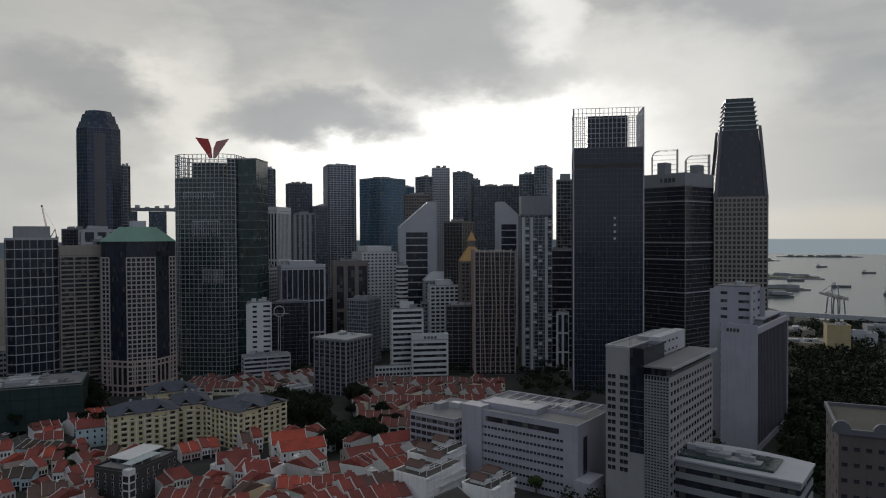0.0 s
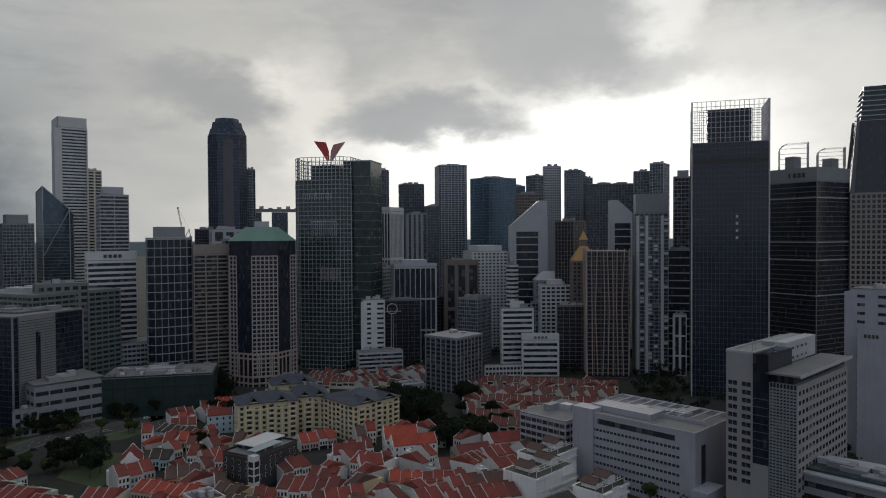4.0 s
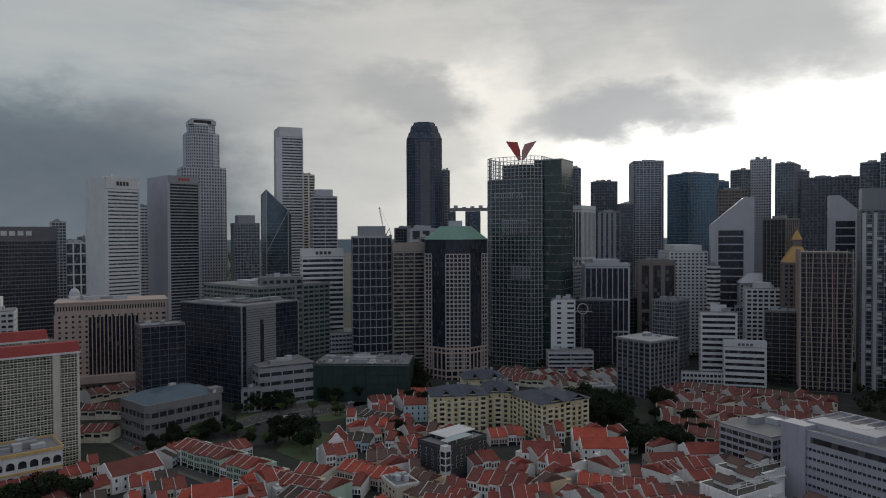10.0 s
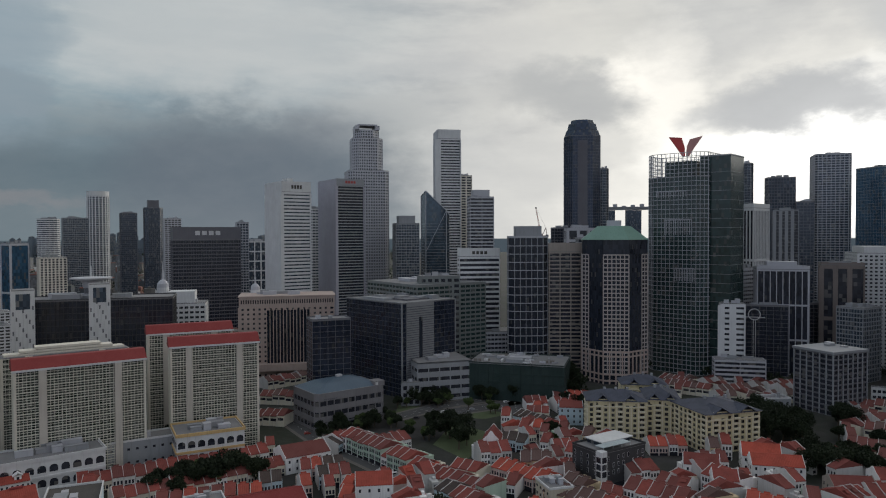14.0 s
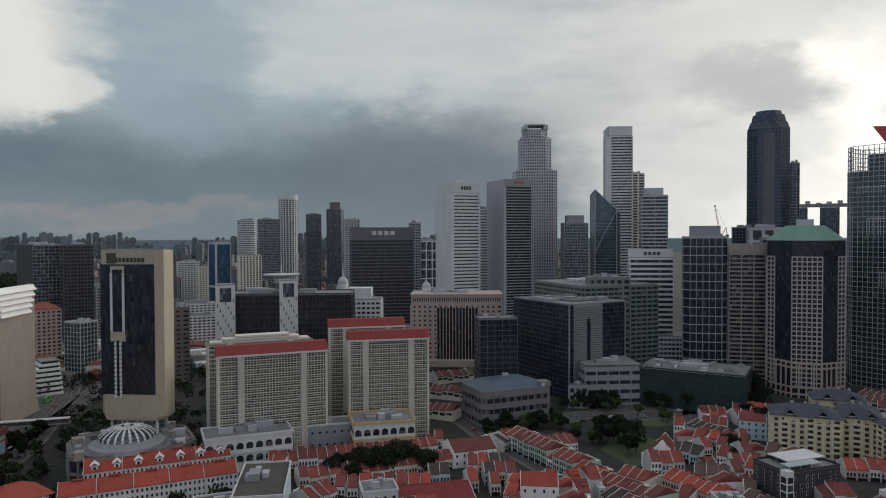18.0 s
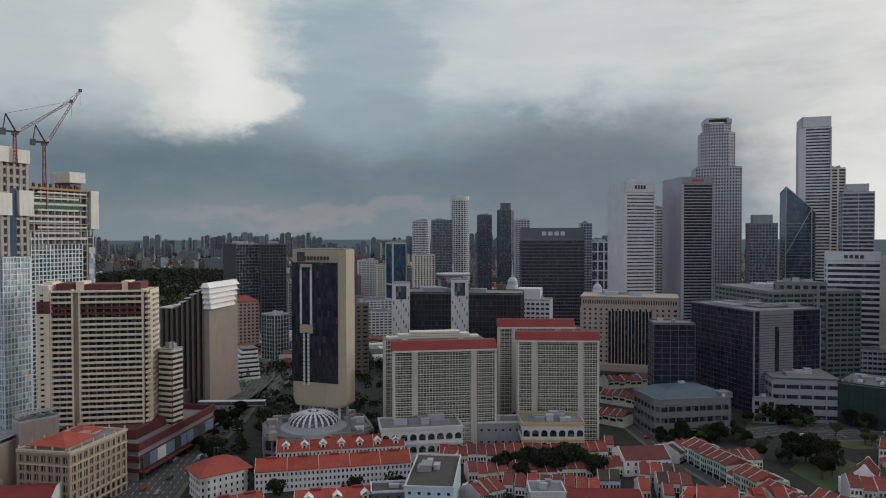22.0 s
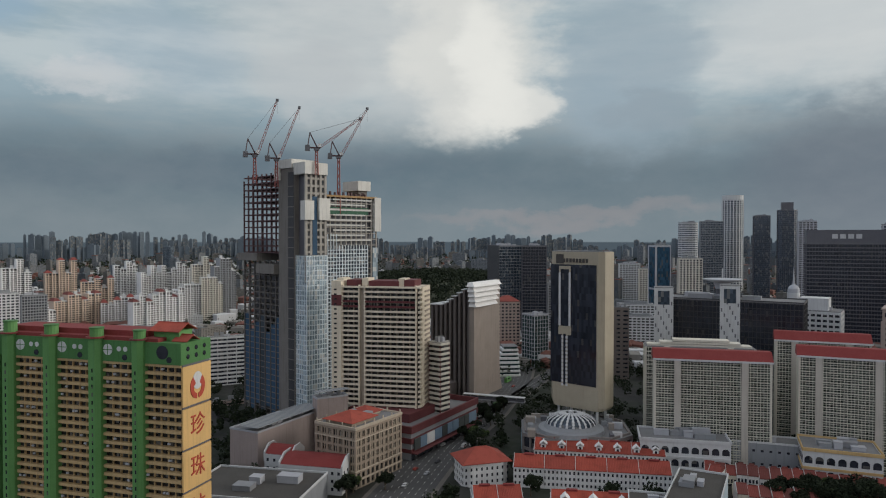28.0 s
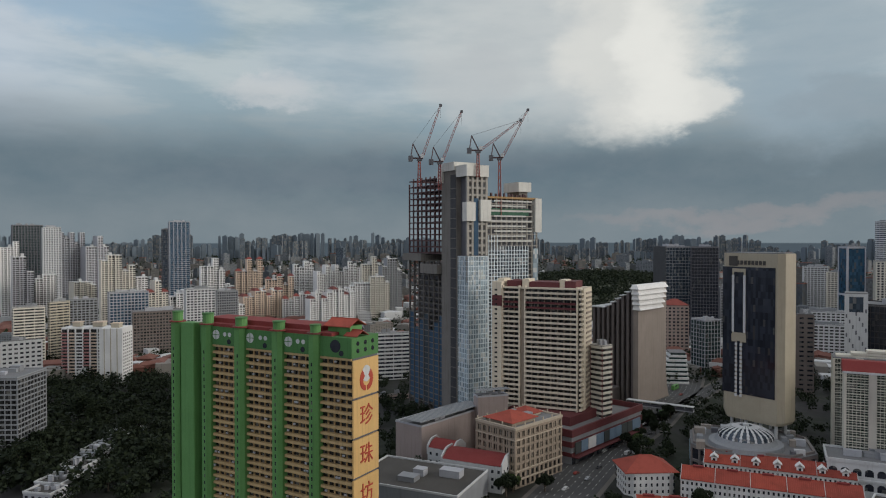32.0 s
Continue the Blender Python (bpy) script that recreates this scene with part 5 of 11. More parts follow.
def perennial_tower(x, y, rot, w, d, z0, h, label):
    """Beige slab on a waist of columns: dark glazed long face with a white bar motif and a bevelled foot."""
    beige = paint("beige_stone", (0.36, 0.315, 0.235), 0.6, 0.3, 0.3)
    ob = thing("office_tower", x, y, 0, rot, label, "tower")
    out = chamfered(w, d, 3.0)
    bm = bmesh.new()
    inner = [(a * 0.97, b * 0.92) for a, b in out]
    add_loft(bm, [[(*p, z0) for p in inner], [(a, b, z0 + (4 if a + b > 0 else 2)) for a, b in out], [(*p, h) for p in out]])
    part("body", bm, beige, ob)
    # long face looks along local -x
    part("dark_glazing", box_bm(-w / 2 - 0.25, -w / 2 + 0.4, -d / 2 + 4.2, d / 2 - 1.2, z0 + 15, h - 8), GLASS_BLACK, ob)
    part("motif_frame", box_bm(-w / 2 - 0.6, -w / 2 - 0.2, d * 0.08, d * 0.3, z0 + 49, h - 9), beige, ob)
    part("motif_glass", box_bm(-w / 2 - 0.7, -w / 2 - 0.55, d * 0.11, d * 0.27, z0 + 51, h - 11), GLASS_BLACK, ob)
    part("motif_stem", box_bm(-w / 2 - 0.6, -w / 2 - 0.2, d * 0.14, d * 0.24, z0 + 12, z0 + 46), beige, ob)
    part("motif_slot", box_bm(-w / 2 - 0.7, -w / 2 - 0.55, d * 0.165, d * 0.215, z0 + 14, z0 + 46), GLASS_BLACK, ob)
    part("motif_foot", box_bm(-w / 2 - 0.62, -w / 2 - 0.2, d * 0.07, d * 0.31, z0 + 45.5, z0 + 50), beige, ob)
    dash = mesh_of("motif_dash", box_bm(-0.2, 0.2, -0.7, 0.7, -0.8, 0.8), WHITE)
    for k in range(20):
        z = z0 + 52 + k * (h - z0 - 64) / 20
        for u in (0.095, 0.285):
            part("motif_dash", dash, None, ob).matrix_basis = pose(-w / 2 - 0.7, d * u, z)
    for k in range(13):
        for u in (0.15, 0.23):
            part("motif_dash", dash, None, ob).matrix_basis = pose(-w / 2 - 0.7, d * u, z0 + 14 + k * 2.5)
    # lettering as plain bars
    part("sign_bar", box_bm(-w / 2 - 0.5, -w / 2 - 0.1, d * 0.22, d * 0.36, h - 7.4, h - 1.6), ROOFDARK, ob)
    for k in range(8):
        part("sign_bar", box_bm(-w / 2 - 0.5, -w / 2 - 0.1, d * 0.19 - k * 2.3, d * 0.19 - k * 2.3 + 1.5, h - 6.6, h - 4.2), ROOFDARK, ob)
    part("roof_deck", prism([(a * 0.93, b * 0.95) for a, b in out], h + 0.004, h + 0.5), ROOFGREY, ob)
    for sx in (-0.3, 0.3):
        for k in range(4):
            part("column", prism([(w * sx + 0.9 * math.cos(t), d * (-0.36 + 0.24 * k) + 0.9 * math.sin(t)) for t in np.linspace(0, 2 * math.pi, 9)[:-1]], 0, z0 + 0.5), WHITE, ob)
    return ob


def domed_podium(x, y, rot, w, d, h, dome, label):
    """Wide shopping podium with stacked rims and a ribbed glass dome in a ring."""
    ob = thing("shopping_podium", x, y, 0, rot, label, "podium")
    out = chamfered(w, d, 12)
    facade(ob, out, 0, h, 7.5, 6.5, ROSEGREY_DARK, GLASS_DARK, 1.6, 1.2, 0.7, near=True)
    part("mural_panel", box_bm(-w / 2 - 0.9, -w / 2 - 0.72, -d * 0.1, d * 0.24, 2, h - 3), paint("pale_blue_mural", (0.22, 0.32, 0.38), 0.5), ob)
    bm = bmesh.new()
    add_band(bm, [(a * 0.97, b * 0.97) for a, b in out], h + 1.4, h + 2.6, 0.3, 0.6)
    part("upper_rim", bm, ROSEGREY_DARK, ob)
    cx, cy, r = dome
    ring = lambda q, z, m=32: [(cx + q * math.cos(t), cy + q * math.sin(t), z) for t in np.linspace(0, 2 * math.pi, m + 1)[:-1]]
    bm = bmesh.new()
    add_loft(bm, [ring(r * 1.35, h + 1), ring(r * 1.32, h + 3.4), ring(r * 1.12, h + 3.8), ring(r * 1.0, h + 6)])
    part("dome_base", bm, GREY, ob)
    bm = bmesh.new()
    add_loft(bm, [ring(r * math.cos(e), h + 6 + r * 0.42 * math.sin(e)) for e in np.linspace(0, 1.35, 6)])
    part("dome_glass", bm, GLASS_GREY, ob)
    rib = bmesh.new()
    es = np.linspace(0, 1.35, 6)
    for a, b in zip(es, es[1:]):
        pa, pb = (r * math.cos(a) + 0.2, h + 6.15 + r * 0.42 * math.sin(a)), (r * math.cos(b) + 0.2, h + 6.15 + r * 0.42 * math.sin(b))
        add_loft(rib, [[(pa[0], -0.75, pa[1]), (pa[0], 0.75, pa[1]), (pa[0], 0.75, pa[1] + 0.3), (pa[0], -0.75, pa[1] + 0.3)],
                       [(pb[0], -0.35, pb[1]), (pb[0], 0.35, pb[1]), (pb[0], 0.35, pb[1] + 0.3), (pb[0], -0.35, pb[1] + 0.3)]])
    bmesh.ops.recalc_face_normals(rib, faces=rib.faces)
    rm = mesh_of("dome_rib", rib, WHITE)
    for k in range(24):
        part("dome_rib", rm, None, ob).matrix_basis = pose(cx, cy, 0, 0, 0, 15 * k)
    part("dome_cap", prism([(cx + 1.6 * math.cos(t), cy + 1.6 * math.sin(t)) for t in np.linspace(0, 2 * math.pi, 13)[:-1]], h + 6 + r * 0.4, h + 7 + r * 0.42), WHITE, ob)
    r2 = random.Random(12)
    for k in range(52):
        px, py = r2.uniform(-0.44, 0.44) * w, r2.uniform(-0.42, 0.42) * d
        if math.hypot(px - cx, py - cy) > r * 1.5:
            a, b, q = r2.uniform(2, 6), r2.uniform(2, 6), r2.uniform(1.5, 4)
            part("roof_plant", box_bm(px - a / 2, px + a / 2, py - b / 2, py + b / 2, h + 1, h + 1 + q), (PALE, WHITE, GREY, DARKGREY, TAN)[k % 5], ob)
    return ob


def fan_block(x, y, rot, w, d, h, label):
    """Rose-grey hotel: tall dark fins with white caps rising in steps to a stone end under stacked white louvres."""
    rose = paint("rose_grey_stone", (0.27, 0.225, 0.195), 0.65)
    # same rose stone darkened: the fin side's shade is put into its colour
    dark = paint("shaded_rose_stone", (0.125, 0.105, 0.10), 0.7)
    ob = thing("hotel", x, y, 0, rot, label, "hotel")
    n = 9
    for k in range(n):
        f = k / (n - 1)
        hh = h - 20 + (16 * max(0, f - 0.3) / 0.7)
        y0 = d / 2 - d * (k + 1) / n
        part("recess", box_bm(-w / 2 + 2.6, w / 2 - 1, y0, y0 + d / n, 0, hh - 2), GLASS_BLACK, ob)
        part("fin", box_bm(-w / 2 - 2.2, w / 2, y0, y0 + d / n * 0.45, 0, hh), dark, ob)
        part("fin_cap", box_bm(-w / 2 - 2.6, w / 2 - 2, y0 - 0.2, y0 + d / n * 0.8, hh + 0.004, hh + 0.8), WHITE, ob)
    zl = h - 20
    bm = bmesh.new()
    prof = [(-w / 2 - 2.5, 0), (w / 2 + 7, 0), (w / 2 + 3, 10), (w / 2 + 1.5, 22), (w / 2 + 1.5, h), (w / 2 - 1.5, h), (w / 2 - 9, zl), (-w / 2 - 2.5, zl)]
    add_loft(bm, [[(a, -d / 2 - 4, b) for a, b in prof], [(a, -d / 2, b) for a, b in prof]])
    bmesh.ops.recalc_face_normals(bm, faces=bm.faces)
    part("end_wall", bm, rose, ob)
    part("head_recess", box_bm(-w / 2, w / 2 - 2, -d / 2 - 0.5, -d / 2 + 3, zl, h - 1), DARKGREY, ob)
    for k in range(5):
        z = zl + k * 4.0
        a, b = -w / 2 - 2.5 - 0.8 * k, w / 2 - 8.5 + 1.75 * k
        bm = bmesh.new()
        add_loft(bm, [[(a - 1.6, -d / 2 - 7.0, z), (b + 0.6, -d / 2 - 7.0, z), (b + 0.6, -d / 2, z), (a - 1.6, -d / 2, z)],
                      [(a - 1.6, -d / 2 - 6.6, z + 0.7), (b + 0.6, -d / 2 - 6.6, z + 0.7), (b + 0.6, -d / 2, z + 0.7), (a - 1.6, -d / 2, z + 0.7)],
                      [(a + 0.4, -d / 2 - 4.2, z + 3.6), (b + 0.2, -d / 2 - 4.2, z + 3.6), (b + 0.2, -d / 2, z + 3.6), (a + 0.4, -d / 2, z + 3.6)]])
        part("louvre", bm, LIMEWASH, ob)
    part("low_wing", box_bm(-w / 2 - 14, -w / 2 - 2.3, -d * 0.2, d * 0.4, 0, 14), dark, ob)
    return ob


def banded_flats(x, y, rot, w, d, z0, h, label):
    """Cream apartment slab: a stair pier, a short and a long run of balconies parted by a shaded recess, maroon head."""
    ob = thing("apartment_block", x, y, z0, rot, label, "apartment block")
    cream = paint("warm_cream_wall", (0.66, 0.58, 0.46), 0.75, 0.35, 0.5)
    # darkened cream: shade coloured into slabs, party walls, recess and end bands
    shade = paint("shaded_cream_wall", (0.30, 0.25, 0.20), 0.8)
    H = h - z0
    fh = 3.15
    floors = int((H - 2) / fh)
    part("recessed_glazing", box_bm(-w / 2 + 1.3, w / 2, -d / 2 + 1, d / 2 - 1, 0, H - 3), GLASS_HOME, ob)
    runs = ((0.19, 0.385), (-0.455, 0.125))
    for a, b in runs:
        band = [mesh_of("balcony_band", box_bm(-w / 2 - 0.9, -w / 2 + 0.2, d * a, d * b, -0.62, 0.62), m) for m in (cream, MAROON)]
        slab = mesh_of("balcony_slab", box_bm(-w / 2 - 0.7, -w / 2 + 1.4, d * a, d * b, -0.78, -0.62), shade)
        for f in range(floors):
            part("balcony_band", band[1 if f in (floors - 3, floors - 4) else 0], None, ob).location = (0, 0, 1.3 + f * fh)
            part("balcony_slab", slab, None, ob).location = (0, 0, 1.3 + f * fh)
        n = max(3, int(d * (b - a) / 4.2))
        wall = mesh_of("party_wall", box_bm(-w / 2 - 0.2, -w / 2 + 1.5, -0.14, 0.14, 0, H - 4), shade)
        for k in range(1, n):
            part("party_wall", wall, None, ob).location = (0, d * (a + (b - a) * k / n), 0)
        for e in (a, b):
            part("edge_pier", box_bm(-w / 2 - 1.0, -w / 2 + 1.4, d * e - 0.45, d * e + 0.45, 0, H - 1), cream, ob)
    # stair pier with slot windows, and the tall recess
    pier = part("stair_pier", box_bm(-w / 2 - 2.0, w / 2 - 1, d * 0.39, d * 0.5, 0, H + 1.4), cream, ob)
    slot = mesh_of("slot_window", box_bm(-0.12, 0.1, -0.9, 0.9, -0.55, 0.55), GLASS_HOME)
    for f in range(floors):
        part("slot_window", slot, None, pier).location = (-w / 2 - 2.0, d * 0.455, 2.6 + f * fh)
    part("pier_head", box_bm(-w / 2 - 2.1, -w / 2 + 4, d * 0.388, d * 0.502, H - 14.5, H - 7.5), MAROON, ob)
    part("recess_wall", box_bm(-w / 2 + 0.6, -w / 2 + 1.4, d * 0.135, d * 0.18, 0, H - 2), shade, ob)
    # street end: balconies wrap the corner
    part("end_wall", box_bm(-w / 2 + 4.5, w / 2 + 0.3, -d / 2 - 0.4, -d / 2 + 1, 0, H - 2), cream, ob)
    wrap = mesh_of("end_balcony", box_bm(-w / 2 - 0.8, -w / 2 + 4.4, -0.9, 0.9, -0.62, 0.62), cream)
    side = mesh_of("end_band", box_bm(-w * 0.1, w * 0.42, -0.5, 0.3, -0.6, 0.6), shade)
    for f in range(floors):
        part("end_balcony", wrap, None, ob).location = (0, -d / 2 + 0.4, 1.3 + f * fh)
        part("end_band", side, None, ob).location = (0, -d / 2 - 0.5, 1.3 + f * fh)
    part("back_wall", box_bm(w / 2 - 0.2, w / 2 + 0.4, -d / 2, d / 2, 0, H - 2), cream, ob)
    part("roof_deck", box_bm(-w / 2 - 1.1, w / 2, -d / 2, d * 0.386, H - 2.9, H - 2.0), cream, ob)
    for u0, u1, up in ((-0.42, -0.30, 2.2), (-0.24, 0.10, 1.4), (0.2, 0.36, 1.9)):
        part("roof_house", box_bm(-w * 0.34, w * 0.35, d * u0, d * u1, H - 2.0, H + up), MAROON, ob)
    for u in (-0.27, 0.15, 0.44):
        part("lift_head", box_bm(-w * 0.3, w * 0.2, d * u - 2.2, d * u + 2.2, H - 2.0, H + 3.0), cream, ob)
    return ob


def flat_block(name, x, y, rot, w, d, h, label, wall, trim=None, windows=0, floors=2, category="building", roofm=None, win=(1.4, 1.2), frames=None):
    """Plain low block with parapet, roof deck, roof plant and, if wanted, rows of windows."""
    ob = thing(name, x, y, 0, rot, label, category)
    BLOCKED.append((x, y, max(w, d) * 0.5 + 7))
    part("body", box_bm(-w / 2, w / 2, -d / 2, d / 2, 0, h), wall, ob)
    bm = bmesh.new()
    add_band(bm, rect(w, d), h, h + 1.0, 0.25, 0.3)
    part("parapet", bm, trim or wall, ob)
    part("roof_deck", box_bm(-w / 2 + 0.35, w / 2 - 0.35, -d / 2 + 0.35, d / 2 - 0.35, h + 0.004, h + 0.15), roofm or ROOFGREY, ob)
    if windows:
        if frames:
            for face, k in ((0, windows), (1, max(1, round(windows * d / w)))):
                rows_of_windows(ob, w, d, h - 0.5, 1.0, face, k, floors, win[0] + 0.5, win[1] + 0.5, frames, "window_surround")
        rows_of_windows(ob, w + 0.1, d + 0.1, h - 0.5, 1.0, 0, windows, floors, win[0], win[1], GLASS_DARK)
        rows_of_windows(ob, w + 0.1, d + 0.1, h - 0.5, 1.0, 1, max(1, round(windows * d / w)), floors, win[0], win[1], GLASS_DARK)
    roof_plant(ob, w * 0.8, d * 0.8, h + 0.15, int(abs(x * 3 + y)), 4)
    return ob


OCHRE = paint("ochre_paint", (0.50, 0.34, 0.15), 0.7)
ROSEGREY = paint("rose_grey_render", (0.34, 0.275, 0.255), 0.8)
NETTING = paint("green_netting", (0.015, 0.032, 0.029), 0.9, 0.3, 0.6)
GREEN = paint("bright_green_paint", (0.10, 0.255, 0.075), 0.7, 0.4, 0.5)
GREEN_DEEP = paint("deep_green_paint", (0.055, 0.17, 0.045), 0.7, 0.4, 0.5)
AMBER = paint("amber_paint", (0.62, 0.39, 0.15), 0.7, 0.3, 0.4)
BUFF = paint("buff_paint", (0.46, 0.32, 0.16), 0.75, 0.5, 0.7)
SIGNRED = paint("sign_red", (0.40, 0.05, 0.025), 0.6, 0.2, 0.2)
RUST = paint("red_oxide_steel", (0.075, 0.036, 0.038), 0.7, 0.4, 0.4)
CRANE = paint("crane_red", (0.26, 0.07, 0.06), 0.6, 0.3, 0.2)
NETBLUE = paint("blue_netting", (0.022, 0.065, 0.12), 0.8, 0.3, 0.8)


def ministry_block(x, y, rot, w, d, h1, h2, label):
    """Office block: window bay, glass shaft and fine screen on the street end; long side under a thin roof slab."""
    stone = paint("warm_grey_cladding", (0.27, 0.26, 0.265), 0.6, 0.25, 0.3)
    ob = thing("office_block", x, y, 0, rot, label, "office block")
    ya, yb = d * 0.10, -d * 0.12
    part("tall_bay", box_bm(-w / 2, w * 0.46, ya, d / 2, 0, h1), stone, ob)
    part("roof_deck", box_bm(-w / 2 + 0.8, w * 0.44, ya + 0.8, d / 2 - 0.8, h1 + 0.004, h1 + 0.3), ROOFGREY, ob)
    bm = bmesh.new()
    add_band(bm, rect(w * 0.96, d * 0.4, -w * 0.02, d * 0.3), h1 + 0.01, h1 + 1.0, 0.1, 0.4)
    part("parapet", bm, PALE, ob)
    win = mesh_of("window", box_bm(-0.12, 0.1, -1.9, 1.9, -0.95, 0.95), GLASS_DARK)
    bar = mesh_of("window_bar", box_bm(-0.2, 0.0, -0.08, 0.08, -0.95, 0.95), stone)
    for f in range(13):
        for k in range(2):
            q = part("window", win, None, ob)
            q.location = (-w / 2, ya + d * 0.4 * (k + 0.5) / 2, h1 - 13.5 - f * 3.55)
            part("window_bar", bar, None, q)
    part("glass_shaft", box_bm(-w / 2 - 0.5, -w * 0.1, yb, ya - 0.02, h2 * 0.42, h1 + 0.6), GLASS_BLACK, ob)
    part("shaft_foot", box_bm(-w / 2 - 0.3, -w * 0.1, yb, ya - 0.02, 0, h2 * 0.42 - 0.02), stone, ob)
    for k in range(8):
        part("shaft_rail", box_bm(-w / 2 - 0.6, -w / 2 - 0.45, yb, ya - 0.02, h2 * 0.42 + 3.6 * k + 3, h2 * 0.42 + 3.6 * k + 3.25), DARKGREY, ob)
    hl = h2 - 3.6
    part("long_wing", box_bm(-w / 2 + 0.6, w / 2, -d / 2, yb - 0.02, 0, hl), stone, ob)
    rows_of_windows(ob, w * 0.96, d, hl - 1.5, 6, 0, 15, 14, 2.4, 1.8, GLASS_DARK)
    # fine screen on the corner
    bm = bmesh.new()
    for k in range(44):
        z = 3 + k * (hl - 4) / 44
        add_box(bm, -w / 2 - 0.25, -w / 2 + 0.55, -d / 2 - 0.2, yb - 0.3, z, z + 0.62)
    for k in range(9):
        v = -d / 2 + (yb + d / 2 - 0.3) * k / 8
        add_box(bm, -w / 2 - 0.3, -w / 2 + 0.5, v - 0.12, v + 0.12, 2, hl)
    part("screen", bm, GREY, ob, "fine grey sun screen")["kind"] = "stuff"
    part("screen_backing", box_bm(-w / 2 + 0.3, -w / 2 + 0.58, -d / 2 + 0.1, yb - 0.4, 1, hl), GLASS_DARK, ob)
    part("top_storey", box_bm(-w / 2 + 2.5, w / 2 - 1, -d / 2 + 2.2, yb, hl + 0.004, h2), GLASS_BLACK, ob)
    part("roof_overhang", box_bm(-w / 2 - 0.5, w / 2 + 1, -d / 2 - 1.6, yb + 1, h2 + 0.004, h2 + 0.8), ROOFGREY, ob)
    roof_plant(ob, w * 0.7, d * 0.3, h2 + 0.8, 5, 4, stone)
    part("overhang_edge", box_bm(-w / 2 - 0.6, w / 2 + 1.1, -d / 2 - 1.9, -d / 2 - 1.6, h2 - 0.2, h2 + 1.2), PALE, ob)
    part("roof_house", box_bm(-w * 0.12, w * 0.45, yb + 2, d * 0.12, h2 + 0.8, h1 + 2.6), PALE, ob)
    rows_of_windows(ob, w * 0.5, d * 0.18, h1 + 2, h2 + 1, 0, 6, 2, 1.6, 1.0, GLASS_DARK)
    part("roof_house", box_bm(-w * 0.1, w * 0.44, d * 0.14, d * 0.34, h1 + 0.3, h1 + 2.2), GREY, ob)
    part("sign_panel", box_bm(w * 0.45, w * 0.46, -d * 0.02, d * 0.04, h1 - 0.6, h1 + 1.2), SIGNRED, ob)
    for dx, hh in ((-0.44, 6), (-0.40, 4.5), (0.3, 3)):
        part("mast", box_bm(w * dx - 0.1, w * dx + 0.1, d * 0.16, d * 0.16 + 0.2, h1, h1 + hh), STEEL, ob)
    return ob


def finned_slab(x, y, rot, w, d, h, label):
    ob = thing("office_tower", x, y, 0, rot, label, "tower")
    part("core", box_bm(-w / 2 + 1, w / 2, -d / 2 + 0.8, d / 2 - 0.8, 0, h - 4), GLASS_BLACK, ob)
    part("end_wall", box_bm(-w / 2, -w / 2 + 1.2, -d / 2 - 0.9, d / 2 + 0.9, 0, h + 1.2), LILAC, ob)
    part("end_wall", box_bm(w / 2 - 0.6, w / 2 + 0.6, -d / 2 - 0.9, d / 2 + 0.9, 0, h), LILAC, ob)
    fin = mesh_of("fin", box_bm(-0.35, 0.35, -1.0, 0.4, 0, h - 4), DARKGREY)
    n = 22
    for s in (-1, 1):
        for k in range(n):
            part("fin", fin, None, ob).matrix_basis = pose(-w / 2 + 2 + (w - 4) * k / (n - 1), s * (d / 2 - 0.5), 0, 0, 0, 0 if s < 0 else 180)
        part("top_beam", box_bm(-w / 2 + 1.2, w / 2 - 0.6, s * d / 2 - 0.9, s * d / 2 + 0.9, h - 4, h - 0.5), LILAC, ob)
        part("sill_beam", box_bm(-w / 2 + 1.2, w / 2 - 0.6, s * d / 2 - 0.7, s * d / 2 + 0.7, 0, 4), LILAC, ob)
    part("roof_deck", box_bm(-w / 2 + 1.2, w / 2 - 0.6, -d / 2 + 1, d / 2 - 1, h - 3.9, h - 3.4), ROOFGREY, ob)
    part("roof_canopy", box_bm(-w * 0.2, w * 0.42, -d * 0.4, d * 0.4, h + 1.5, h + 2.3), LILAC, ob)
    for u in (-0.18, 0.1, 0.4):
        part("canopy_post", box_bm(w * u - 0.4, w * u + 0.4, -d * 0.36, d * 0.36, h - 3.4, h + 1.5), GREY, ob)
    for k in range(4):
        part("sign_bar", box_bm(-w / 2 - 0.2, -w / 2, d * 0.30 - k * 1.9, d * 0.30 - k * 1.9 + 1.3, h - 3.4, h - 1.4), ROOFDARK, ob)
    return ob


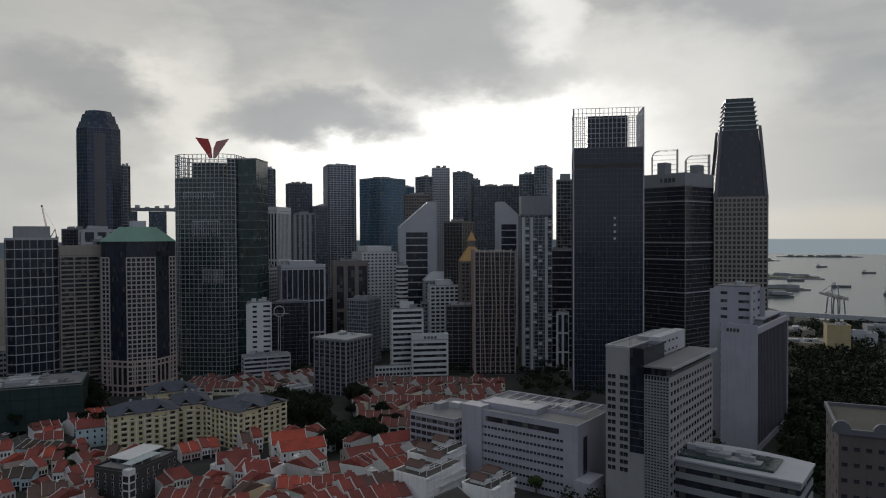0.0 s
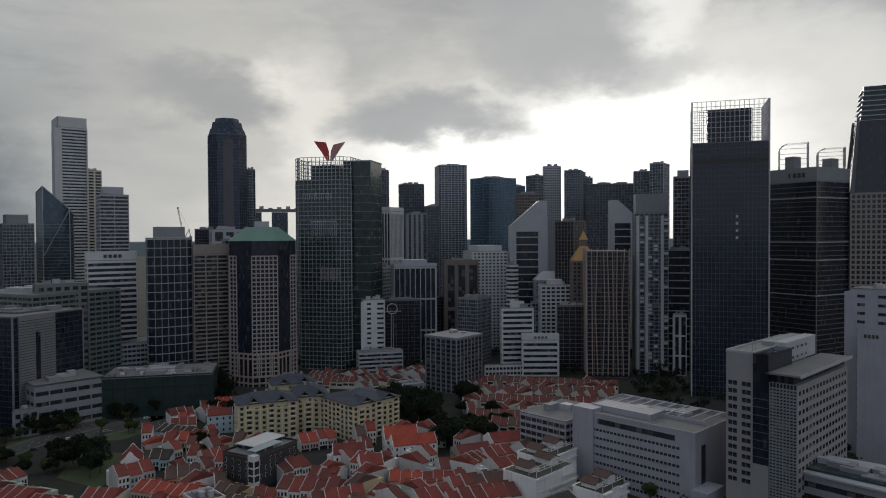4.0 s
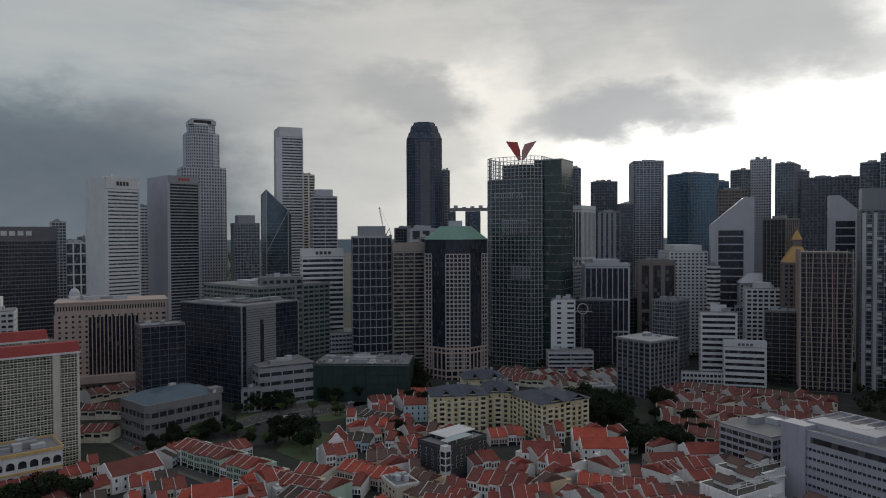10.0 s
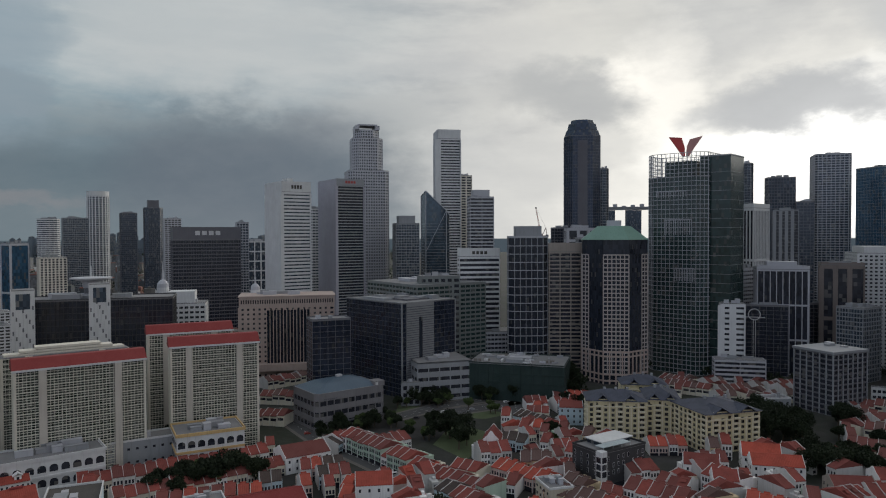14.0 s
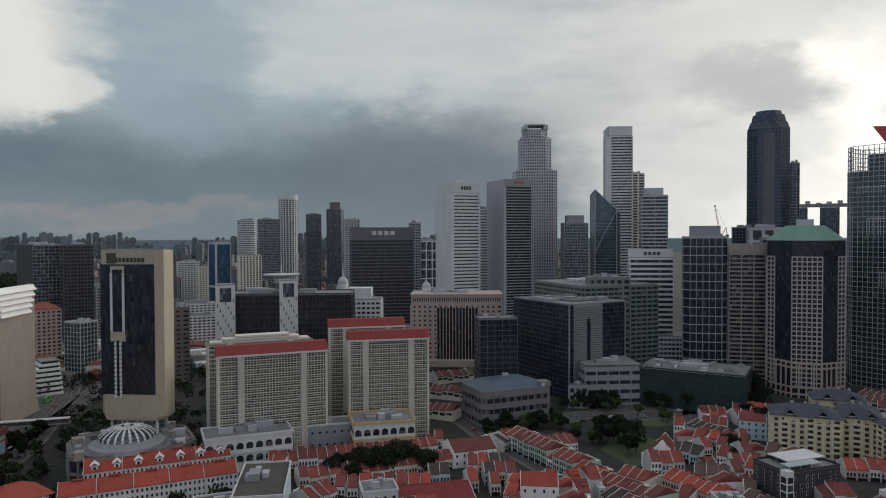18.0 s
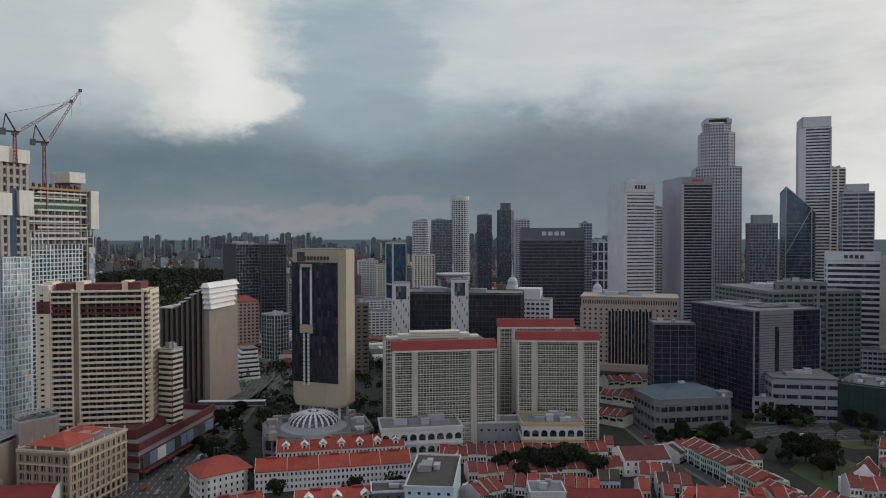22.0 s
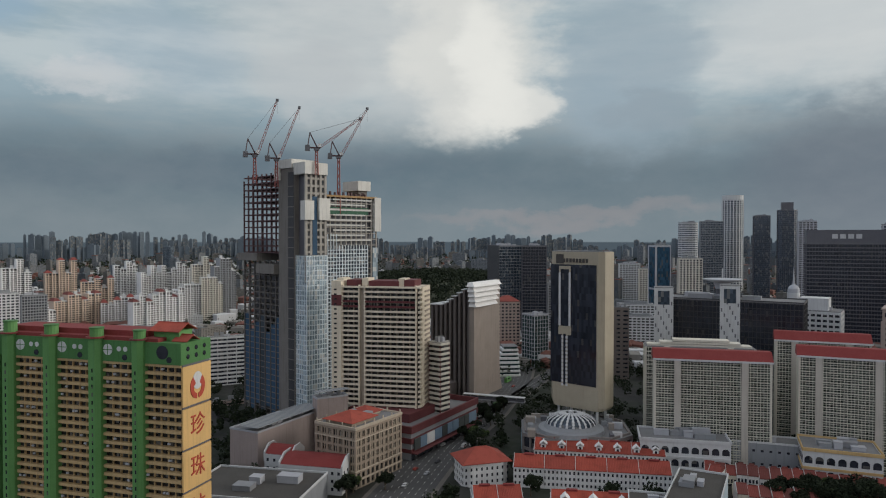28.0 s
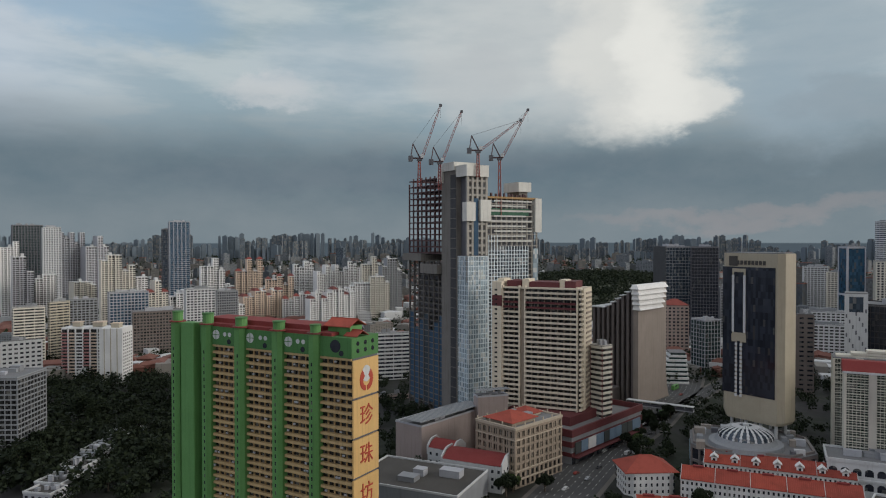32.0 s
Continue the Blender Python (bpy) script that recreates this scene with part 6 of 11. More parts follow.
def curved_podium(x, y, rot, w, d, h, label):
    ob = thing("civic_building", x, y, 0, rot, label, "building")
    n = 14
    left = [(-w / 2 + 2.5 * (1 - math.cos(t)), -d / 2 + d * k / n) for k, t in enumerate(np.linspace(0, 1.2, n + 1))]
    right = [(w / 2 + 9 * math.sin(math.pi * (0.15 + 0.8 * k / n)) - 6, -d / 2 + d * k / n) for k in range(n + 1)]
    out = right + left[::-1]
    part("glazing", prism([(a * 0.97, b * 0.99) for a, b in out], 0, h), GLASS_DARK, ob)
    for z in (1.5, 7.5, 13.5, 19.5, h - 0.2):
        bm = bmesh.new()
        add_loft(bm, [[(*p, z - 1.5) for p in out], [(*p, z + 1.3) for p in out]])
        bmesh.ops.recalc_face_normals(bm, faces=bm.faces)
        part("wall_band", bm, GREY, ob)
    bm = bmesh.new()
    big = [(a * 1.06, b * 1.02) for a, b in out]
    add_loft(bm, [[(*p, h + 1.2) for p in big], [(*p, h + 2.0) for p in big]])
    bmesh.ops.recalc_face_normals(bm, faces=bm.faces)
    part("roof_rim", bm, PALE, ob)
    part("roof_deck", box_bm(-w * 0.36, w * 0.3, -d * 0.34, d * 0.34, h + 2.0, h + 3.0), GLASS_GREEN, ob)
    roof_plant(ob, w * 0.7, d * 0.8, h + 2.0, 3, 9)
    return ob


def white_offices(x, y, rot, w, d, h, label):
    """Long white block: small square windows in rows on the long side, glazed top storey, louvred roof."""
    ob = thing("office_block", x, y, 0, rot, label, "office block")
    part("body", box_bm(-w / 2, w / 2, -d / 2, d / 2, 0, h), LILAC, ob)
    win = mesh_of("window", box_bm(-0.1, 0.06, -0.75, 0.75, -0.6, 0.6), GLASS_DARK)
    sill = mesh_of("sill", box_bm(-0.35, 0.1, -0.9, 0.9, -0.12, 0.0), LILAC)
    for f in range(7):
        for k in range(26):
            v = -d / 2 + 2.5 + (d - 14) * k / 25
            part("window", win, None, ob).location = (-w / 2, v + 6, 3.0 + f * 4.2)
            if f in (2, 4):
                part("sill", sill, None, ob).location = (-w / 2, v + 6, 2.3 + f * 4.2)
    part("top_glazing", box_bm(-w / 2 - 0.12, -w / 2 + 0.2, -d / 2 + 10, d / 2 - 14, h - 4.6, h - 2.0), GLASS_DARK, ob)
    part("corner_tower", box_bm(-w / 2 - 1.2, -w / 2 + 8, d / 2 - 12, d / 2 + 0.6, 0, h + 2.5), LILAC, ob)
    part("dark_slot", box_bm(-w / 2 + 6, -w / 2 + 10, -d / 2 - 0.15, -d / 2 + 0.2, 4, h - 6), GLASS_BLACK, ob)
    part("porch", box_bm(-w / 2 - 4, -w / 2 + 12, -d / 2 - 8, -d / 2, 0, 12), LILAC, ob)
    part("roof_deck", box_bm(-w / 2 + 0.5, w / 2 - 0.5, -d / 2 + 0.5, d / 2 - 0.5, h + 0.004, h + 0.3), ROOFGREY, ob)
    bm = bmesh.new()
    add_band(bm, rect(w, d), h, h + 1.1, 0.1, 0.4)
    part("parapet", bm, LILAC, ob)
    for k in range(9):
        v = -d / 2 + 5 + k * (d - 10) / 9
        part("roof_louvre", box_bm(-w * 0.1, w * 0.4, v, v + 0.8, h + 2.0, h + 2.4), LILAC, ob)
    for u in (-0.1, 0.4):
        part("louvre_beam", box_bm(w * u - 0.3, w * u + 0.3, -d / 2 + 4, d / 2 - 4, h + 0.3, h + 2.0), LILAC, ob)
    part("roof_house", box_bm(-w * 0.34, -w * 0.06, -d * 0.1, d * 0.4, h + 0.3, h + 3.2), LILAC, ob)
    roof_plant(ob, w * 0.8, d * 0.6, h + 0.3, 8, 6)
    return ob


def rose_hotel(x, y, rot, w, d, h, label):
    ob = thing("apartment_block", x, y, 0, rot, label, "apartment block")
    part("body", box_bm(-w / 2, w / 2, -d / 2, d / 2, 0, h), paint("dark_rose_render", (0.095, 0.078, 0.078), 0.8), ob)
    for u, s in ((-0.46, 1), (0.1, 1), (0.46, -1)):
        bm = bmesh.new()
        pts = [(w * u - 2.2, h), (w * u + 2.2, h)] + [(w * u + 2.2 * math.cos(t), h + 0.4 + 2.6 * math.sin(t)) for t in np.linspace(0, math.pi, 9)]
        add_loft(bm, [[(a, -d / 2 - 0.3, b) for a, b in pts], [(a, -d / 2 + 0.5, b) for a, b in pts]])
        bmesh.ops.recalc_face_normals(bm, faces=bm.faces)
        part("scroll_gable", bm, DARKGREY, ob)
    bm = bmesh.new()
    add_band(bm, rect(w, d), h - 0.4, h + 1.0, 0.5)
    part("parapet", bm, DARKGREY, ob)
    part("roof_deck", box_bm(-w / 2 + 0.3, w / 2 - 0.3, -d / 2 + 0.3, d / 2 - 0.3, h + 0.004, h + 0.2), ROOFDARK, ob)
    rows_of_windows(ob, w, d, h - 2, 20, 0, 6, 14, 1.3, 1.0, GLASS_DARK)
    rows_of_windows(ob, w, d, h - 2, 20, 1, 4, 14, 1.3, 1.0, GLASS_DARK)
    return ob


def maroon_podium(x, y, rot, w, d, h, label):
    ob = thing("podium", x, y, 0, rot, label, "podium")
    part("body", box_bm(-w / 2, w / 2, -d / 2, d / 2, 0, h - 5), GREY, ob)
    for z, hh, o in ((h - 5, 4.2, 0.9), (h - 11, 3.2, 0.7), (h - 16.5, 2.2, 0.5)):
        bm = bmesh.new()
        add_band(bm, rect(w, d), z, z + hh, o, 0.4)
        part("maroon_band", bm, MAROON, ob)
    part("roof_deck", box_bm(-w / 2 + 0.4, w / 2 - 0.4, -d / 2 + 0.4, d / 2 - 0.4, h - 4.9, h - 4.3), ROOFGREY, ob)
    part("upper_tier", box_bm(-w * 0.3, w * 0.1, -d * 0.3, d * 0.45, h - 4.3, h + 1.0), MAROON, ob)
    r = random.Random(3)
    cols = [paint("poster_white", (0.6, 0.6, 0.6)), paint("poster_dark", (0.05, 0.06, 0.06)), paint("poster_green", (0.12, 0.3, 0.2)), paint("poster_blue", (0.15, 0.22, 0.3))]
    u = -w / 2 + 2
    while u < w / 2 - 8:
        b = r.uniform(5, 12)
        part("poster_panel", box_bm(u, u + b - 0.6, -d / 2 - 1.5, -d / 2 - 0.8, h - 15, h - 8.5), cols[r.randrange(4)], ob)
        u += b
    part("shopfront", box_bm(-w / 2 + 0.3, w / 2 - 0.3, -d / 2 - 0.3, -d / 2 + 0.2, 0.2, 4.2), GLASS_DARK, ob)
    part("canopy", box_bm(-w / 2, w / 2, -d / 2 - 4.0, -d / 2, 4.4, 4.9), MAROON, ob)
    roof_plant(ob, w * 0.7, d * 0.6, h - 4.3, 31, 8)
    return ob


def park_complex(x, y, rot, w, d, h, label):
    """Green and ochre slab: stair towers rise past the roof, bands of balconies between them, painted end wall."""
    w = 15.0
    ob = thing("apartment_block", x, y, 0, rot, label, "apartment block")
    band0, band1 = h - 7.2, h
    part("recessed_glazing", box_bm(-w / 2 + 1.2, w / 2, -d / 2 + 0.3, d / 2, 0, band0), GLASS_HOME, ob)
    towers = [(41.4, 46.3, 9.0), (31.6, 39.4, 8.0), (23.2, 28.3, 9.4), (4.6, 9.9, 8.0), (-14.9, -9.7, 7.4), (-32.2, -27.7, 7.0)]
    floors = int((band0 - 2) / 2.75)
    # balcony bands between stair towers
    edges = [(-d / 2 + 0.3, -32.2), (-27.7, -14.9), (-9.7, 4.6), (9.9, 23.2)]
    for a, b in edges:
        me = mesh_of("balcony_band", box_bm(-w / 2 - 0.3, -w / 2 + 1.3, a, b, -0.5, 0.5), BUFF)
        post = mesh_of("window_post", box_bm(-w / 2 + 0.5, -w / 2 + 1.35, -0.16, 0.16, 2, band0), BUFF)
        for k in range(floors + 1):
            part("balcony_band", me, None, ob).location = (0, 0, band0 - 0.4 - k * 2.75)
        n = max(2, int((b - a) / 2.6))
        for k in range(1, n):
            part("window_post", post, None, ob).location = (0, a + (b - a) * k / n, 0)
        r = random.Random(int(a * 10))
        for k in range(26):
            part("air_conditioner", box_mesh("air_conditioner", 0.5, 0.9, 0.6, PALE), None, ob).location = (-w / 2 - 0.5, r.uniform(a + 1, b - 1), band0 - 1.8 - 2.75 * r.randrange(floors))
    for k, (a, b, up) in enumerate(towers):
        wide = k == 1
        x0, x1, c = -w / 2 - 2.7, -w / 2 + 2.5, (0.3 if wide else 1.3)
        shape = [(x0 + c, a), (x1, a), (x1, b), (x0 + c, b), (x0, b - c), (x0, a + c)]
        t = part("stair_tower", prism(shape, 0, h + (0.8 if wide else 0.6)), GREEN, ob)
        if not wide:
            m, rad = (a + b) / 2, (b - a) / 2
            ring = lambda q, n=14: [(-w / 2 - 0.2 + q * math.cos(v), m + q * math.sin(v)) for v in np.linspace(0, 2 * math.pi, n + 1)[:-1]]
            part("tower_collar", prism(ring(rad + 0.9), h + 0.604, h + 1.1), TILE, ob)
            part("tower_drum", prism(ring(rad * 0.86), h + 1.104, h + up * 0.5), GREEN, ob)
            part("drum_lid", prism(ring(rad * 0.95), h + up * 0.5 + 0.004, h + up * 0.5 + 0.5), GREEN_DEEP, ob)
            bm = bmesh.new()
            for f in range(floors):
                v = a + (b - a) * 0.45
                add_box(bm, x0 - 0.12, x0 + 0.1, v - 0.24, v + 0.24, 2.3 + f * 2.75, 3.6 + f * 2.75)
            part("slot_glazing", bm, GLASS_DARK, t)["kind"] = "stuff"
    part("green_band", box_bm(-w / 2 - 0.6, w / 2 + 0.4, -d / 2 - 0.2, 30.3, band0, band1), GREEN_DEEP, ob)
    disc = lambda rad, m, nm: mesh_of(nm, prism([(rad * math.cos(t), rad * math.sin(t)) for t in np.linspace(0, 2 * math.pi, 21)[:-1]], -0.12, 0.12), m)
    big, small, dark = disc(1.9, WHITE, "round_window"), disc(0.85, WHITE, "round_window"), disc(1.0, GLASS_DARK, "round_window")
    for a, b in edges:
        m = (a + b) / 2
        for v, me, z in ((b - 2.4, big, band0 + 4.0), (m - 0.6, small, band0 + 4.4), (m - 3.2, small, band0 + 4.4), (m - 2.9, dark, band0 + 1.6)):
            if a < -30 and me is not dark:
                continue
            q = part("round_window", me, None, ob)
            q.matrix_basis = pose(-w / 2 - 0.62, v, z, 0, 90, 0)
            if me is big:
                part("glazing_bar", box_bm(-1.9, 1.9, -0.12, 0.12, -0.2, -0.1), GREEN_DEEP, q)
                part("glazing_bar", box_bm(-0.12, 0.12, -1.9, 1.9, -0.21, -0.11), GREEN_DEEP, q)
    part("round_window", disc(2.3, GLASS_DARK, "round_window"), None, ob).matrix_basis = pose(-w / 2 - 0.62, -d / 2 + 7, band0 + 4, 0, 90, 0)
    part("roof_deck", box_bm(-w / 2 - 0.2, w / 2, -d / 2 + 9, 27, band1 + 0.004, band1 + 1.2), ROOF_RED, ob)
    part("roof_house", box_bm(-w / 2 + 3, w / 2 - 1, -d / 2 + 16, 30, band1 + 1.2, band1 + 3.0), ROOF_RED, ob)
    part("roof_kiosk", box_bm(-3.5, 3.5, -d / 2 + 4, -d / 2 + 14, band1, band1 + 3.4), GREEN, ob)
    bm = gable_bm(9, 12, band1 + 3.4, 2.2, ridge_along="y")
    part("kiosk_roof", bm, TILE_ORANGE, ob).location = (0, -d / 2 + 9, 0)
    bm = gable_bm(6, 6, band1 + 0.4, 1.6, ridge_along="y")
    part("kiosk_roof", bm, TILE_ORANGE, ob).location = (-2.0, -d / 2 + 2.4, 0)
    # the painted end: amber panels with one character each, an emblem on top
    end = -d / 2 - 0.25
    z = band0 - 0.8
    part("end_recess", box_bm(-w / 2 + 0.5, w / 2, -d / 2, -d / 2 + 0.3, 0, band0), DARKGREY, ob)
    for k, ch in enumerate(("", "珍", "珠", "坊", "")):
        hh = 13.2
        part("end_panel", box_bm(-w / 2, w / 2, end - 0.3, -d / 2 + 0.1, z - hh, z), AMBER, ob)
        if ch:
            cu = bpy.data.curves.new("character", "FONT")
            cu.body, cu.size, cu.align_x, cu.align_y, cu.extrude = ch, 8.0, "CENTER", "CENTER", 0.12
            tmp = bpy.data.objects.new("character", cu)
            me = bpy.data.meshes.new_from_object(tmp)
            bpy.data.objects.remove(tmp)
            me.materials.clear()
            me.materials.append(SIGNRED)
            part("painted_character", me, None, ob).matrix_basis = pose(0, end - 0.4, z - hh / 2, 90, 0, 0)
        z -= hh + 0.9
    zc = band0 - 8.2
    for s in (-1, 1):
        bm = bmesh.new()
        ts = np.linspace(0.15, 2.5, 12)
        outer = [(s * 3.9 * math.sin(t), -4.2 * math.cos(t)) for t in ts]
        inner = [(s * 2.1 * math.sin(t) * (0.85 if t > 2 else 1), -2.0 * math.cos(t) - 0.4) for t in ts[::-1]]
        pts = outer + inner
        add_loft(bm, [[(a, end - 0.5, zc + b) for a, b in pts], [(a, end - 0.32, zc + b) for a, b in pts]])
        bmesh.ops.recalc_face_normals(bm, faces=bm.faces)
        part("emblem_leaf", bm, SIGNRED, ob)
    bm = bmesh.new()
    pts = [(2.6 * math.cos(t), 3.0 * math.sin(t) + 2.0) for t in np.linspace(0, 2 * math.pi, 17)[:-1]]
    add_loft(bm, [[(a, end - 0.45, zc + b) for a, b in pts], [(a, end - 0.3, zc + b) for a, b in pts]])
    bmesh.ops.recalc_face_normals(bm, faces=bm.faces)
    part("emblem_pearl", bm, WHITE, ob)
    for k in range(6):
        part("round_window", disc(0.8, GLASS_DARK, "round_window"), None, ob).matrix_basis = pose(-w / 2 + 3 + (k % 3) * 4.4, -d / 2 - 0.22, band0 + (2.4 if k < 3 else 5.0), 90, 0, 0)
    return ob


def truss(bm, p, q, size, n, r=0.16):
    """A lattice boom of four chords with zigzag bracing."""
    p, q = Vector(p), Vector(q)
    m = Matrix.Translation(p) @ (q - p).to_track_quat("Z", "Y").to_matrix().to_4x4()
    L, s = (q - p).length, size / 2
    corners = ((-s, -s), (s, -s), (s, s), (-s, s))
    for a, b in corners:
        strut(bm, m @ Vector((a, b, 0)), m @ Vector((a * 0.6, b * 0.6, L)), r)
    for k in range(n):
        for i in range(4):
            a, b = corners[i], corners[(i + 1) % 4]
            f0, f1 = 1 - 0.4 * k / n, 1 - 0.4 * (k + 1) / n
            strut(bm, m @ Vector((a[0] * f0, a[1] * f0, L * k / n)), m @ Vector((b[0] * f1, b[1] * f1, L * (k + 1) / n)), r * 0.7)


def luffing_crane(x, y, z, mast, jib, tilt, yaw, label):
    """Luffing tower crane: lattice mast, machine deck with counterweight, A-frame and raised jib."""
    ob = thing("tower_crane", x, y, z, yaw, label, "crane", "tower cranes on the unfinished tower")
    bm = bmesh.new()
    truss(bm, (0, 0, 0), (0, 0, mast), 2.2, 8, 0.2)
    part("mast", bm, CRANE, ob)
    part("slewing_ring", box_bm(-1.7, 1.7, -1.7, 1.7, mast, mast + 1.4), DARKGREY, ob)
    deck = part("machine_deck", box_bm(-7.5, 2.4, -1.4, 1.4, mast + 1.4, mast + 2.2), RUST, ob)
    part("counterweight", box_bm(-7.6, -4.6, -1.6, 1.6, mast - 0.4, mast + 3.4), DARKGREY, deck)
    part("cab", box_bm(0.6, 2.8, -2.8, -1.3, mast + 2.0, mast + 4.4), WHITE, deck)
    bm = bmesh.new()
    for s in (-1, 1):
        strut(bm, (0.5, s, mast + 2), (-4.5, s * 0.4, mast + 12), 0.28)
        strut(bm, (-6, s, mast + 2), (-4.5, s * 0.4, mast + 12), 0.22)
    part("a_frame", bm, RUST, ob)
    tip = (2 + jib * math.cos(radians(tilt)), 0, mast + 2.2 + jib * math.sin(radians(tilt)))
    bm = bmesh.new()
    truss(bm, (2, 0, mast + 2.2), tip, 1.5, 14, 0.11)
    part("jib", bm, CRANE, ob)
    bm = bmesh.new()
    strut(bm, (-4.5, 0, mast + 12), tip, 0.09)
    strut(bm, tip, (tip[0], 0, tip[2] - 9), 0.06)
    part("pendant_cable", bm, DARKGREY, ob)
    part("jib_head", box_bm(tip[0] - 0.9, tip[0] + 0.9, -0.8, 0.8, tip[2] - 0.9, tip[2] + 0.9), DARKGREY, ob)
    return ob


def site_tower(x, y, rot, w, d, zs, zc, zw, zp, zg, label):
    """Unfinished tower: steel frame on a platform, slip-formed cores, a glazed bay and a wing under way."""
    ob = thing("unfinished_tower", x, y, 0, rot, label, "tower")
    shutter = paint("white_formwork", (0.58, 0.57, 0.53), 0.7, 0.4, 0.5)
    FRESH = paint("fresh_concrete", (0.34, 0.32, 0.29), 0.9, 0.5, 0.8)
    # steel frame on the far half of the long side
    y0, y1 = -d * 0.12, d * 0.5
    for floor in range(int((zs - zp) / 4.6) + 1):
        z = zp + floor * 4.6
        bm = bmesh.new()
        for a in np.linspace(y0, y1, 9):
            add_box(bm, -w / 2, w / 2, a - 0.3, a + 0.3, z - 0.35, z + 0.35)
        for a in (-w / 2, -w / 6, w / 6, w / 2):
            add_box(bm, a - 0.3, a + 0.3, y0, y1, z - 0.4, z + 0.4)
        add_box(bm, -w / 2 + 1, w / 2 - 1, y0, y0 + (y1 - y0) * (0.62 if floor % 2 == 0 else 0.34), z + 0.42, z + 0.6)
        part("steel_floor", bm, RUST, ob)["kind"] = "stuff"
    for a in np.linspace(y0, y1, 9):
        for b in (-w / 2, -w / 6, w / 6, w / 2):
            if a > y0 + (y1 - y0) * 0.6 and b in (-w / 6, w / 6) and a < y1 - 1:
                continue
            top = zs if (a < y0 + (y1 - y0) * 0.95) else zs - 4
            part("steel_column", box_bm(b - 0.45, b + 0.45, a - 0.45, a + 0.45, zp, top), RUST, ob)
    part("platform", box_bm(-w / 2 - 4, w / 2, d * 0.2, y1 + 3, zp - 6, zp - 0.6), CONCRETE, ob)
    part("platform", box_bm(-w / 2 - 5, w / 2, -d * 0.1, d * 0.2, zp - 15, zp - 8), CONCRETE, ob)
    # concrete floors below, with blue nets and open bays
    for k in range(int((zp - 8) / 4.2)):
        z = 2 + k * 4.2
        part("floor_slab", box_bm(-w / 2, w / 2, -d * 0.1, y1, z, z + 0.5), CONCRETE, ob)
    for a in np.linspace(y0, y1, 8):
        part("concrete_column", box_bm(-w / 2 - 0.3, -w / 2 + 1.2, a - 0.5, a + 0.5, 0, zp - 6), paint("dark_site_concrete", (0.11, 0.10, 0.095), 0.9, 0.6, 0.9), ob)
    part("inner_core", box_bm(-w / 2 + 8, w / 2, -d * 0.08, y1 - 3, 0, zp - 8), DARKGREY, ob)
    ys = np.linspace(y0, y1, 8)
    for i, (a, b) in enumerate(zip(ys, ys[1:])):
        part("safety_net", box_bm(-w / 2 + 0.2, -w / 2 + 0.5, a + 0.7, b - 0.7, 2 if i % 2 else 8, 74 - 6 * (i % 3)), NETBLUE if i != 3 else paint("dark_net", (0.03, 0.045, 0.06), 0.9), ob)
    # slip-formed core between the frames
    part("concrete_core", box_bm(-w / 2 - 2, w / 2 - 4, -d * 0.36, -d * 0.12, 0, zc - 6), CONCRETE, ob)
    # black strip proud of the core stands in for a shaded recess
    part("core_recess", box_bm(-w / 2 - 2.2, -w / 2 + 1, -d * 0.36 + 0.4, -d * 0.27, 0, zc - 9), BLACKWALL, ob)
    for k in range(24):
        part("core_landing", box_bm(-w / 2 - 2.4, -w / 2 + 1, -d * 0.36 + 0.4, -d * 0.27, 4 + k * (zc - 16) / 24, 4.5 + k * (zc - 16) / 24), CONCRETE, ob)
    part("formwork", box_bm(-w / 2 - 3.0, w / 2 - 6, -d * 0.34, -d * 0.12, zc - 6, zc), shutter, ob)
    part("formwork_skirt", box_bm(-w / 2 - 3.6, -w / 2 - 2.2, -d * 0.16, -d * 0.08, zc - 14, zc - 5), shutter, ob)
    # front bay on the street corner: concrete frame above, white glazed lower half
    fy0, fy1 = -d / 2, -d * 0.36
    e = w / 2 - 8.0
    part("bay_core", box_bm(-w / 2 + 2, e - 1, fy0 + 1.2, fy1, 0, zc - 8), DARKGREY, ob)
    for k in range(5):
        u = -w / 2 + (e + w / 2) * k / 4
        part("bay_column", box_bm(u - 0.9, u + 0.9, fy0 - 0.4, fy0 + 1.2, zg, zc - 4), FRESH, ob)
    for k in range(int((zc - zg) / 5)):
        part("bay_beam", box_bm(-w / 2, e, fy0 - 0.2, fy0 + 1.0, zg + 5 * k, zg + 5 * k + 1.5), FRESH, ob)
    part("blue_hoist", box_bm(-w * 0.30, -w * 0.14, fy0 - 0.6, fy0 - 0.25, zg, zc - 26), NETBLUE, ob)
    part("formwork", box_bm(-w / 2 - 2, e + 1, fy0 - 1.6, fy1 + 1, zc - 11, zc - 3), shutter, ob)
    part("formwork", box_bm(-w / 2 - 2.5, -w / 2 + 5, fy0 - 2.2, fy0 + 3, zc - 42, zc - 29), shutter, ob)
    part("formwork", box_bm(e - 6.5, e + 2.5, fy0 - 2.2, fy0 + 2, zc - 42, zc - 27), shutter, ob)
    skin = glass("new_pale_glass", (0.33, 0.42, 0.48), 3.4, 1.9, 0.2, 0.55, 0.2)
    grid = paint("pale_blue_mullion", (0.62, 0.68, 0.72), 0.6, 0.2, 0.2)
    netted = glass("wing_glass", (0.04, 0.06, 0.08), 2.15, 2.1, 0.15, 0.25, 0.2)
    glazed = [(-w / 2 - 0.6, fy0 - 1.2), (e + 0.4, fy0 - 1.2), (e + 0.4, fy1), (-w / 2 - 0.6, fy1)]
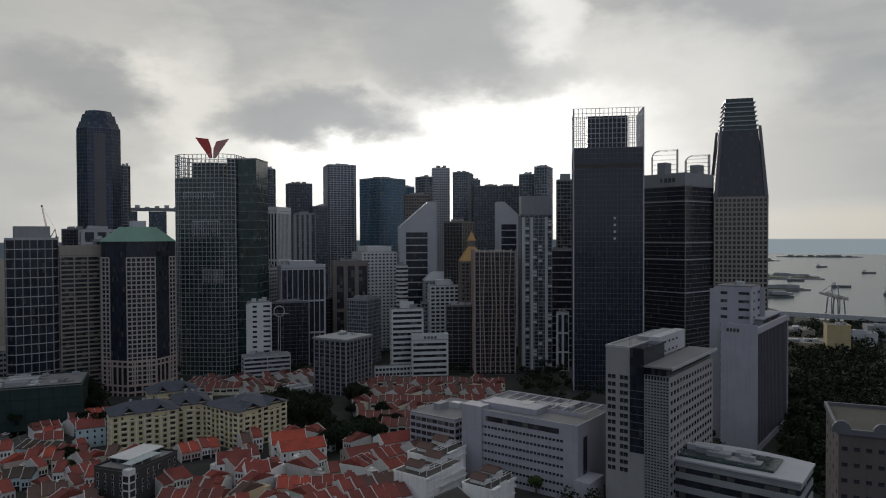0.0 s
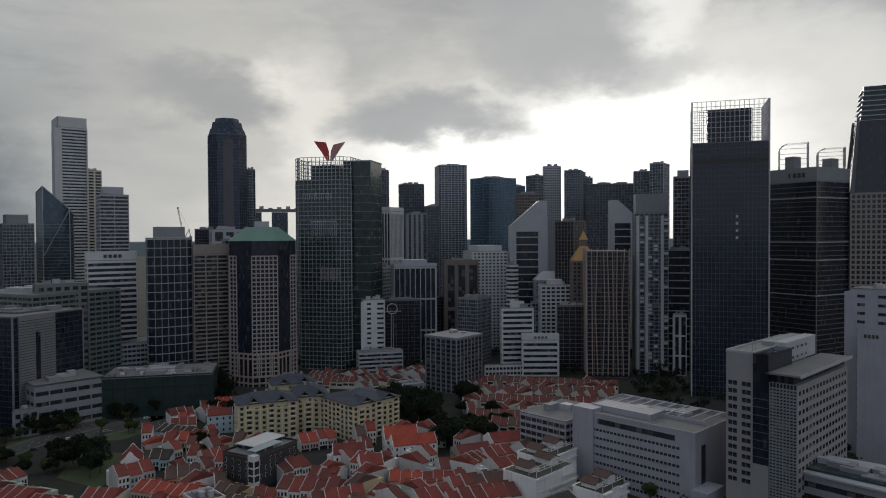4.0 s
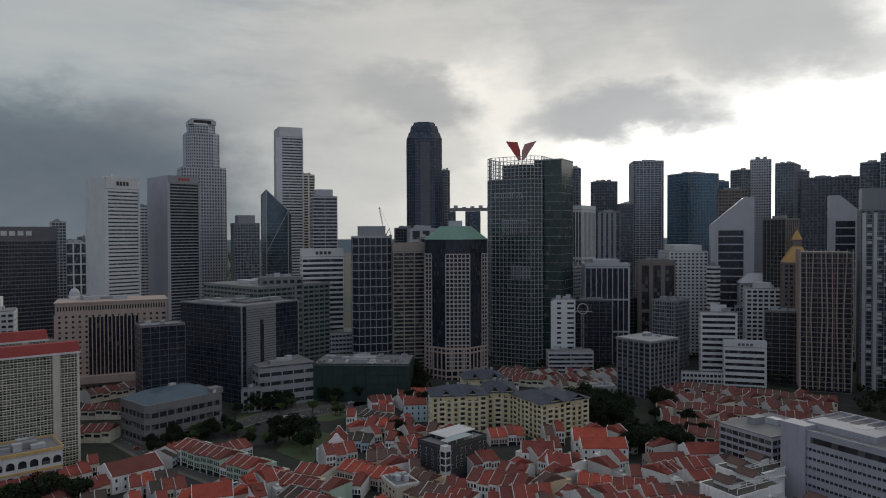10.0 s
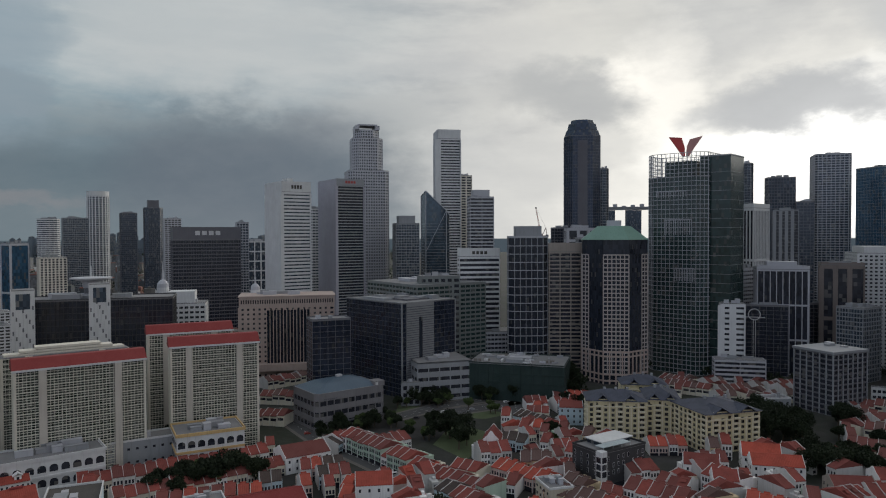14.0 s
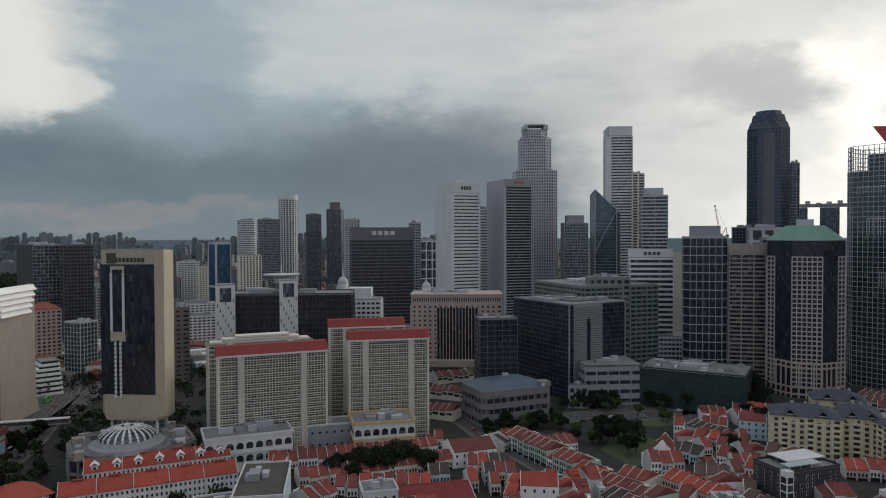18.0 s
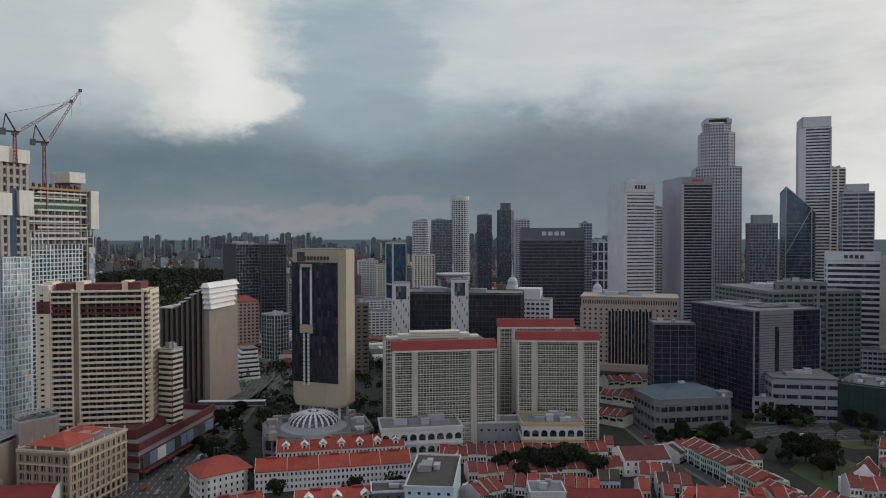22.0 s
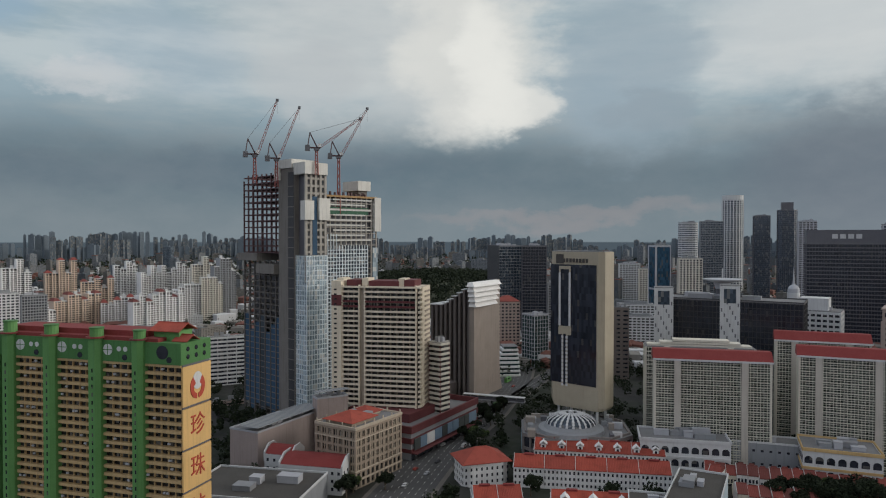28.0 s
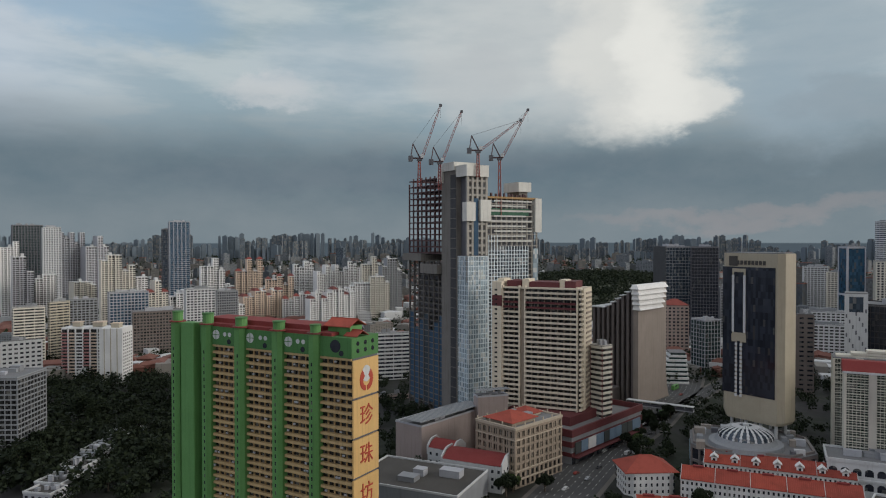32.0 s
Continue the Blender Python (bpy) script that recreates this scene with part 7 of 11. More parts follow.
    facade(ob, glazed, 0, zg + 18, 3.4, 2.1, grid, skin, 0.5, 0.3, 0.3, near=True, core_name="new_glazing", spandrel_name="transom", column_name="mullion")
    # wing along the street side
    x0, x1, yw0, yw1 = w / 2 - 7.0, w / 2 + 40, fy0 + 2, fy0 + 26
    wing = [(x0, yw0), (x1, yw0), (x1, yw1), (x0, yw1)]
    part("wing_core", box_bm(x0, x1 - 1, yw0 + 2, yw1, 0, zw - 2), DARKGREY, ob)
    for k in range(int(zw / 4.3) + 1):
        z = k * 4.3
        part("wing_slab", box_bm(x0, x1, yw0 - 0.3, yw1, z, z + 0.6), FRESH, ob)
    for k in range(11):
        u = x0 + (x1 - x0) * k / 10
        part("wing_column", box_bm(u - 0.4, u + 0.4, yw0 - 0.2, yw0 + 0.9, 0, zw), FRESH, ob)
    part("wing_glazing", box_bm(x0 + 2, x1 - 9, yw0 - 0.5, yw0 - 0.3, 20, zw - 34), netted, ob)
    n = int((zw - 56) / 2.6)
    rail = mesh_of("wing_rail", box_bm(x0 + 2, x1 - 9, yw0 - 0.8, yw0 - 0.5, 0, 0.5), grid)
    for k in range(n + 1):
        part("wing_rail", rail, None, ob).location = (0, 0, 20 + k * 2.6)
    for k in range(15):
        u = x0 + 2 + (x1 - x0 - 11) * k / 14
        part("wing_mullion", box_bm(u - 0.22, u + 0.22, yw0 - 0.85, yw0 - 0.45, 20, zw - 34 + (8 if k < 4 else 0)), grid, ob)
    for k in range(9):
        z = zw - 31 + k * 3.6
        part("edge_guard", box_bm(x0 + 1 + (k % 3) * 3, x1 - 5 - (k % 2) * 6, yw0 - 0.45, yw0 - 0.32, z, z + 1.1), paint("guard_rail_white", (0.5, 0.5, 0.47), 0.7), ob)
    part("green_net", box_bm(x0 + 3, x1 - 8, yw0 - 0.25, yw0 + 0.0, zw - 12, zw - 7), paint("site_green_net", (0.03, 0.10, 0.06), 0.8), ob)
    part("top_formwork", box_bm(x0, x1, yw0 - 1, yw1, zw, zw + 1.4), paint("timber_form", (0.32, 0.2, 0.09), 0.8), ob)
    part("end_core", box_bm(x1 - 12, x1 - 4, yw0 + 6, yw1 - 4, 0, zw + 10), CONCRETE, ob)
    part("formwork", box_bm(x1 - 14, x1 - 2, yw0 + 4, yw1 - 2, zw + 6, zw + 13), shutter, ob)
    part("formwork", box_bm(x1 - 3, x1 + 3, yw0 - 2, yw0 + 6, zw - 24, zw + 1), shutter, ob)
    part("end_glazing", box_bm(x1 - 4, x1 + 0.6, yw0 - 0.8, yw0 + 14, 0, zw - 36), skin, ob)
    r = random.Random(6)
    for k in range(16):
        u = r.uniform(x0 + 2, x1 - 3)
        part("starter_bars", box_bm(u - 0.6, u + 0.6, yw0 + 1, yw0 + 2.4, zw + 1.4, zw + r.uniform(2.4, 4.5)), RUST, ob)
    return ob


def heritage_block(x, y, rot, w, d, h, label):
    """Old corner block: arcade, deep window bays between piers, cornice, roof terrace and orange hipped roofs."""
    stone = paint("warm_beige_render", (0.30, 0.24, 0.185), 0.8, 0.45, 0.7)
    trim = paint("pale_beige_trim", (0.44, 0.37, 0.29), 0.8, 0.4, 0.6)
    ob = thing("corner_building", x, y, 0, rot, label, "building")
    facade(ob, rect(w, d), 0, h, 4.3, 3.9, stone, GLASS_HOME, 1.25, 1.5, 0.6, near=True)
    for z, hh, out in ((4.2, 0.7, 1.0), (8.9, 0.5, 0.95), (h - 5.0, 0.6, 0.95), (h + 0.65, 1.3, 1.0)):
        bm = bmesh.new()
        add_band(bm, rect(w, d), z, z + hh, out)
        part("cornice", bm, trim, ob)
    for px, py, a in edge_spots(rect(w, d), 3.9):
        part("window_post", box_mesh("window_post", 0.3, 0.7, h - 9.5, trim), None, ob).matrix_basis = pose(px, py, 9, 0, 0, a) @ pose(1.95, 0, 0)
    for px, py, a in edge_spots(rect(w, d), 7.8):
        part("finial", box_mesh("finial", 0.6, 0.6, 1.6, trim), None, ob).location = (px, py, h + 1.96)
    part("roof_house", box_bm(-w * 0.44, w * 0.06, -d * 0.34, d * 0.34, h + 0.65, h + 3.4), stone, ob)
    roof = hip_roof(ob, w * 0.5, d * 0.68, h + 3.41, 3.8, TILE_ORANGE, 1.4)
    roof.location = (-w * 0.19, 0, 0)
    part("roof_house", box_bm(w * 0.1, w * 0.4, -d * 0.1, d * 0.36, h + 0.65, h + 2.8), trim, ob)
    roof = hip_roof(ob, w * 0.3, d * 0.46, h + 2.81, 3.0, TILE_ORANGE, 1.0)
    roof.location = (w * 0.25, d * 0.13, 0)
    roof_plant(ob, w * 0.8, d * 0.8, h + 0.8, 17, 6)
    return ob


def red_barrel(x, y, rot, w, d, h, label):
    """White walls and a shallow red vault between gable parapets."""
    w = max(w, 14)
    ob = thing("shop_building", x, y, 0, rot, label, "building")
    part("body", box_bm(-w / 2, w / 2, -d / 2, d / 2, 0, h - 2), WHITE, ob)
    bm = bmesh.new()
    ts = np.linspace(-1, 1, 9)
    prof = [(w / 2 * t, h - 2 + 3.6 * (1 - t * t)) for t in ts]
    prof += [(a, b - 0.25) for a, b in prof[::-1]]
    add_loft(bm, [[(a, -d / 2 + 0.6, b) for a, b in prof], [(a, d / 2 - 0.6, b) for a, b in prof]])
    bmesh.ops.recalc_face_normals(bm, faces=bm.faces)
    part("vaulted_roof", bm, ROOF_RED, ob)
    for s in (-1, 1):
        pts = [(-w / 2 - 0.2, h - 6), (w / 2 + 0.2, h - 6), (w / 2 + 0.2, h - 1), (w * 0.2, h + 2.4), (-w * 0.2, h + 2.4), (-w / 2 - 0.2, h - 1)]
        bm = bmesh.new()
        add_loft(bm, [[(a, s * d / 2 - 0.4, b) for a, b in pts], [(a, s * d / 2 + 0.4, b) for a, b in pts]])
        bmesh.ops.recalc_face_normals(bm, faces=bm.faces)
        part("gable_wall", bm, WHITE, ob)
    rows_of_windows(ob, w, d, h - 3, 1, 1, max(3, int(d / 3.4)), 3, 1.3, 1.6, GLASS_DARK)
    rows_of_windows(ob, w, d + 0.9, h - 3, 1, 0, 4, 3, 1.3, 1.6, GLASS_DARK)
    return ob


def patterned_core(x, y, rot, w, d, h, label):
    ob = thing("service_core", x, y, 0, rot, label, "tower")
    part("body", box_bm(-w / 2, w / 2, -d / 2, d / 2, 0, h), WHITE, ob)
    r = random.Random(int(w * 100 + x))
    bm = bmesh.new()
    for k in range(int(h * 0.5)):
        u, z = -w / 2 + 1.2 + (w - 2.4) * (k * 3 % 7) / 6, 4 + k * (h - 10) / (h * 0.5)
        add_box(bm, u - 0.45, u + 0.45, -d / 2 - 0.15, -d / 2 + 0.15, z - 1.3, z + 1.3)
    part("wall_pattern", bm, DARKGREY, ob)["kind"] = "stuff"
    part("corner_glazing", box_bm(-w * 0.3, w * 0.3, -d / 2 - 0.2, -d / 2 + 0.2, h - 12, h - 2), GLASS_GREY, ob)
    part("roof_deck", box_bm(-w / 2 + 0.3, w / 2 - 0.3, -d / 2 + 0.3, d / 2 - 0.3, h + 0.004, h + 0.6), ROOFGREY, ob)
    return ob


def roof_disc(x, y, z, label):
    ob = thing("roof_deck", x, y, z, 0, label, "roof deck")
    bm = bmesh.new()
    ring = lambda r, h: [(r * math.cos(t), r * math.sin(t), h) for t in np.linspace(0, 2 * math.pi, 33)[:-1]]
    add_loft(bm, [ring(5, -6), ring(6, -1.5), ring(13.5, 0.4), ring(13.8, 1.2), ring(10, 1.5)])
    part("dish", bm, PALE, ob)
    bm = bmesh.new()
    strut(bm, (0, 0, 1.4), (0, 0, 9), 0.4)
    part("mast", bm, WHITE, ob)
    part("stem", prism([(4.5 * math.cos(t), 4.5 * math.sin(t)) for t in np.linspace(0, 2 * math.pi, 17)[:-1]], -z, -5.8), DARKGREY, ob)
    return ob


def spired_dome(x, y, z, top, label):
    ob = thing("cupola", x, y, 0, 0, label, "cupola")
    ring = lambda r, h: [(r * math.cos(t), r * math.sin(t), h) for t in np.linspace(0, 2 * math.pi, 17)[:-1]]
    part("drum", prism([p[:2] for p in ring(4.6, 0)], 0, z - 4), WHITE, ob)
    bm = bmesh.new()
    add_loft(bm, [ring(4.4, z - 4), ring(4.2, z - 1), ring(3.0, z + 1), ring(0.9, z + 2.5), ring(0.7, z + 6), ring(0.1, top)])
    part("spire", bm, PALE, ob)
    return ob


def granite_hotel(x, y, rot, w, d, h, label):
    """Pink granite slab: square windows on the flanks, a dark finned bay in the middle, colonnaded top storey."""
    ob = thing("hotel", x, y, 0, rot, label, "hotel")
    facade(ob, rect(w, d), 0, h - 9, 4.4, 5.0, PINK, GLASS_DARK, 2.4, 3.1, 0.4, near=True)
    part("bay_glazing", box_bm(-w * 0.22, w * 0.24, -d / 2 - 1.2, -d / 2 + 0.5, 6, h - 12), GLASS_BLACK, ob)
    for k in range(14):
        u = -w * 0.22 + w * 0.46 * k / 13
        part("bay_fin", box_bm(u - 0.35, u + 0.35, -d / 2 - 2.2, -d / 2 - 0.9, 6, h - 11), PINK, ob)
    part("head_wall", prism(rect(w + 1.2, d + 1.2), h - 8.2, h), PINK, ob)
    for k in range(40):
        u = -w / 2 + 1.5 + (w - 3) * k / 39
        part("head_window", box_mesh("head_window", 1.0, 0.3, 3.6, GLASS_DARK), None, ob).location = (u, -d / 2 - 0.6, h - 6)
    part("cornice", prism(rect(w + 3, d + 3), h + 0.004, h + 1.0), PINK, ob)
    part("canopy", box_bm(-w * 0.3, w * 0.3, -d / 2 - 9, -d / 2, 7, 13), PINK, ob)
    roof_plant(ob, w * 0.8, d * 0.7, h + 1.0, 44, 7)
    return ob


def site_deck(x, y, rot, w, d, z):
    """Clutter on the netted site's roof: scaffold poles, boards and stacked sheets."""
    r = random.Random(19)
    for k in range(46):
        ob = thing("board_stack", x, y, z, rot, "stack of pale boards and sheets on a site roof", "building material", "site materials")
        a, b = r.uniform(1.5, 7), r.uniform(0.8, 2.5)
        part("board", box_bm(-a / 2, a / 2, -b / 2, b / 2, 0, r.uniform(0.4, 2.2)), (PALE, WHITE, GREY, CONCRETE, STEEL)[k % 5], ob)
        ob.matrix_basis = pose(x, y, z, 0, 0, rot) @ pose(r.uniform(-0.46, 0.46) * w, r.uniform(-0.44, 0.44) * d, 0, 0, 0, r.choice((0, 0, 90, 30)))


def black_house(x, y, rot, w, d, h, label):
    """Black corner house: tall narrow windows, a white corner bay, balcony rails and a glazed terrace on the roof."""
    ob = thing("house", x, y, 0, rot, label, "house")
    BLOCKED.append((x, y, max(w, d) * 0.5 + 7))
    part("body", box_bm(-w / 2, w / 2, -d / 2, d / 2, 0, h - 3), BLACKWALL, ob)
    part("roof_deck", box_bm(-w / 2, w / 2, -d / 2, d / 2, h - 2.99, h - 2.7), ROOFGREY, ob)
    win = mesh_of("window", box_bm(-0.45, 0.45, -0.1, 0.1, -1.0, 1.0), GLASS_DARK)
    surround = mesh_of("surround", box_bm(-0.6, 0.6, -0.05, 0.06, -1.15, 1.15), WHITE)
    for f in range(3):
        z = h - 6 - 3.6 * f
        for k in range(8):
            if (k + f) % 4 == 1:
                continue
            u = -w / 2 + 5 + (w - 7) * k / 7
            for me, nm, o in ((surround, "surround", 0.0), (win, "window", 0.05)):
                part(nm, me, None, ob).location = (u, -d / 2 - o, z)
        for k in range(4):
            v = -d / 2 + 5 + (d - 7) * k / 3
            for me, nm, o in ((surround, "surround", 0.0), (win, "window", 0.05)):
                part(nm, me, None, ob).matrix_basis = pose(-w / 2 - o, v, z, 0, 0, 270)
    part("corner_bay", box_bm(-w / 2 - 1.0, -w / 2 + 3.0, -d / 2 - 1.0, -d / 2 + 3.0, 0, h - 1.6), WHITE, ob)
    for f in range(3):
        for a in (0, 1):
            b = box_bm(-w / 2 - 0.5, -w / 2 + 2.5, -d / 2 - 1.1, -d / 2 - 0.9, h - 7.2 - 3.6 * f, h - 4.4 - 3.6 * f) if a else box_bm(-w / 2 - 1.1, -w / 2 - 0.9, -d / 2 - 0.5, -d / 2 + 2.5, h - 7.2 - 3.6 * f, h - 4.4 - 3.6 * f)
            part("bay_window", b, GLASS_DARK, ob)
    bm = bmesh.new()
    add_band(bm, rect(w, d), h - 2.7, h - 1.7, 0.15, 0.2)
    part("terrace_parapet", bm, BLACKWALL, ob)
    part("terrace_room", box_bm(-w * 0.22, w * 0.42, -d * 0.1, d * 0.42, h - 2.69, h - 0.4), GLASS_GREY, ob)
    part("terrace_roof", box_bm(-w * 0.26, w * 0.46, -d * 0.16, d * 0.46, h - 0.396, h), WHITE, ob)
    part("glass_canopy", box_bm(-w * 0.42, w * 0.2, -d * 0.44, -d * 0.17, h - 0.5, h - 0.3), paint("canopy_glass", (0.40, 0.46, 0.48), 0.2), ob)
    for u in (-0.41, -0.2, 0.0, 0.19):
        part("canopy_post", box_bm(w * u - 0.1, w * u + 0.1, -d * 0.44, -d * 0.44 + 0.2, h - 2.7, h - 0.5), WHITE, ob)
    for k in range(7):
        part("planter", box_bm(-w * 0.46 + k * w * 0.13, -w * 0.46 + k * w * 0.13 + 1.6, -d / 2 + 0.4, -d / 2 + 1.0, h - 2.69, h - 2.1), GREY, ob)
    part("shopfront", box_bm(-w * 0.4, w * 0.46, -d / 2 - 0.15, -d / 2 + 0.1, 0.2, 3.4), GLASS_DARK, ob)
    return ob


PEACH = paint("peach_wall", (0.60, 0.47, 0.37), 0.8)


def estate_block(x, y, rot, w, d, h, label, wall, roofm=None):
    """Estate slab in stepped wings: balcony floors over dark recesses, blank piers between, lift heads or tiled roofs."""
    r = random.Random(int(abs(x * 3 + y * 7)))
    wall = LIMEWASH if wall is WHITE else wall
    ob = thing("apartment_block", x, y, 0, rot, label, "building", "hillside estate")
    n = max(3, round(w / 9))
    glaz, floors, piers, heads = bmesh.new(), bmesh.new(), bmesh.new(), bmesh.new()
    roofs = bmesh.new()
    for k in range(n):
        a, b = -w / 2 + w * k / n, -w / 2 + w * (k + 1) / n
        top = h * (1 - 0.07 * r.randrange(4)) if k not in (n // 2,) else h
        out = -d / 2 - r.choice((0.0, 1.6, 3.2))
        add_box(glaz, a, b - 0.02, out + 1.0, d / 2, 0, top - 1)
        for f in range(int(top / 3.0)):
            z = 3.0 * f
            add_box(floors, a + 0.5, b - 0.5, out - 0.3, d / 2 + 0.3, z, z + 1.25)
        add_box(piers, a - 0.1, a + 1.5, out - 0.2, d / 2 + 0.4, 0, top + 0.6)
        add_box(piers, (a + b) / 2 - 0.5, (a + b) / 2 + 0.7, out + 0.2, d / 2 + 0.35, 0, top - 0.5)
        add_box(heads, a + 1, b - 0.6, out + 0.4, d / 2, top - 0.9, top + 0.4)
        if roofm and k % 2 == 0:
            add_loft(roofs, [[(*p, top + 0.41) for p in rect(b - a + 1.4, d + 3, (a + b) / 2, 0)], [(*p, top + 4.2) for p in rect((b - a) * 0.3, d * 0.5, (a + b) / 2, 0)]])
        elif k % 2:
            add_box(heads, (a + b) / 2 - 2, (a + b) / 2 + 2, -2.5, 3, top + 0.41, top + r.uniform(2.5, 5))
    part("glazing", glaz, GLASS_HOME, ob)
    part("balcony_floor", floors, wall, ob)["kind"] = "stuff"
    part("pier", piers, wall, ob)["kind"] = "stuff"
    part("roof_head", heads, WHITE, ob)["kind"] = "stuff"
    if roofm:
        part("tiled_roof", roofs, roofm, ob)["kind"] = "stuff"
    else:
        roofs.free()
    return ob


def housing_block(x, y, rot, w, d, h, label):
    """White housing block: a long wing with peach and rose balconies, a blank-ended wing pushed forward at one end."""
    ob = thing("apartment_block", x, y, 0, rot, label, "apartment block")
    rose = paint("rose_balcony", (0.42, 0.20, 0.19), 0.8)
    x0, ym = -w / 2, -d * 0.16
    part("long_wing", box_bm(x0 + 1.4, x0 + 17, ym, d / 2, 0, h), LIMEWASH, ob)
    part("recess", box_bm(x0 + 1.2, x0 + 1.5, ym + 0.5, d / 2 - 0.5, 1, h - 1.5), GLASS_HOME, ob)
    floors = int((h - 2) / 2.9)
    spans = 6
    for k in range(spans):
        a, b = ym + (d / 2 - ym) * k / spans, ym + (d / 2 - ym) * (k + 1) / spans
        part("bay_wall", box_bm(x0 - 0.4, x0 + 2, a - 0.3, a + 0.5, 0, h), LIMEWASH, ob)
        me = mesh_of("balcony_front", box_bm(x0 - 0.2, x0 + 0.5, a + 0.5, b - 0.3, 0, 1.25), (LIMEWASH, PEACH, rose)[k % 3])
        for f in range(floors):
            part("balcony_front", me, None, ob).location = (0, 0, 1.0 + f * 2.9)
    part("front_wing", box_bm(x0 - 11, x0 + 12, -d / 2, ym - 0.02, 0, h + 0.6), LIMEWASH, ob)
    for u in (0.22, 0.5, 0.78):
        v = -d / 2 + (ym + d / 2) * u
        part("wall_rib", box_bm(x0 - 11.35, x0 - 11, v - 0.35, v + 0.35, 0, h + 0.6), CREAM, ob)
    bm = bmesh.new()
    for f in range(floors):
        for k in range(5):
            add_box(bm, x0 - 8.5 + k * 4.2, x0 - 6.6 + k * 4.2, -d / 2 - 0.08, -d / 2 + 0.1, 1.2 + f * 2.9, 2.6 + f * 2.9)
    part("window_row", bm, GLASS_HOME, ob)["kind"] = "stuff"
    for a, b, c, e in ((x0 - 6, x0 + 2, -d * 0.42, -d * 0.3), (x0 + 4, x0 + 13, -d * 0.1, d * 0.05), (x0 + 5, x0 + 12, d * 0.25, d * 0.36)):
        part("lift_head", box_bm(a, b, c, e, h + 0.61, h + 4.2), CREAM, ob)
        part("head_roof", box_bm(a - 0.6, b + 0.6, c - 0.6, e + 0.6, h + 4.204, h + 4.8), PEACH, ob)
    return ob


def hipped_office(x, y, rot, w, d, h, label, wall, roofm, rise, category="building", name="office_block"):
    """Office or hotel block with punched windows under a hipped roof."""
    ob = tower(name, x, y, rot, w, d, h, label, wall=wall, glazing=GLASS_DARK, fh=3.6, bay=4, spandrel=1.8, column=1.8, near=False, plant=0, category=category)
    hip_roof(ob, w, d, h + 0.1, rise, roofm, 0.8)
    return ob


def stepped_terraces(x, y, rot, w, d, h, label):
    """White building of planted terraces that step back floor by floor."""
    ob = thing("terraced_building", x, y, 0, rot, label, "building")
    n = 7
    for k in range(n):
        f = k / n
        part("terrace", box_bm(-w / 2 + w * 0.5 * f, w / 2, -d / 2 + d * 0.4 * f, d / 2, h * k / n, h * (k + 0.55) / n), LIMEWASH, ob)
        part("glazing", box_bm(-w / 2 + w * 0.5 * f + 1.5, w / 2 - 1, -d / 2 + d * 0.4 * f + 1.5, d / 2 - 1, h * (k + 0.55) / n, h * (k + 1) / n), GLASS_GREEN, ob)
    part("roof_deck", box_bm(-w * 0.04, w / 2, -d * 0.12, d / 2, h + 0.01, h + 0.5), ROOFGREY, ob)
    return ob

def sheet_roof(ob):
    """Raised canopy of pale ribbed sheets over a flat-roofed hall."""
    lo = [min(v[i] for c in ob.children for v in c.bound_box) for i in (0, 1)]
    hi = [max(v[i] for c in ob.children for v in c.bound_box) for i in (0, 1)]
    top = max(v[2] for c in ob.children for v in c.bound_box)
    sheet = paint("ribbed_pale_sheet", (0.30, 0.31, 0.315), 0.5, 0.4, 0.5)
    part("sheet_roof", box_bm(lo[0] - 0.8, hi[0] + 0.8, lo[1] - 0.8, lo[1] + (hi[1] - lo[1]) * 0.62, top + 0.8, top + 1.05), sheet, ob)
    n = max(4, int((hi[0] - lo[0]) / 2.2))
    rib = mesh_of("sheet_rib", box_bm(-0.12, 0.12, lo[1] - 0.9, lo[1] + (hi[1] - lo[1]) * 0.62, top + 1.05, top + 1.3), GREY)
    for k in range(n + 1):
        part("sheet_rib", rib, None, ob).location = (lo[0] + (hi[0] - lo[0]) * k / n, 0, 0)
    for k in range(5):
        u = lo[0] + (hi[0] - lo[0]) * (k + 0.5) / 5
        part("roof_post", box_bm(u - 0.25, u + 0.25, lo[1] + 0.6, lo[1] + 1.1, top - 0.6, top + 0.8), GREY, ob)
    return ob


# ---- near blocks, placed ----
ministry_block(107.8, 341.3, 53.0, 66.2, 29.8, 75.8, 68.1, "grey office block with square windows and an overhanging roof slab")
finned_slab(199.3, 440.8, 53.0, 85.9, 18.7, 73.9, "white slab office tower with dark fins and blank end wall")
tower("office_tower", 185.5, 436.9, 53.0, 21.2, 21.3, 95.6, "white service tower behind the slab", wall=LILAC, glazing=GLASS_DARK, fh=5, bay=9, spandrel=3.2, column=6.5, near=True, plant=2)
curved_podium(126.6, 313.9, 53.0, 30.0, 70.0, 25.0, "low curved civic building with long window bands")
white_offices(51.2, 367.3, 53.0, 46.0, 66.4, 36.0, "long white office building with rows of small windows")
tower("office_block", 5.7, 401.4, 53.0, 40.0, 31.1, 28.0, "lower white wing with louvred window bands", wall=LILAC, glazing=GLASS_DARK, fh=3.8, bay=4, spandrel=1.5, column=0.3, near=True, category='office block')
rose_hotel(112.6, 184.0, -23.6, 15.9, 30.0, 78.2, "rose apartment block with scrolled parapet and red roofs behind")
apartments(-183.0, 419.6, 30.7, 35.9, 22.0, 24.0, "cream apartment house with slate-blue hipped roof")
apartments(-125.7, 437.0, 52.7, 36.7, 35.8, 23.5, "large cream apartment house with slate-blue hipped roof")
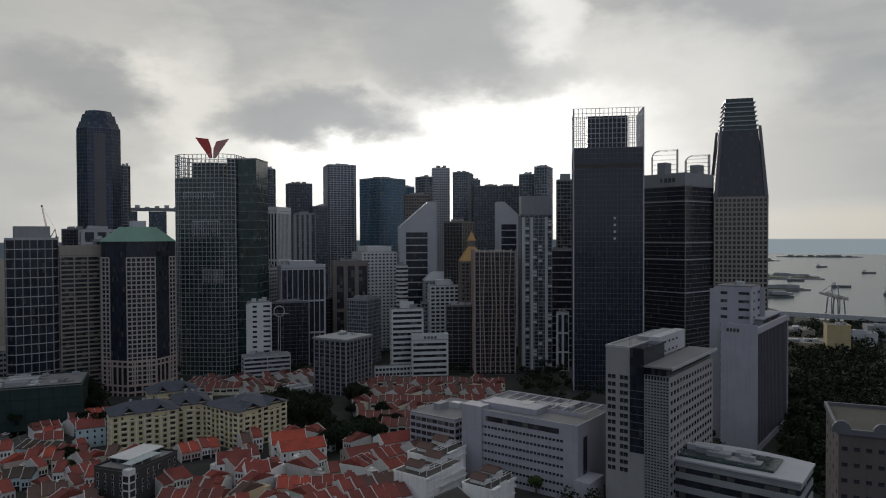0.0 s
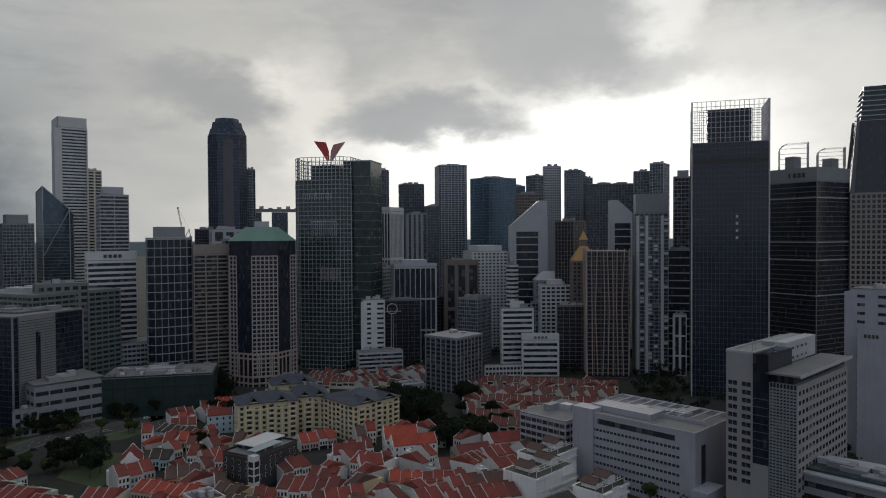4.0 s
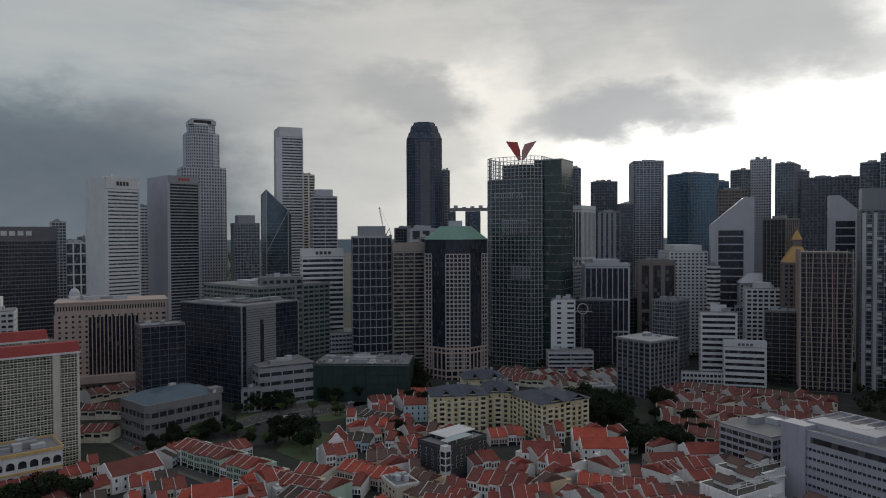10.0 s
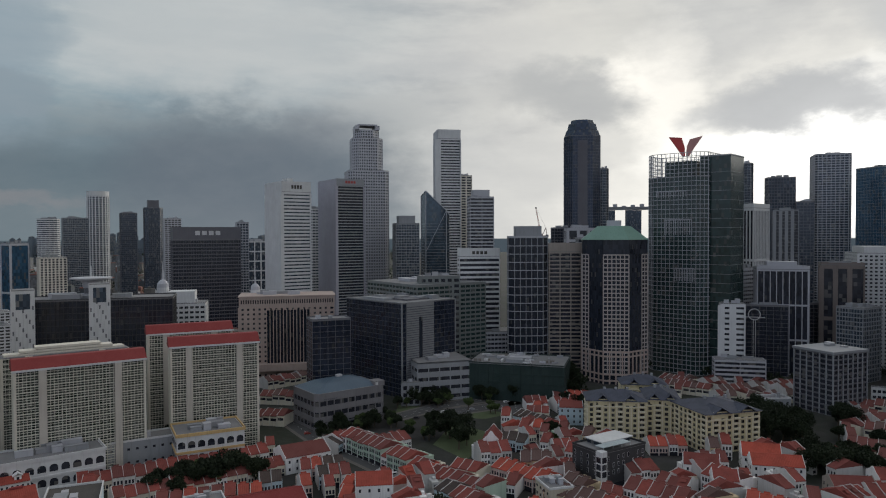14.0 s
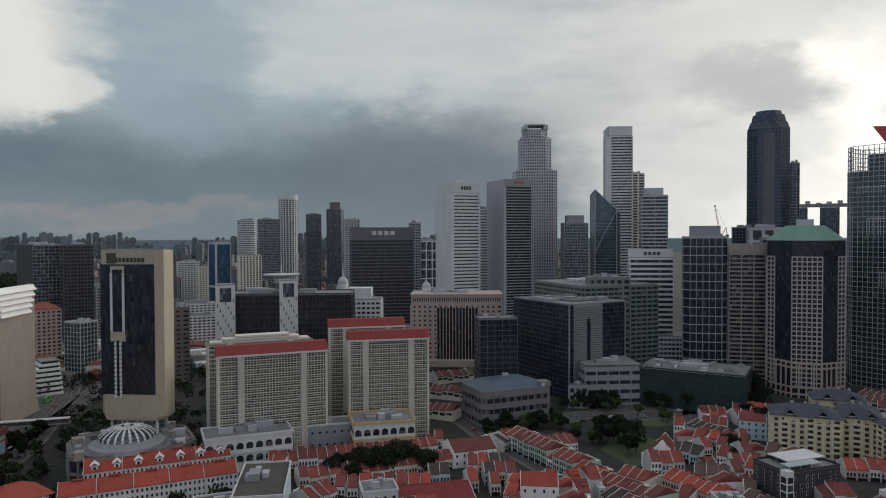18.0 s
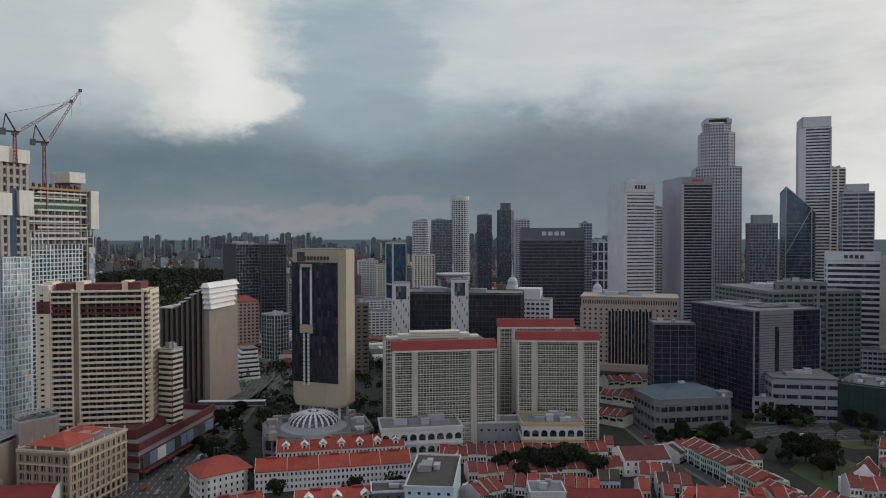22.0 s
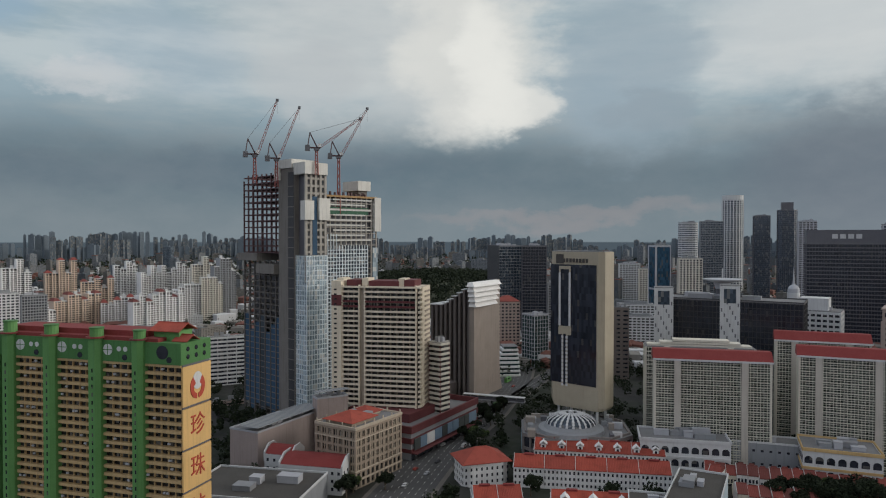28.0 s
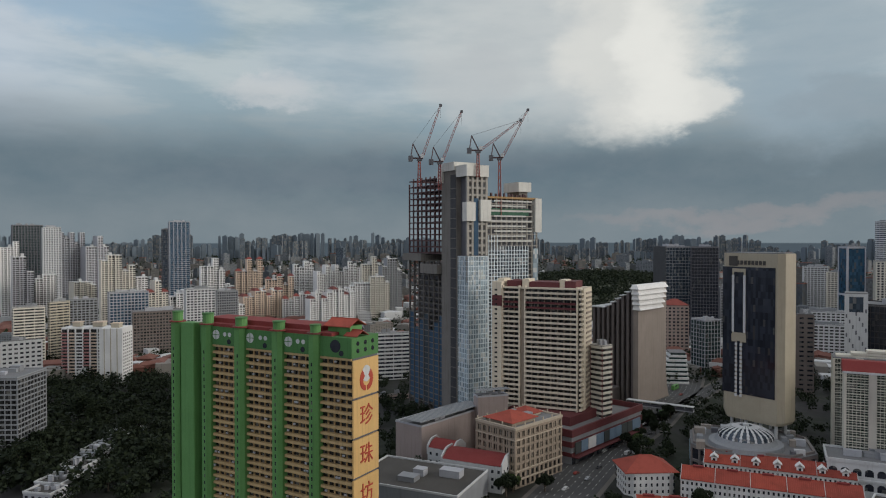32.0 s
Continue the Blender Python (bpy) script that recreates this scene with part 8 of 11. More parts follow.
apartments(-162.0, 443.6, 26.2, 20.1, 30.0, 24.0, "set-back cream apartment house with slate-blue hipped roof")
apartments(-186.8, 475.0, 31.0, 29.5, 20.0, 24.0, "rear cream apartment house with slate-blue hipped roof")
mall(-350.4, 335.5, 74.8, 50.4, 33.8, 22.4, "grey three-storey shopping centre with blue metal roof")
black_office(-387.2, 443.1, 81.0, 58.3, 73.8, 74.4, "black glazed office block with a striped stone bay")
tower("podium", -343.4, 436.9, 55.7, 44.0, 43.8, 29.5, "grey podium with long window bands beside the black offices", wall=GREY, glazing=GLASS_DARK, fh=6.4, bay=9, spandrel=4.2, column=0.8, near=True, category='podium')
tower("podium", -337.0, 397.2, 49.0, 13.4, 3.0, 17.8, "lower grey podium step with square openings", wall=GREY, glazing=GLASS_DARK, fh=5, bay=5, spandrel=2.4, column=1.6, near=True, category='podium', plant=2)
tower("building_site", -288.3, 475.7, 21.5, 75.1, 46.0, 29.6, "low building site wrapped in dark green netting", wall=NETTING, glazing=NETTING, fh=8, bay=8, spandrel=0.3, column=0.2, near=True, plant=6, category='building site')
site_deck(-288.3, 475.7, 21.5, 75.1, 46.0, 29.0)
flats(-379.6, 173.0, 73.5, 61.7, 14.0, 0.0, 60.7, "long cream slab of flats under a red roof")
flats(-366.2, 246.3, 63.3, 49.9, 14.0, 0.0, 63.4, "cream slab of flats under a red roof")
flats(-409.3, 257.2, 64.8, 51.1, 14.0, 0.0, 66.0, "rear cream slab of flats under a red roof")
flats(-419.1, 182.9, 74.2, 64.7, 14.0, 0.0, 61.4, "rear cream slab of flats with tiered flat roof", roof=False)
arch_podium(-370.7, 153.3, 74.5, 47.1, 24.0, 19.5, "white shopping podium with arched openings", n=9)
arch_podium(-343.3, 226.3, 65.1, 36.1, 26.0, 20.5, "white shopping podium with ochre arched entrance", tint=OCHRE, n=7)
flat_block("podium", -370.5, 200.9, 67.8, 34.9, 16.0, 16.1, "grey link building between podiums", GREY, WHITE, 8, 2)
hipped_office(-4.6, 745.2, 9.5, 32.4, 16.4, 80.2, "grey office block under a pale hipped roof", GREY, PALE, 9.0)
hipped_office(-763.7, 112.7, 94.2, 25.5, 18.9, 59.7, "rose hotel block under a red hipped roof", PINK, TILE, 6.0, "hotel", "hotel")
stepped_terraces(-650.6, 93.0, 92.6, 26.7, 30.0, 26.0, "white stepped building with green planted terraces")
perennial_tower(-423.6, 109.8, 135.8, 17.3, 37.8, 24.0, 121.7, "beige office tower with dark glazed face and white bar motif")
domed_podium(-402.8, 100.1, 81.7, 62.0, 52.0, 15.0, (-3.0, -8.0, 14.5), "wide shopping podium with a ribbed glass dome")
fan_block(-575.6, 47.1, 146.5, 43.7, 38.8, 95.0, "rose-grey hotel of stepped fins with white louvred head")
banded_flats(-449.1, -17.4, 164.6, 25.3, 58.6, 22.0, 101.1, "cream balcony-banded flats with maroon top storeys")
tower("apartment_block", -445.2, 20.4, 137.0, 9.1, 9.4, 62.7, "low cream annex with maroon parapet", wall=IVORY, glazing=GLASS_HOME, fh=3.2, spandrel=1.6, column=0.4, bay=8, near=True, column_wall=MAROON, category='apartment block')
maroon_podium(-446.3, -0.8, 147.4, 85.2, 59.7, 21.0, "maroon shopping podium with street-level poster panels")
site_tower(-502.2, -87.0, 132.9, 23.9, 79.7, 176.7, 184.5, 159.0, 119.6, 99.9, "unfinished tower of concrete cores, steel frames and new glass")
park_complex(-246.0, -117.0, 159.8, 12.0, 92.7, 95.7, "tall green and ochre slab of flats with painted end wall")
sheet_roof(flat_block("shopping_centre", -402.5, -77.0, 149.7, 56.2, 20.2, 23.6, "pinkish grey windowless shopping centre", ROSEGREY, PALE, 0, 1, 'shopping centre'))
sheet_roof(flat_block("shopping_centre", -419.2, -48.0, 117.0, 19.7, 8.2, 33.0, "pinkish grey taller hall with flat roof", ROSEGREY, PALE, 0, 1, 'shopping centre'))
heritage_block(-374.1, -27.4, 144.0, 38.9, 26.9, 30.1, "cream colonial corner block with orange tiled roof")
red_barrel(-355.9, -48.1, 165.0, 20.0, 34.0, 16.0, "white shop building under a broad red vaulted roof")
red_barrel(-369.6, -67.6, 159.6, 14.0, 16.0, 17.0, "small white shop building under a red roof")
flat_block("low_hall", -328.0, -74.3, 165.9, 40.0, 58.0, 12.0, "low hall with stained dark flat roof", GREY, WHITE, 0, 1, 'building', ROOFDARK)
patterned_core(-493.1, 188.9, 69.6, 13.4, 16.0, 93.8, "white patterned service core of a black office block")
patterned_core(-475.1, 230.4, 64.8, 13.2, 16.0, 96.3, "white patterned service core of a black office block")
roof_disc(-494.9, 234.2, 98.6, "dished roof deck on a patterned core")
spired_dome(-511.2, 298.4, 92.0, 108.8, "pale cupola with a slender spire")
granite_hotel(-511.6, 424.5, 49.9, 83.9, 40.0, 73.1, "pink granite hotel with finned dark bay and deep cornice")
spired_dome(-547.0, 414.7, 80.6, 91.1, "pale clock turret behind the granite hotel")

# ---- shophouses, trees, streets ----
WALLS = [LIMEWASH, LIMEWASH, paint("old_ivory_wall", (0.62, 0.58, 0.48)), paint("old_cream_wall", (0.55, 0.44, 0.28)), paint("pale_pink_wall", (0.52, 0.40, 0.36)), paint("pale_blue_wall", (0.46, 0.58, 0.64)),
         paint("pale_green_wall", (0.36, 0.46, 0.38)), paint("grey_white_wall", (0.48, 0.48, 0.47))]
ROOFS = [TILE, TILE, TILE, TILE_ORANGE, paint("dull_tile", (0.10, 0.055, 0.048), 0.85, 0.6, 0.4), tile_mat("dark_mossy_tiles", (0.075, 0.05, 0.042), (0.05, 0.045, 0.042))]


FIREWALL = paint("weathered_fire_wall", (0.58, 0.565, 0.555), 0.85, 0.6, 0.8, 0.0, 0.4)


def tiled_slopes(w, d, z, rise, over, front_shift=0.0):
    """Two tiled slopes as one corrugated sheet with thickness: raised courses run from the ridge to the eaves, ridge along x."""
    bm = bmesh.new()
    half, ze = d / 2 + over, z - rise * over / (d / 2)
    n = max(3, int(w / 0.8))
    rings = []
    for k in range(n):
        for e, up in ((0.0, 0.0), (0.55, 0.0), (0.62, 0.14), (0.93, 0.14)):
            u = -w / 2 + w * (k + e) / n
            rings.append([(u, -half, ze), (u, half, ze), (u, half, ze + 0.24 + up), (u, 0.3, z + rise + 0.2 + up), (u, 0.2, z + rise + 0.5),
                          (u, -0.2, z + rise + 0.5), (u, -0.3, z + rise + 0.2 + up), (u, -half, ze + 0.24 + up)])
    rings.append([(w / 2, b, c) for _, b, c in rings[0]])
    add_loft(bm, rings)
    bmesh.ops.recalc_face_normals(bm, faces=bm.faces)
    return bm


def party_wall(d, z, rise, side):
    """Stepped white fire wall that follows the roof and stands above it."""
    bm = bmesh.new()
    pts = [(-d / 2 - 0.3, 0), (d / 2 + 0.3, 0), (d / 2 + 0.3, z + 0.5), (d * 0.25, z + rise * 0.5 + 0.48), (0.5, z + rise + 0.75), (-0.5, z + rise + 0.75), (-d * 0.25, z + rise * 0.5 + 0.48), (-d / 2 - 0.3, z + 0.5)]
    add_loft(bm, [[(side - 0.12, a, b) for a, b in pts], [(side + 0.12, a, b) for a, b in pts]])
    bmesh.ops.recalc_face_normals(bm, faces=bm.faces)
    return bm


def shophouse_kind(w, d, h, rise, wall, roofm, label, rear=True, jack=False):
    """A shophouse: party walls, tiled roof, shuttered windows over a dark shopfront. Built once at the origin, then copied."""
    ob = thing("shophouse", 0, 0, 0, 0, label, "shophouse", "rows of shophouses")
    bm = box_bm(-w / 2, w / 2, -d / 2, d / 2, 0, h)
    if rear:
        add_box(bm, -w / 2 + 0.2, w * 0.1, d / 2 + 0.02, d / 2 + 6.5, 0, h - 2.2)
        add_box(bm, -w / 2 + 0.9, -w * 0.1, d / 2 + 1.5, d / 2 + 4, h - 2.19, h - 0.9)
    part("body", bm, wall, ob)
    bm = tiled_slopes(w - 0.2, d, h, rise, 0.5)
    if jack:
        # small raised roof over the light well
        vs = gable_bm(w * 0.5, 3.2, h + rise * 0.72, 0.9, 0.3, 0.15)
        me = bpy.data.meshes.new("jack")
        vs.to_mesh(me)
        vs.free()
        n0 = len(bm.verts)
        bm.from_mesh(me)
        bm.verts.ensure_lookup_table()
        bmesh.ops.translate(bm, verts=bm.verts[n0:], vec=(0, d * 0.2, 0))
        bpy.data.meshes.remove(me)
    part("tiled_roof", bm, roofm, ob)
    part("party_wall", party_wall(d, h, rise, -w / 2), FIREWALL, ob)
    bm = box_bm(-w * 0.42, w * 0.42, -d / 2 - 0.12, -d / 2 + 0.1, 0, 2.9)
    floors = int(h / 3.3) - 1
    for f in range(floors):
        z = 3.4 + 3.3 * f
        for u in (-0.3, 0.0, 0.3):
            add_box(bm, w * u - 0.5, w * u + 0.5, -d / 2 - 0.06, -d / 2 + 0.1, z, z + 1.9)
    if rear:
        for z in (1.0, h - 5.0):
            add_box(bm, -w * 0.32, -w * 0.02, d / 2 + 6.44, d / 2 + 6.56, z, z + 1.5)
    part("shop_glazing", bm, GLASS_DARK, ob)["kind"] = "stuff"
    return ob


def make_kinds():
    kinds = []
    spec = [(5.4, 15, 7.4, 2.9, 0, 0), (5.8, 16, 10.2, 3.1, 1, 1), (5.2, 14, 7.6, 2.7, 2, 2), (6.0, 17, 10.4, 3.2, 7, 0), (5.5, 15, 7.2, 2.8, 4, 3),
            (5.6, 16, 10.0, 3.0, 3, 4), (5.3, 15, 7.5, 2.8, 5, 5), (5.7, 15, 10.3, 2.9, 6, 0)]
    names = ("white", "white", "ivory", "off-white", "pink", "cream", "pale blue", "pale green")
    for (w, d, h, rise, a, b), n in zip(spec, names):
        kinds.append((shophouse_kind(w, d, h, rise, WALLS[a], ROOFS[b], f"{n} rendered shophouse with red tiled roof in a row", jack=n in ("white", "cream", "pink")), w))
    # two plain kinds for the far quarter, kept as shapes and joined at the end
    for w, d, h, rise, a, b in spec[:3:2]:
        shapes = [(box_bm(-w / 2, w / 2, -d / 2, d / 2, 0, h), "wall"), (tiled_slopes(w, d, h, rise, 0.5), "roof"), (party_wall(d, h, rise, -w / 2), "fire_wall"),
                  (box_bm(-w * 0.4, w * 0.4, -d / 2 - 0.1, -d / 2 + 0.1, 4.2, 6.0), "window")]
        kept = []
        for bm, nm in shapes:
            bm.verts.index_update()
            kept.append((nm, [v.co.copy() for v in bm.verts], [[v.index for v in f.verts] for f in bm.faces]))
            bm.free()
        kinds.append((kept, w))
    return kinds


FIELD = []


def far_quarter():
    """Every far shophouse in four joined meshes: walls, tiled roofs, fire walls and window bands."""
    data = {}
    r = random.Random(12)
    for kept, m in FIELD:
        dark = r.random() < 0.3
        for nm, co, faces in kept:
            vs, fs = data.setdefault("dark_roof" if nm == "roof" and dark else nm, ([], []))
            n = len(vs)
            vs.extend(tuple(m @ v) for v in co)
            fs.extend([i + n for i in f] for f in faces)
    mats = {"wall": WALLS[2], "roof": TILE, "dark_roof": ROOFS[4], "fire_wall": FIREWALL, "window": GLASS_DARK}
    field = thing("shophouse_quarter", 0, 0, 0, 0, "dense far quarter of red-roofed white shophouses", "shophouses", kind="stuff")
    for nm, (vs, fs) in data.items():
        me = bpy.data.meshes.new(nm)
        me.from_pydata(vs, [], fs)
        me.materials.append(mats[nm])
        part(nm, me, None, field)["kind"] = "stuff"


KINDS = make_kinds()
FIRST_USE = set()
STANDING = []


def shop_row(x0, y0, x1, y1, seed, facing=1, kinds=(0, 1, 2, 3, 4, 5, 6, 7)):
    """Shophouses side by side along a street line; facing turns the fronts to the other side."""
    r = random.Random(seed)
    p, q = Vector((x0, y0)), Vector((x1, y1))
    L = (q - p).length
    ang = math.degrees(math.atan2(q.y - p.y, q.x - p.x)) + (0 if facing > 0 else 180)
    s = 0.0
    run = r.choice(kinds)
    while s < L - 2:
        if r.random() < 0.45:
            run = r.choice(kinds)
        ob, w = KINDS[run]
        c = p.lerp(q, min(1, (s + w / 2) / L))
        s += w
        if any((c.x - a) ** 2 + (c.y - b) ** 2 < 64 and k != seed for a, b, k in STANDING):
            continue
        STANDING.append((c.x, c.y, seed))
        m = pose(c.x, c.y, r.uniform(-1.7, -0.02), 0, 0, ang + r.uniform(-1.5, 1.5))
        if run > 7:
            FIELD.append((ob, m))
        elif run in FIRST_USE:
            copy_thing(ob, m)
        else:
            FIRST_USE.add(run)
            ob.matrix_basis = m
    return s


KEEP = BLOCKED  # shared list of plots that are taken


def infill(points, seed, step=10.5, kinds=(0, 1, 2, 3, 4, 5, 7)):
    """Odd houses in the gaps between the rows, clear of what stands already."""
    r = random.Random(seed)
    a, b, c, d = (Vector(p) for p in points)
    nu, nv = max(2, int((b - a).length / step)), max(2, int((d - a).length / step))
    for i in range(nu):
        for j in range(nv):
            p = a.lerp(b, (i + r.random()) / nu).lerp(d.lerp(c, (i + r.random()) / nu), (j + r.random()) / nv)
            if any((p.x - q[0]) ** 2 + (p.y - q[1]) ** 2 < 90 for q in STANDING) or any((p.x - q[0]) ** 2 + (p.y - q[1]) ** 2 < q[2] ** 2 for q in KEEP):
                continue
            STANDING.append((p.x, p.y, -1))
            pick = r.choice(kinds)
            ob, w = KINDS[pick]
            m = pose(p.x, p.y, r.uniform(-1.2, -0.02), 0, 0, r.choice((53, -37, 30, 16, 233)) + r.uniform(-5, 5))
            if pick > 7:
                FIELD.append((ob, m))
            else:
                copy_thing(ob, m)


def villa(x, y, rot, w, d, h, rise, wall, roofm, label, gable=True):
    """Free-standing house with a gabled roof, white gable walls and windows on all sides."""
    ob = thing("house", x, y, 0, rot, label, "house")
    KEEP.append((x, y, max(w, d) * 0.5 + 6))
    part("body", box_bm(-w / 2, w / 2, -d / 2, d / 2, 0, h), wall, ob)
    part("tiled_roof", tiled_slopes(w - 0.4, d, h, rise, 0.4), roofm, ob)
    for s in (-1, 1):
        part("gable_wall", party_wall(d, h, rise, s * w / 2), wall, ob)
    for face, n in ((0, max(2, int(w / 4))), (1, max(2, int(d / 4)))):
        rows_of_windows(ob, w + (0.35 if face in (1, 3) else 0), d, h - 0.4, 0.6, face, n, max(1, int(h / 3.5)), 1.0, 1.6, GLASS_DARK)
    return ob


def clump(bm, c, r, rnd, n, leaf):
    for _ in range(n):
        v = Vector((rnd.gauss(0, 1), rnd.gauss(0, 1), rnd.gauss(0, 0.8))).normalized() * r * rnd.uniform(0.55, 1.05)
        p = Vector(c) + v
        a = Vector((rnd.gauss(0, 1), rnd.gauss(0, 1), rnd.gauss(0, 0.6))).normalized()
        b = a.cross(Vector((rnd.gauss(0, 1), rnd.gauss(0, 1), rnd.gauss(0, 1)))).normalized()
        s = leaf * rnd.uniform(0.6, 1.3)
        bm.faces.new([bm.verts.new(p + a * s), bm.verts.new(p + b * s * 0.7), bm.verts.new(p - a * s), bm.verts.new(p - b * s * 0.7)])


def tree_kind(seed, h, spread, leafm, label):
    rnd = random.Random(seed)
    ob = thing("tree", 0, 0, 0, 0, label, "tree", "street and park trees")
    bm = bmesh.new()
    ring = lambda c, r: [(c[0] + r * math.cos(t), c[1] + r * math.sin(t), c[2]) for t in np.linspace(0, 2 * math.pi, 8)[:-1]]
    add_loft(bm, [ring((0, 0, -0.3), 0.55), ring((0.1, 0, h * 0.25), 0.36), ring((0.2, 0.1, h * 0.5), 0.24)])
    tips = []
    for k in range(7):
        a, q = rnd.uniform(0, 6.28), rnd.uniform(0.35, 1.0) * spread
        tip = (q * math.cos(a), q * math.sin(a), h * rnd.uniform(0.5, 0.9))
        strut(bm, (0.1, 0, h * rnd.uniform(0.25, 0.45)), tip, 0.12)
        tips.append(tip)
    part("trunk", bm, BARK, ob)
    bm = bmesh.new()
    for t in tips + [(0, 0, h * 0.88)]:
        clump(bm, t, spread * rnd.uniform(0.36, 0.54), rnd, 330, 0.5)
    part("crown", bm, leafm, ob)
    return ob


TREES = [tree_kind(1, 12, 5.5, LEAF, "broad dark green street tree"), tree_kind(2, 9, 4.2, LEAF, "round dark green tree"),
         tree_kind(3, 15, 7.5, LEAF, "tall spreading rain tree"), tree_kind(4, 7, 3.0, LEAF_LIGHT, "small pale green tree")]
USED_TREES = set()


def plant_tree(k, x, y, turn=0.0, size=1.0, z=0.0):
    m = pose(x, y, z, 0, 0, turn) @ Matrix.Scale(size, 4)
    if k not in USED_TREES:
        USED_TREES.add(k)
        TREES[k].matrix_basis = m
        return TREES[k]
    ob = copy_thing(TREES[k], m)
    ob.scale = (size, size, size)
    return ob


def grove(points, n, seed, kinds=(0, 1, 2), lo=0.8, hi=1.25):
    """Trees scattered inside a convex quadrilateral of ground."""
    r = random.Random(seed)
    a, b, c, d = (Vector(p) for p in points)
    for _ in range(n):
        u, v = r.random(), r.random()
        p = a.lerp(b, u).lerp(d.lerp(c, u), v)
        plant_tree(r.choice(kinds), p.x, p.y, r.uniform(0, 360), r.uniform(lo, hi))


def woods(points, n, seed, label, lo=6, hi=13):
    """A far wood: crowns of leaf clumps merged into one mass."""
    r = random.Random(seed)
    a, b, c, d = (Vector(p) for p in points)
    bm = bmesh.new()
    for _ in range(n):
        u, v = r.random(), r.random()
        p = a.lerp(b, u).lerp(d.lerp(c, u), v)
        h = r.uniform(lo, hi)
        for k in range(3):
            clump(bm, (p.x + r.uniform(-4, 4), p.y + r.uniform(-4, 4), h * r.uniform(0.4, 0.95)), h * 0.42, r, 26, h * 0.12)
    return tagged(new("woods", mesh_of("woods", bm, LEAF)), label, "trees", kind="stuff")


def ribbon(name, pts, width, z, material, label, kind="structure", category="road"):
    """A strip of road along a line of points."""
    bm = bmesh.new()
    n = len(pts)
    L, R = [], []
    for i in range(n):
        a, b = Vector(pts[max(0, i - 1)]), Vector(pts[min(n - 1, i + 1)])
        t = (b - a).normalized()
        o = Vector((-t.y, t.x)) * width / 2
        p = Vector(pts[i])
        L.append(bm.verts.new((*(p + o), z)))
        R.append(bm.verts.new((*(p - o), z)))
    for i in range(n - 1):
        bm.faces.new((R[i], R[i + 1], L[i + 1], L[i]))
    return tagged(new(name, mesh_of(name, bm, material)), label, category, kind=kind)


ROADS = []


def road(pts, width, label, lanes=4, name="road"):
    ROADS.append((pts, width / 2 + 3))
    ribbon(name, pts, width + 5, 0.10, PAVE, "pale paved footway beside the road", category="pavement").name = "pavement"
    ribbon(name, pts, width, 0.22, ASPHALT, label)
    # broken lane lines
    bm = bmesh.new()
    for a, b in zip(pts, pts[1:]):
        a, b = Vector(a), Vector(b)
        t = (b - a).normalized()
        o = Vector((-t.y, t.x))
        L = (b - a).length
        for k in range(1, lanes):
            off = -width / 2 + width * k / lanes
            s = 0.0
            while s < L - 3:
                p = a + t * s + o * off
                q = p + t * 3
                bm.faces.new([bm.verts.new((*(v + o * e), 0.25)) for v, e in ((p, -0.11), (q, -0.11), (q, 0.11), (p, 0.11))])
                s += 7
    tagged(new("lane_lines", mesh_of("lane_lines", bm, LINE)), "broken white lane lines", "road marking", kind="structure")


PAVE = paint("footway_slabs", (0.115, 0.105, 0.095), 0.9, 0.6, 0.0)
CARS = []


def car_kind(colour, label, van=False):
    body = paint("car_" + label.split()[0], colour, 0.3, 0.05, 0.0)
    ob = thing("van" if van else "car", 0, 0, 0, 0, label, "van" if van else "car", "traffic")
    L, W, H = (5.0, 1.9, 2.1) if van else (4.4, 1.8, 1.42)
    if label.split()[0] == "green":
        L, W, H = 11.5, 2.5, 4.2
    prof = [(-L / 2, 0.3), (L / 2, 0.3), (L / 2, H * 0.55), (L * 0.30, H * 0.62), (L * 0.14, H), (-L * 0.36, H), (-L / 2, H * 0.64)] if not van else [(-L / 2, 0.3), (L / 2, 0.3), (L / 2, H * 0.5), (L * 0.4, H), (-L / 2, H)]
    bm = bmesh.new()
    add_loft(bm, [[(a, -W / 2, b) for a, b in prof], [(a, W / 2, b) for a, b in prof]])
    bmesh.ops.recalc_face_normals(bm, faces=bm.faces)
    part("body", bm, body, ob)
    for s in (-1, 1):
        part("side_glass", box_bm(-L * 0.32, L * 0.16, s * W / 2 - 0.03, s * W / 2 + 0.03, H * 0.62, H * 0.92), GLASS_BLACK, ob)
        for u in (-0.3, 0.3):
            tyre = prism([(0.34 * math.cos(t), 0.34 * math.sin(t)) for t in np.linspace(0, 2 * math.pi, 11)[:-1]], -0.12, 0.12)
            part("wheel", tyre, ROOFDARK, ob).matrix_basis = pose(L * u, s * (W / 2 - 0.08), 0.34, 90, 0, 0)
    part("windscreen", box_bm(L * 0.16, L * 0.24, -W * 0.42, W * 0.42, H * 0.68, H * 0.88), GLASS_BLACK, ob)
    return ob


CARS = [car_kind((0.6, 0.6, 0.6), "white saloon car on the road"), car_kind((0.03, 0.03, 0.035), "black saloon car on the road"),
        car_kind((0.3, 0.31, 0.33), "silver car on the road"), car_kind((0.55, 0.55, 0.54), "pale delivery van on the road", True),
        car_kind((0.25, 0.04, 0.03), "red car on the road"), car_kind((0.12, 0.3, 0.08), "green city bus on the road", True)]
USED_CARS = set()


def put_car(k, x, y, ang):
    m = pose(x, y, 0.24, 0, 0, ang)
    if k in USED_CARS:
        copy_thing(CARS[k], m)
    else:
        USED_CARS.add(k)
        CARS[k].matrix_basis = m


